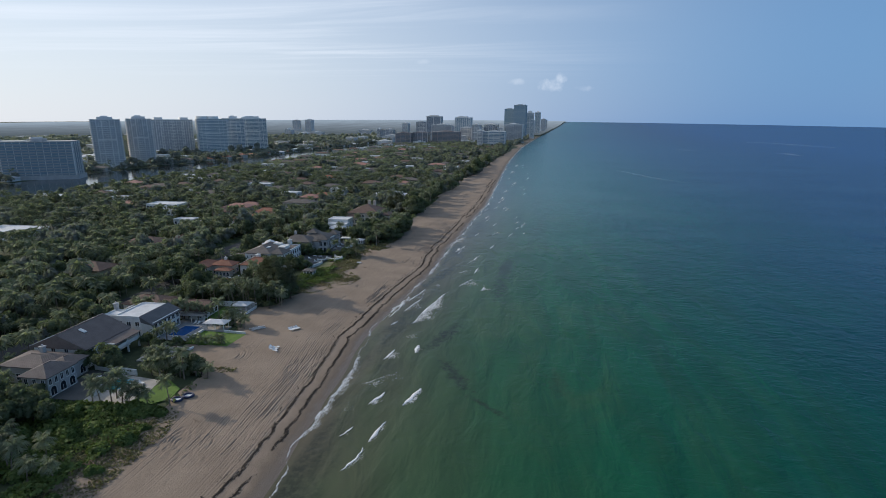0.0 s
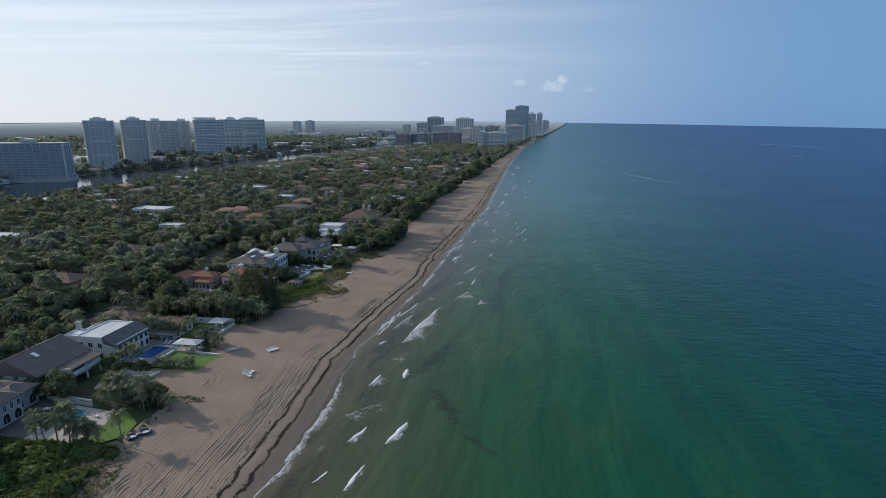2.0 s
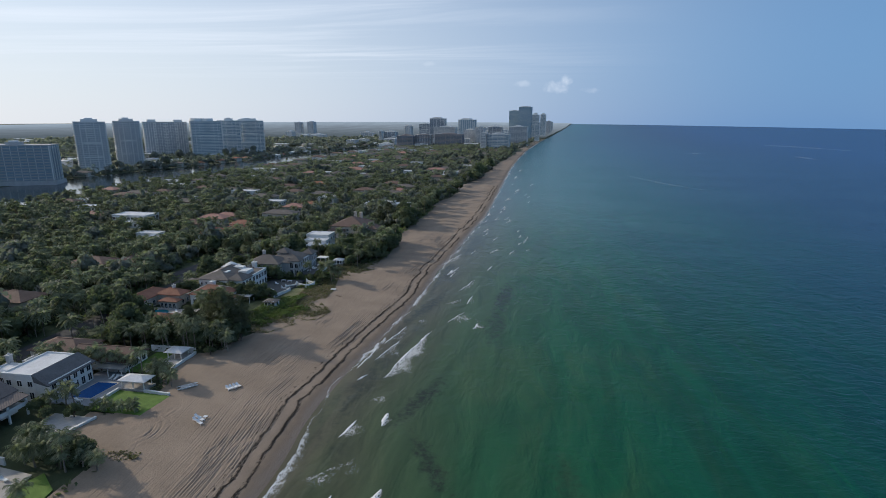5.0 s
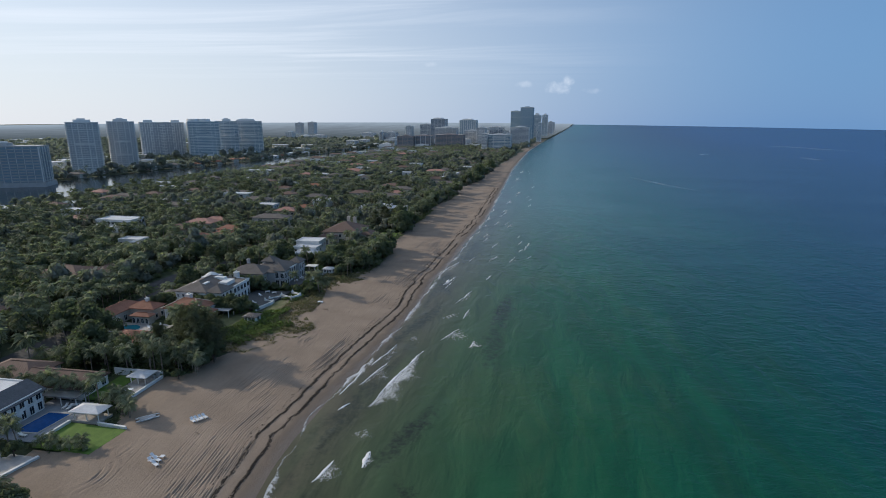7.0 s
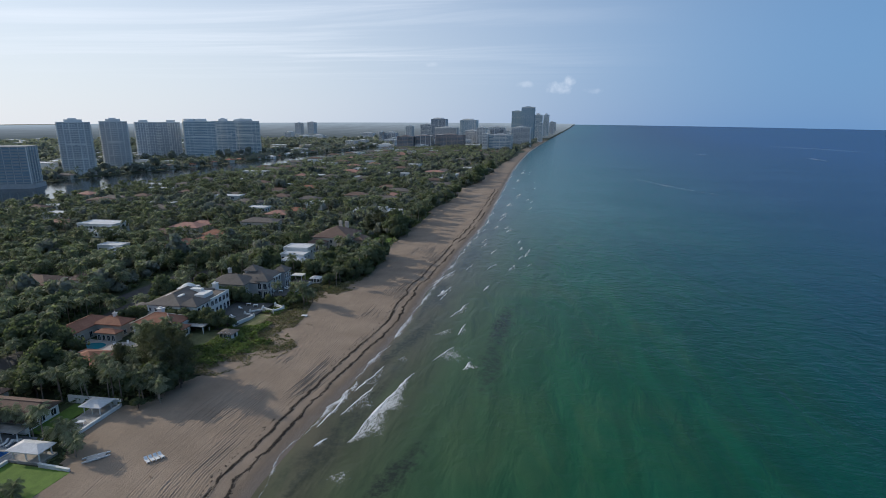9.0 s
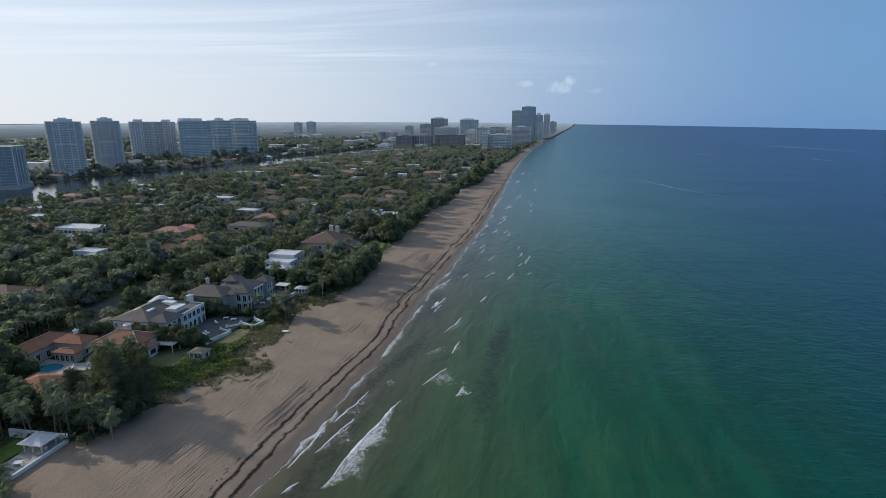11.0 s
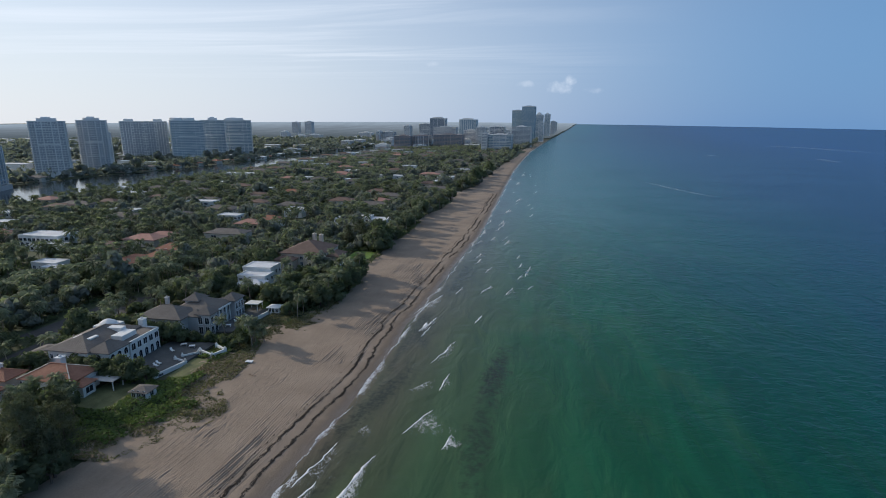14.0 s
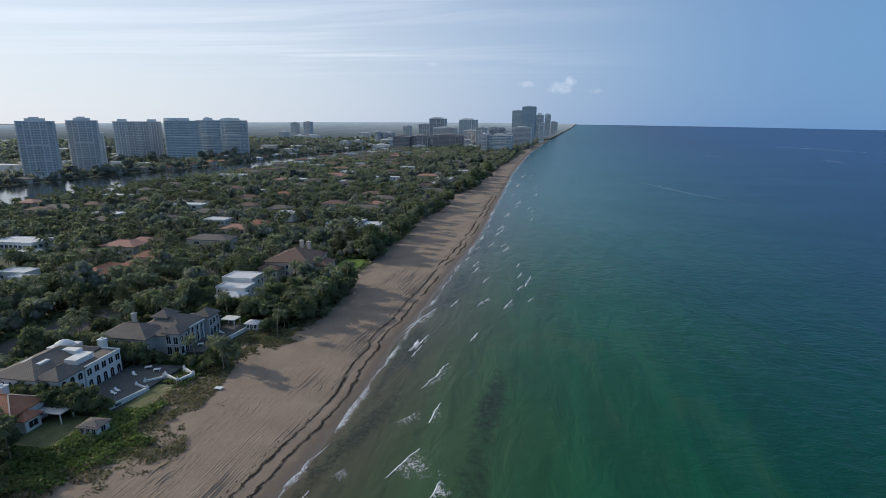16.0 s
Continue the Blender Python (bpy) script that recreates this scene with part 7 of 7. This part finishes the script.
# the near gardens, planted at random between the houses
n = 9000
px, py = -260 + 172 * R.rand(n), 86 + 330 * R.rand(n)
near_ok = free(px, py, 4.2)
spots, inner = [], []
cells = {}
for x, y, ok in zip(px, py, near_ok):
    if not ok or len(spots) >= 620:
        continue
    c = (int(x // 4), int(y // 4))
    if any((x - a) ** 2 + (y - b) ** 2 < (15 if x > -150 else 24) for i in (-1, 0, 1) for j in (-1, 0, 1) for a, b in cells.get((c[0] + i, c[1] + j), ())):
        continue
    if x < -150 and R.rand() < 0.45:
        continue
    cells.setdefault(c, []).append((x, y))
    spots.append((x, y))
for x, y in spots:
    dune = float(veg_x(y)) - x
    grove = value_noise(np.array(x), np.array(y), 51, 28.0)
    if dune < 22 and y < 128:
        if R.rand() < 0.3:
            plant(BUSHES[R.randint(3)], x, y, 0.6 + 0.4 * R.rand())
    elif dune < 14 and 234 < y < 304:
        if dune > 9:
            plant(BUSHES[R.randint(3)], x, y, 0.8 + 0.5 * R.rand())
    elif R.rand() < 0.66 + 0.4 * grove:
        if x < -152:
            inner.append((x, y))
        else:
            plant(PALMS[R.randint(5)], x, y, 0.8 + 0.25 * R.rand())
    else:
        s = (0.75 + 0.4 * R.rand()) * (0.7 if dune < 10 else 1.0)
        plant(BROADS[R.randint(5)], x, y, s)


# ---- dune scrub, hedges and grass: stuff ----
def scrub(label, x0, x1, y0, y1, count, size, high, mat, seed, inside, name="dune_scrub"):
    r = np.random.RandomState(seed)
    x, y = x0 + (x1 - x0) * r.rand(count), y0 + (y1 - y0) * r.rand(count)
    x, y = x[inside(x, y)], y[inside(x, y)]
    n = len(x)
    hump = np.clip(0.55 + 0.9 * value_noise(x, y, seed, 5.0) + 0.4 * value_noise(x, y, seed + 1, 1.8), 0.05, 1.6)
    P = np.stack([*true(x, y), ground_z(x, y) + high * hump * (0.55 + 0.6 * r.rand(n))], -1)
    N = np.stack([r.randn(n) * 0.5, r.randn(n) * 0.5, np.ones(n)], -1)
    V, F = quads_at(P, N, size, r)
    tagged(new(name, mesh_np(name, V, F, mat)), label, "shrubs", kind="stuff")


HARD = np.array(HOUSES + KEEP_OFF)


def not_built(x, y):
    ok = x < veg_x(y) - 0.3
    for x0, x1, y0, y1 in HARD:
        ok &= ~((x > x0 - 0.4) & (x < x1 + 0.5) & (y > y0 - 0.5) & (y < y1 + 0.4))
    return ok


scrub("bright green sea grape creeping over the dune", -118, -79, 232, 310, 24000, 0.55, 1.1, M_SCRUB, 61, lambda x, y: not_built(x, y) & (x < veg_x(y) - 11.5 - 4.0 * value_noise(x, y, 62, 6.0)))
scrub("tawny dune grass along the edge of the sand", -105, -74, 84, 346, 64000, 0.4, 0.4, M_DUNE, 63, lambda x, y: not_built(x, y) & (x > veg_x(y) - 17) & ((y > 236) | (y < 130)) & (value_noise(x, y, 64, 3.0) > -0.5), "dune_grass")
def islands(x, y):
    w = 0.5 * value_noise(x, y, 58, 2.2) + 0.3 * value_noise(x, y, 59, 0.9)
    ok = np.zeros(x.shape, bool)
    for a, b, ra, rb in ((-86.5, 333, 4.5, 9.0), (-93.5, 318, 4.5, 7.5), (-84, 352, 3.0, 9.0), (-97, 306, 4.5, 4.0), (-84.5, 386, 3.0, 10.0), (-90, 156, 4.0, 2.0)):
        ok |= np.hypot((x - a) / ra, (y - b) / rb) < 0.95 + w
    return ok


scrub("tawny patches of dune grass out on the sand", -102, -78, 150, 400, 60000, 0.4, 0.35, M_DUNE, 73, lambda x, y: islands(x, y) & (x > -101), "dune_grass")
scrub("green scrub over the dune beside the gardens", -140, -83, 84, 131, 21000, 0.55, 1.2, M_SCRUB, 65, lambda x, y: not_built(x, y) & (x < veg_x(y) - 8 - 3 * value_noise(x, y, 66, 5.0)) & (value_noise(x, y, 60, 6.0) > -0.45))
scrub("dense hedges and undergrowth between the houses", -150, -88, 130, 420, 26000, 0.8, 1.7, M_LEAF, 67, lambda x, y: free(x, y, 1.4) & (value_noise(x, y, 68, 7.0) > -0.25), "undergrowth")
scrub("dense undergrowth along the head of the beach", -125, -80, 345, 560, 16000, 1.0, 2.2, M_LEAF, 69, lambda x, y: free(x, y, 1.4), "undergrowth")
scrub("dense hedges and undergrowth between the houses", -300, -150, 86, 470, 30000, 1.2, 2.0, M_LEAF, 71, lambda x, y: free(x, y, 1.4) & (value_noise(x, y, 72, 9.0) > -0.2), "undergrowth")


# ---- the wood beyond: joined stuff, coarser with distance ----
def light_broad(h, w, r, leaves, size, lobes):
    C = [(0.55 * w * np.cos(a), 0.55 * w * np.sin(a), h * (0.55 + 0.1 * r.randn())) for a in np.arange(lobes - 1) * 2 * np.pi / max(1, lobes - 1)] + [(0, 0, h * 0.72)]
    S = [np.array([0.55 * w, 0.55 * w, 0.27 * h]) * (0.8 + 0.35 * r.rand()) for _ in C]
    P, N = [], []
    for c, s in zip(C, S):
        d = r.randn(leaves // lobes, 3)
        d /= np.linalg.norm(d, axis=1)[:, None]
        d[:, 2] = np.where(d[:, 2] < -0.2, -d[:, 2], d[:, 2])
        P.append(np.array(c) + d * s * (0.9 + 0.3 * r.rand(len(d), 1)))
        N.append(d)
    leaf = quads_at(np.concatenate(P), np.concatenate(N), size, r)
    core = []
    for c, s in zip(C, S):
        o = np.array([(1, 0, 0), (-1, 0, 0), (0, 1, 0), (0, -1, 0), (0, 0, 1), (0, 0, -1.6)]) * s * 0.95 + np.array(c)
        core.append((o, np.array([(0, 2, 4, 4), (2, 1, 4, 4), (1, 3, 4, 4), (3, 0, 4, 4), (2, 0, 5, 5), (1, 2, 5, 5), (3, 1, 5, 5), (0, 3, 5, 5)])))
    cv, cf = join(core)
    return leaf, (cv, cf[:, :3])


def light_palm(h, r, fronds, L):
    V, F, k = [], [], 0
    tops = np.array([0.2 * r.randn(), 0.2 * r.randn(), h])
    for i in range(fronds):
        v, f = frond(1.1 - 1.6 * i / fronds, i * 2.4, L, r, 3, 0.5, 0.95)
        V.append(v + tops), F.append(f + k)
        k += len(v)
    t = np.array([(-0.15, 0, -0.3), (0.15, 0.05, -0.3), (tops[0] + 0.1, tops[1], h), (tops[0] - 0.1, tops[1], h), (0, -0.15, -0.3), (0, 0.15, -0.3), (tops[0], tops[1] + 0.1, h), (tops[0], tops[1] - 0.1, h)])
    return (np.concatenate(V), np.concatenate(F)), (t, np.array([[0, 1, 2, 3], [4, 5, 6, 7]]))


def spread(shapes, x, y, r, size):
    """Many turned and scaled copies of a few shapes, as one set of corners and faces."""
    V, F, k = [], [], 0
    pick = r.randint(len(shapes), size=len(x))
    for i, (v, f) in enumerate(shapes):
        sel = pick == i
        m = int(sel.sum())
        if not m:
            continue
        a, s = r.rand(m) * 2 * np.pi, size[sel]
        c, sn = (np.cos(a) * s)[:, None], (np.sin(a) * s)[:, None]
        wx, wy = true(x[sel], y[sel])
        X = v[None, :, 0] * c - v[None, :, 1] * sn + wx[:, None]
        Y = v[None, :, 0] * sn + v[None, :, 1] * c + wy[:, None]
        Z = v[None, :, 2] * (s ** 0.8 * (0.8 + 0.4 * r.rand(m)))[:, None] + ground_z(x[sel], y[sel])[:, None]
        V.append(np.stack([X, Y, Z], -1).reshape(-1, 3))
        F.append((f[None] + (np.arange(m) * len(v))[:, None, None] + k).reshape(-1, f.shape[1]))
        k += m * len(v)
    return np.concatenate(V), np.concatenate(F)


def sizes(x, y, r, base=0.95):
    """Tree sizes: groves of large old trees, stretches of small ones, and low growth before the canal."""
    s = base * (0.5 + 0.85 * r.rand(len(x)) ** 1.5) * (1 + 0.35 * value_noise(x, y, 55, 38.0)) + 0.75 * (r.rand(len(x)) < 0.09)
    room = np.maximum(x - canal_n(y), 0) + 0.4 * (canal_n(y) - canal_f(y))
    return np.clip(np.minimum(s, np.where(x > canal_n(y), room * 75.0 / np.hypot(x, y - 75) / 9.0, 9.0)), 0.3, 2.2)


def scatter(x0, x1, y0, y1, cell, r):
    gx, gy = np.meshgrid(np.arange(x0, x1, cell), np.arange(y0, y1, cell))
    return (gx + (r.rand(*gx.shape) - 0.5) * cell * 1.3).ravel(), (gy + (r.rand(*gy.shape) - 0.5) * cell * 1.3).ravel()


def wood(name, label, x, y, s, seed, leaves, size, lobes, share, fronds, mat=None):
    r = np.random.RandomState(seed)
    kind = r.rand(len(x)) < share + 0.4 * value_noise(x, y, seed, 45.0)
    bx, by = x[~kind], y[~kind]
    lv, cv = [], []
    for k in range(6):
        leaf, core = light_broad(5.5 + 4 * r.rand(), 2.8 + 1.6 * r.rand(), r, leaves, size, lobes)
        lv.append(leaf), cv.append(core)
    V, F = spread(lv, bx, by, np.random.RandomState(seed + 1), s[~kind])
    V2, F2 = spread(cv, bx, by, np.random.RandomState(seed + 1), s[~kind])
    tagged(new(name, mesh_np(name, np.concatenate([V, V2]), [F, F2 + len(V)], mat or M_WOODHAZE)), label, "trees", kind="stuff")
    if fronds:
        ps = [light_palm(5.5 + 5 * r.rand(), r, fronds, 2.9) for k in range(6)]
        V, F = spread([p[0] for p in ps], x[kind], y[kind], np.random.RandomState(seed + 2), np.clip(s[kind], 0.6, 1.25))
        tagged(new("palm_grove", mesh_np("palm_grove", V, F, M_PALM)), "many palm crowns among the trees", "palms", kind="stuff")
        V, F = spread([p[1] for p in ps], x[kind], y[kind], np.random.RandomState(seed + 2), np.clip(s[kind], 0.6, 1.25))
        tagged(new("palm_trunks", mesh_np("palm_trunks", V, F, M_BARK)), "thin pale palm trunks among the trees", "palms", kind="stuff")


r = np.random.RandomState(76)
ps = [light_palm(5.0 + 5 * r.rand(), r, 22, 2.9) for k in range(8)]
x, y = np.array(inner).T
s = 0.8 + 0.3 * r.rand(len(x))
for name, k, mat, label in (("palm_grove", 0, M_PALM, "many palm crowns over the inner gardens"), ("palm_trunks", 1, M_BARK, "thin pale palm trunks in the inner gardens")):
    V, F = spread([p[k] for p in ps], x, y, np.random.RandomState(78), s)
    tagged(new(name, mesh_np(name, V, F, mat)), label, "palms", kind="stuff")
r = np.random.RandomState(77)
x, y = scatter(-480, -84, 86, 760, 6.1, r)
s = sizes(x, y, r)
ok = free(x, y, 1.2 + 2.8 * s) & (x > canal_n(y) + 6)
gi = set((int(a // 5), int(b // 5)) for a, b in spots)
ok &= np.array([(int(a // 5), int(b // 5)) not in gi for a, b in zip(x, y)])
ok &= ~((x > -150) & (y < 345)) & ~((x > -128) & (y < 392)) & ((x > canal_n(y) + 30) | (r.rand(len(x)) < 0.3))
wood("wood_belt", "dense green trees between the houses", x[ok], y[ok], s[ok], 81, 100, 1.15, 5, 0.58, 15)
x, y = scatter(-500, -60, 760, 1760, 7.6, r)
s = sizes(x, y, r, 1.0)
ok = free(x, y, 0.6 + 2.4 * s) & (x > canal_n(y) + 5) & ((x > canal_n(y) + 45) | (r.rand(len(x)) < 0.5))
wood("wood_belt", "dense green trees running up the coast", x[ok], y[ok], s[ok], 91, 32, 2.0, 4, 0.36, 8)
x, y = scatter(-1150, -440, 300, 1800, 9.6, r)
ok = (x < canal_f(y) - 3) & ((value_noise(x, y, 93, 60.0) > -0.05) | (x > canal_f(y) - 90))
for a, b in [q for n, q in PLAN.items() if n.startswith("apartment_tower") and q[1] < 1700]:
    ok &= np.hypot(x - a, y - b) > 30
wood("wood_belt", "trees and gardens beyond the canal", x[ok], y[ok], sizes(x[ok], y[ok], r, 1.0), 95, 18, 2.6, 3, 0.12, 6, M_FARHAZE)
# the far plain
th, rr = np.radians(-62 + 68 * r.rand(15000)), 1450 + 950 * r.rand(15000)
x, y = rr * np.sin(th), 75 + rr * np.cos(th)
ok = (x < shore_x(y) - 22) & ((y > 1760) | (x < -1150)) & ~((y < 2300) & (x > canal_f(y)) & (x < canal_n(y)))
for a, b in [q for n, q in PLAN.items() if n.startswith("apartment_tower") and q[1] > 1700]:
    ok &= np.hypot(x - a, y - b) > 26
wood("wood_belt", "far woods and gardens out to the horizon", x[ok], y[ok], sizes(x[ok], y[ok], r, 1.2), 97, 12, 4.6, 3, -1.0, 0, M_FARHAZE)
x, y = scatter(-480, -86, -280, 74, 7.6, r)
ok = (x < veg_x(y) - 4) & (np.abs(x - road_x(y)) > 6) & (x > canal_n(y) + 6) & (value_noise(x, y, 99, 22.0) > -0.45)
wood("wood_belt", "green trees running on down the coast", x[ok], y[ok], sizes(x[ok], y[ok], r), 101, 24, 2.2, 3, 0.3, 6)
# low pale buildings and water glints far inland
rg = random.Random(12)
for k in range(330):
    a, q = math.radians(-60 + 50 * rg.random()), 780 + 1900 * rg.random() ** 1.2
    x, y = q * math.sin(a), 75 + q * math.cos(a)
    if x > float(canal_f(y)) - 40:
        continue
    z = float(ground_z(x, y))
    w, d, h = (20 + 40 * rg.random(), 15 + 20 * rg.random(), 5 + 8 * rg.random()) if k % 6 == 0 else (12 + 12 * rg.random(), 10 + 8 * rg.random(), 3.5 + 4 * rg.random())
    ob = thing("low_building", x, y, z, "low pale flat-roofed building among far trees", "building", "far low buildings", rz=rg.uniform(-40, 40))
    part("wall", Build().box(-w / 2, w / 2, -d / 2, d / 2, -0.5, h), rg.choice((M_CONC, M_CONCW, M_CREAM)), ob)
    part("roof", Build().box(-w / 2 - 0.3, w / 2 + 0.3, -d / 2 - 0.3, d / 2 + 0.3, h, h + 0.6), M_DECKW, ob)
# villas and seawall along the far bank of the canal
for k in range(26):
    y = 560 + 46 * k + 14 * rg.random()
    x = float(canal_f(y)) - 14 - 12 * rg.random()
    if any(abs(x - q[0]) < 45 and abs(y - q[1]) < 35 for n, q in PLAN.items() if n.startswith("apartment_tower")):
        continue
    w, d, h = 12 + 8 * rg.random(), 10 + 5 * rg.random(), 3.4 + 3.2 * rg.random()
    ob = thing("waterside_house", x, y, GZ, "pale house on the canal bank", "house", "houses on the canal", rz=rg.uniform(-15, 15))
    part("wall", Build().box(-w / 2, w / 2, -d / 2, d / 2, -0.5, h), rg.choice((M_WHITE, M_CREAM)), ob)
    part("roof", Build().hip(-w / 2, w / 2, -d / 2, d / 2, h + 0.2, 2.0), rg.choice((M_GREYR, M_DECKW, M_BROWN, M_TERRA)), ob)
    for u in (-0.3, 0.0, 0.3):
        part("window", Build().box(w * u - 1.0, w * u + 1.0, -d / 2 - 0.06, -d / 2 + 0.02, 1.0, 2.5), M_GLASS, ob)
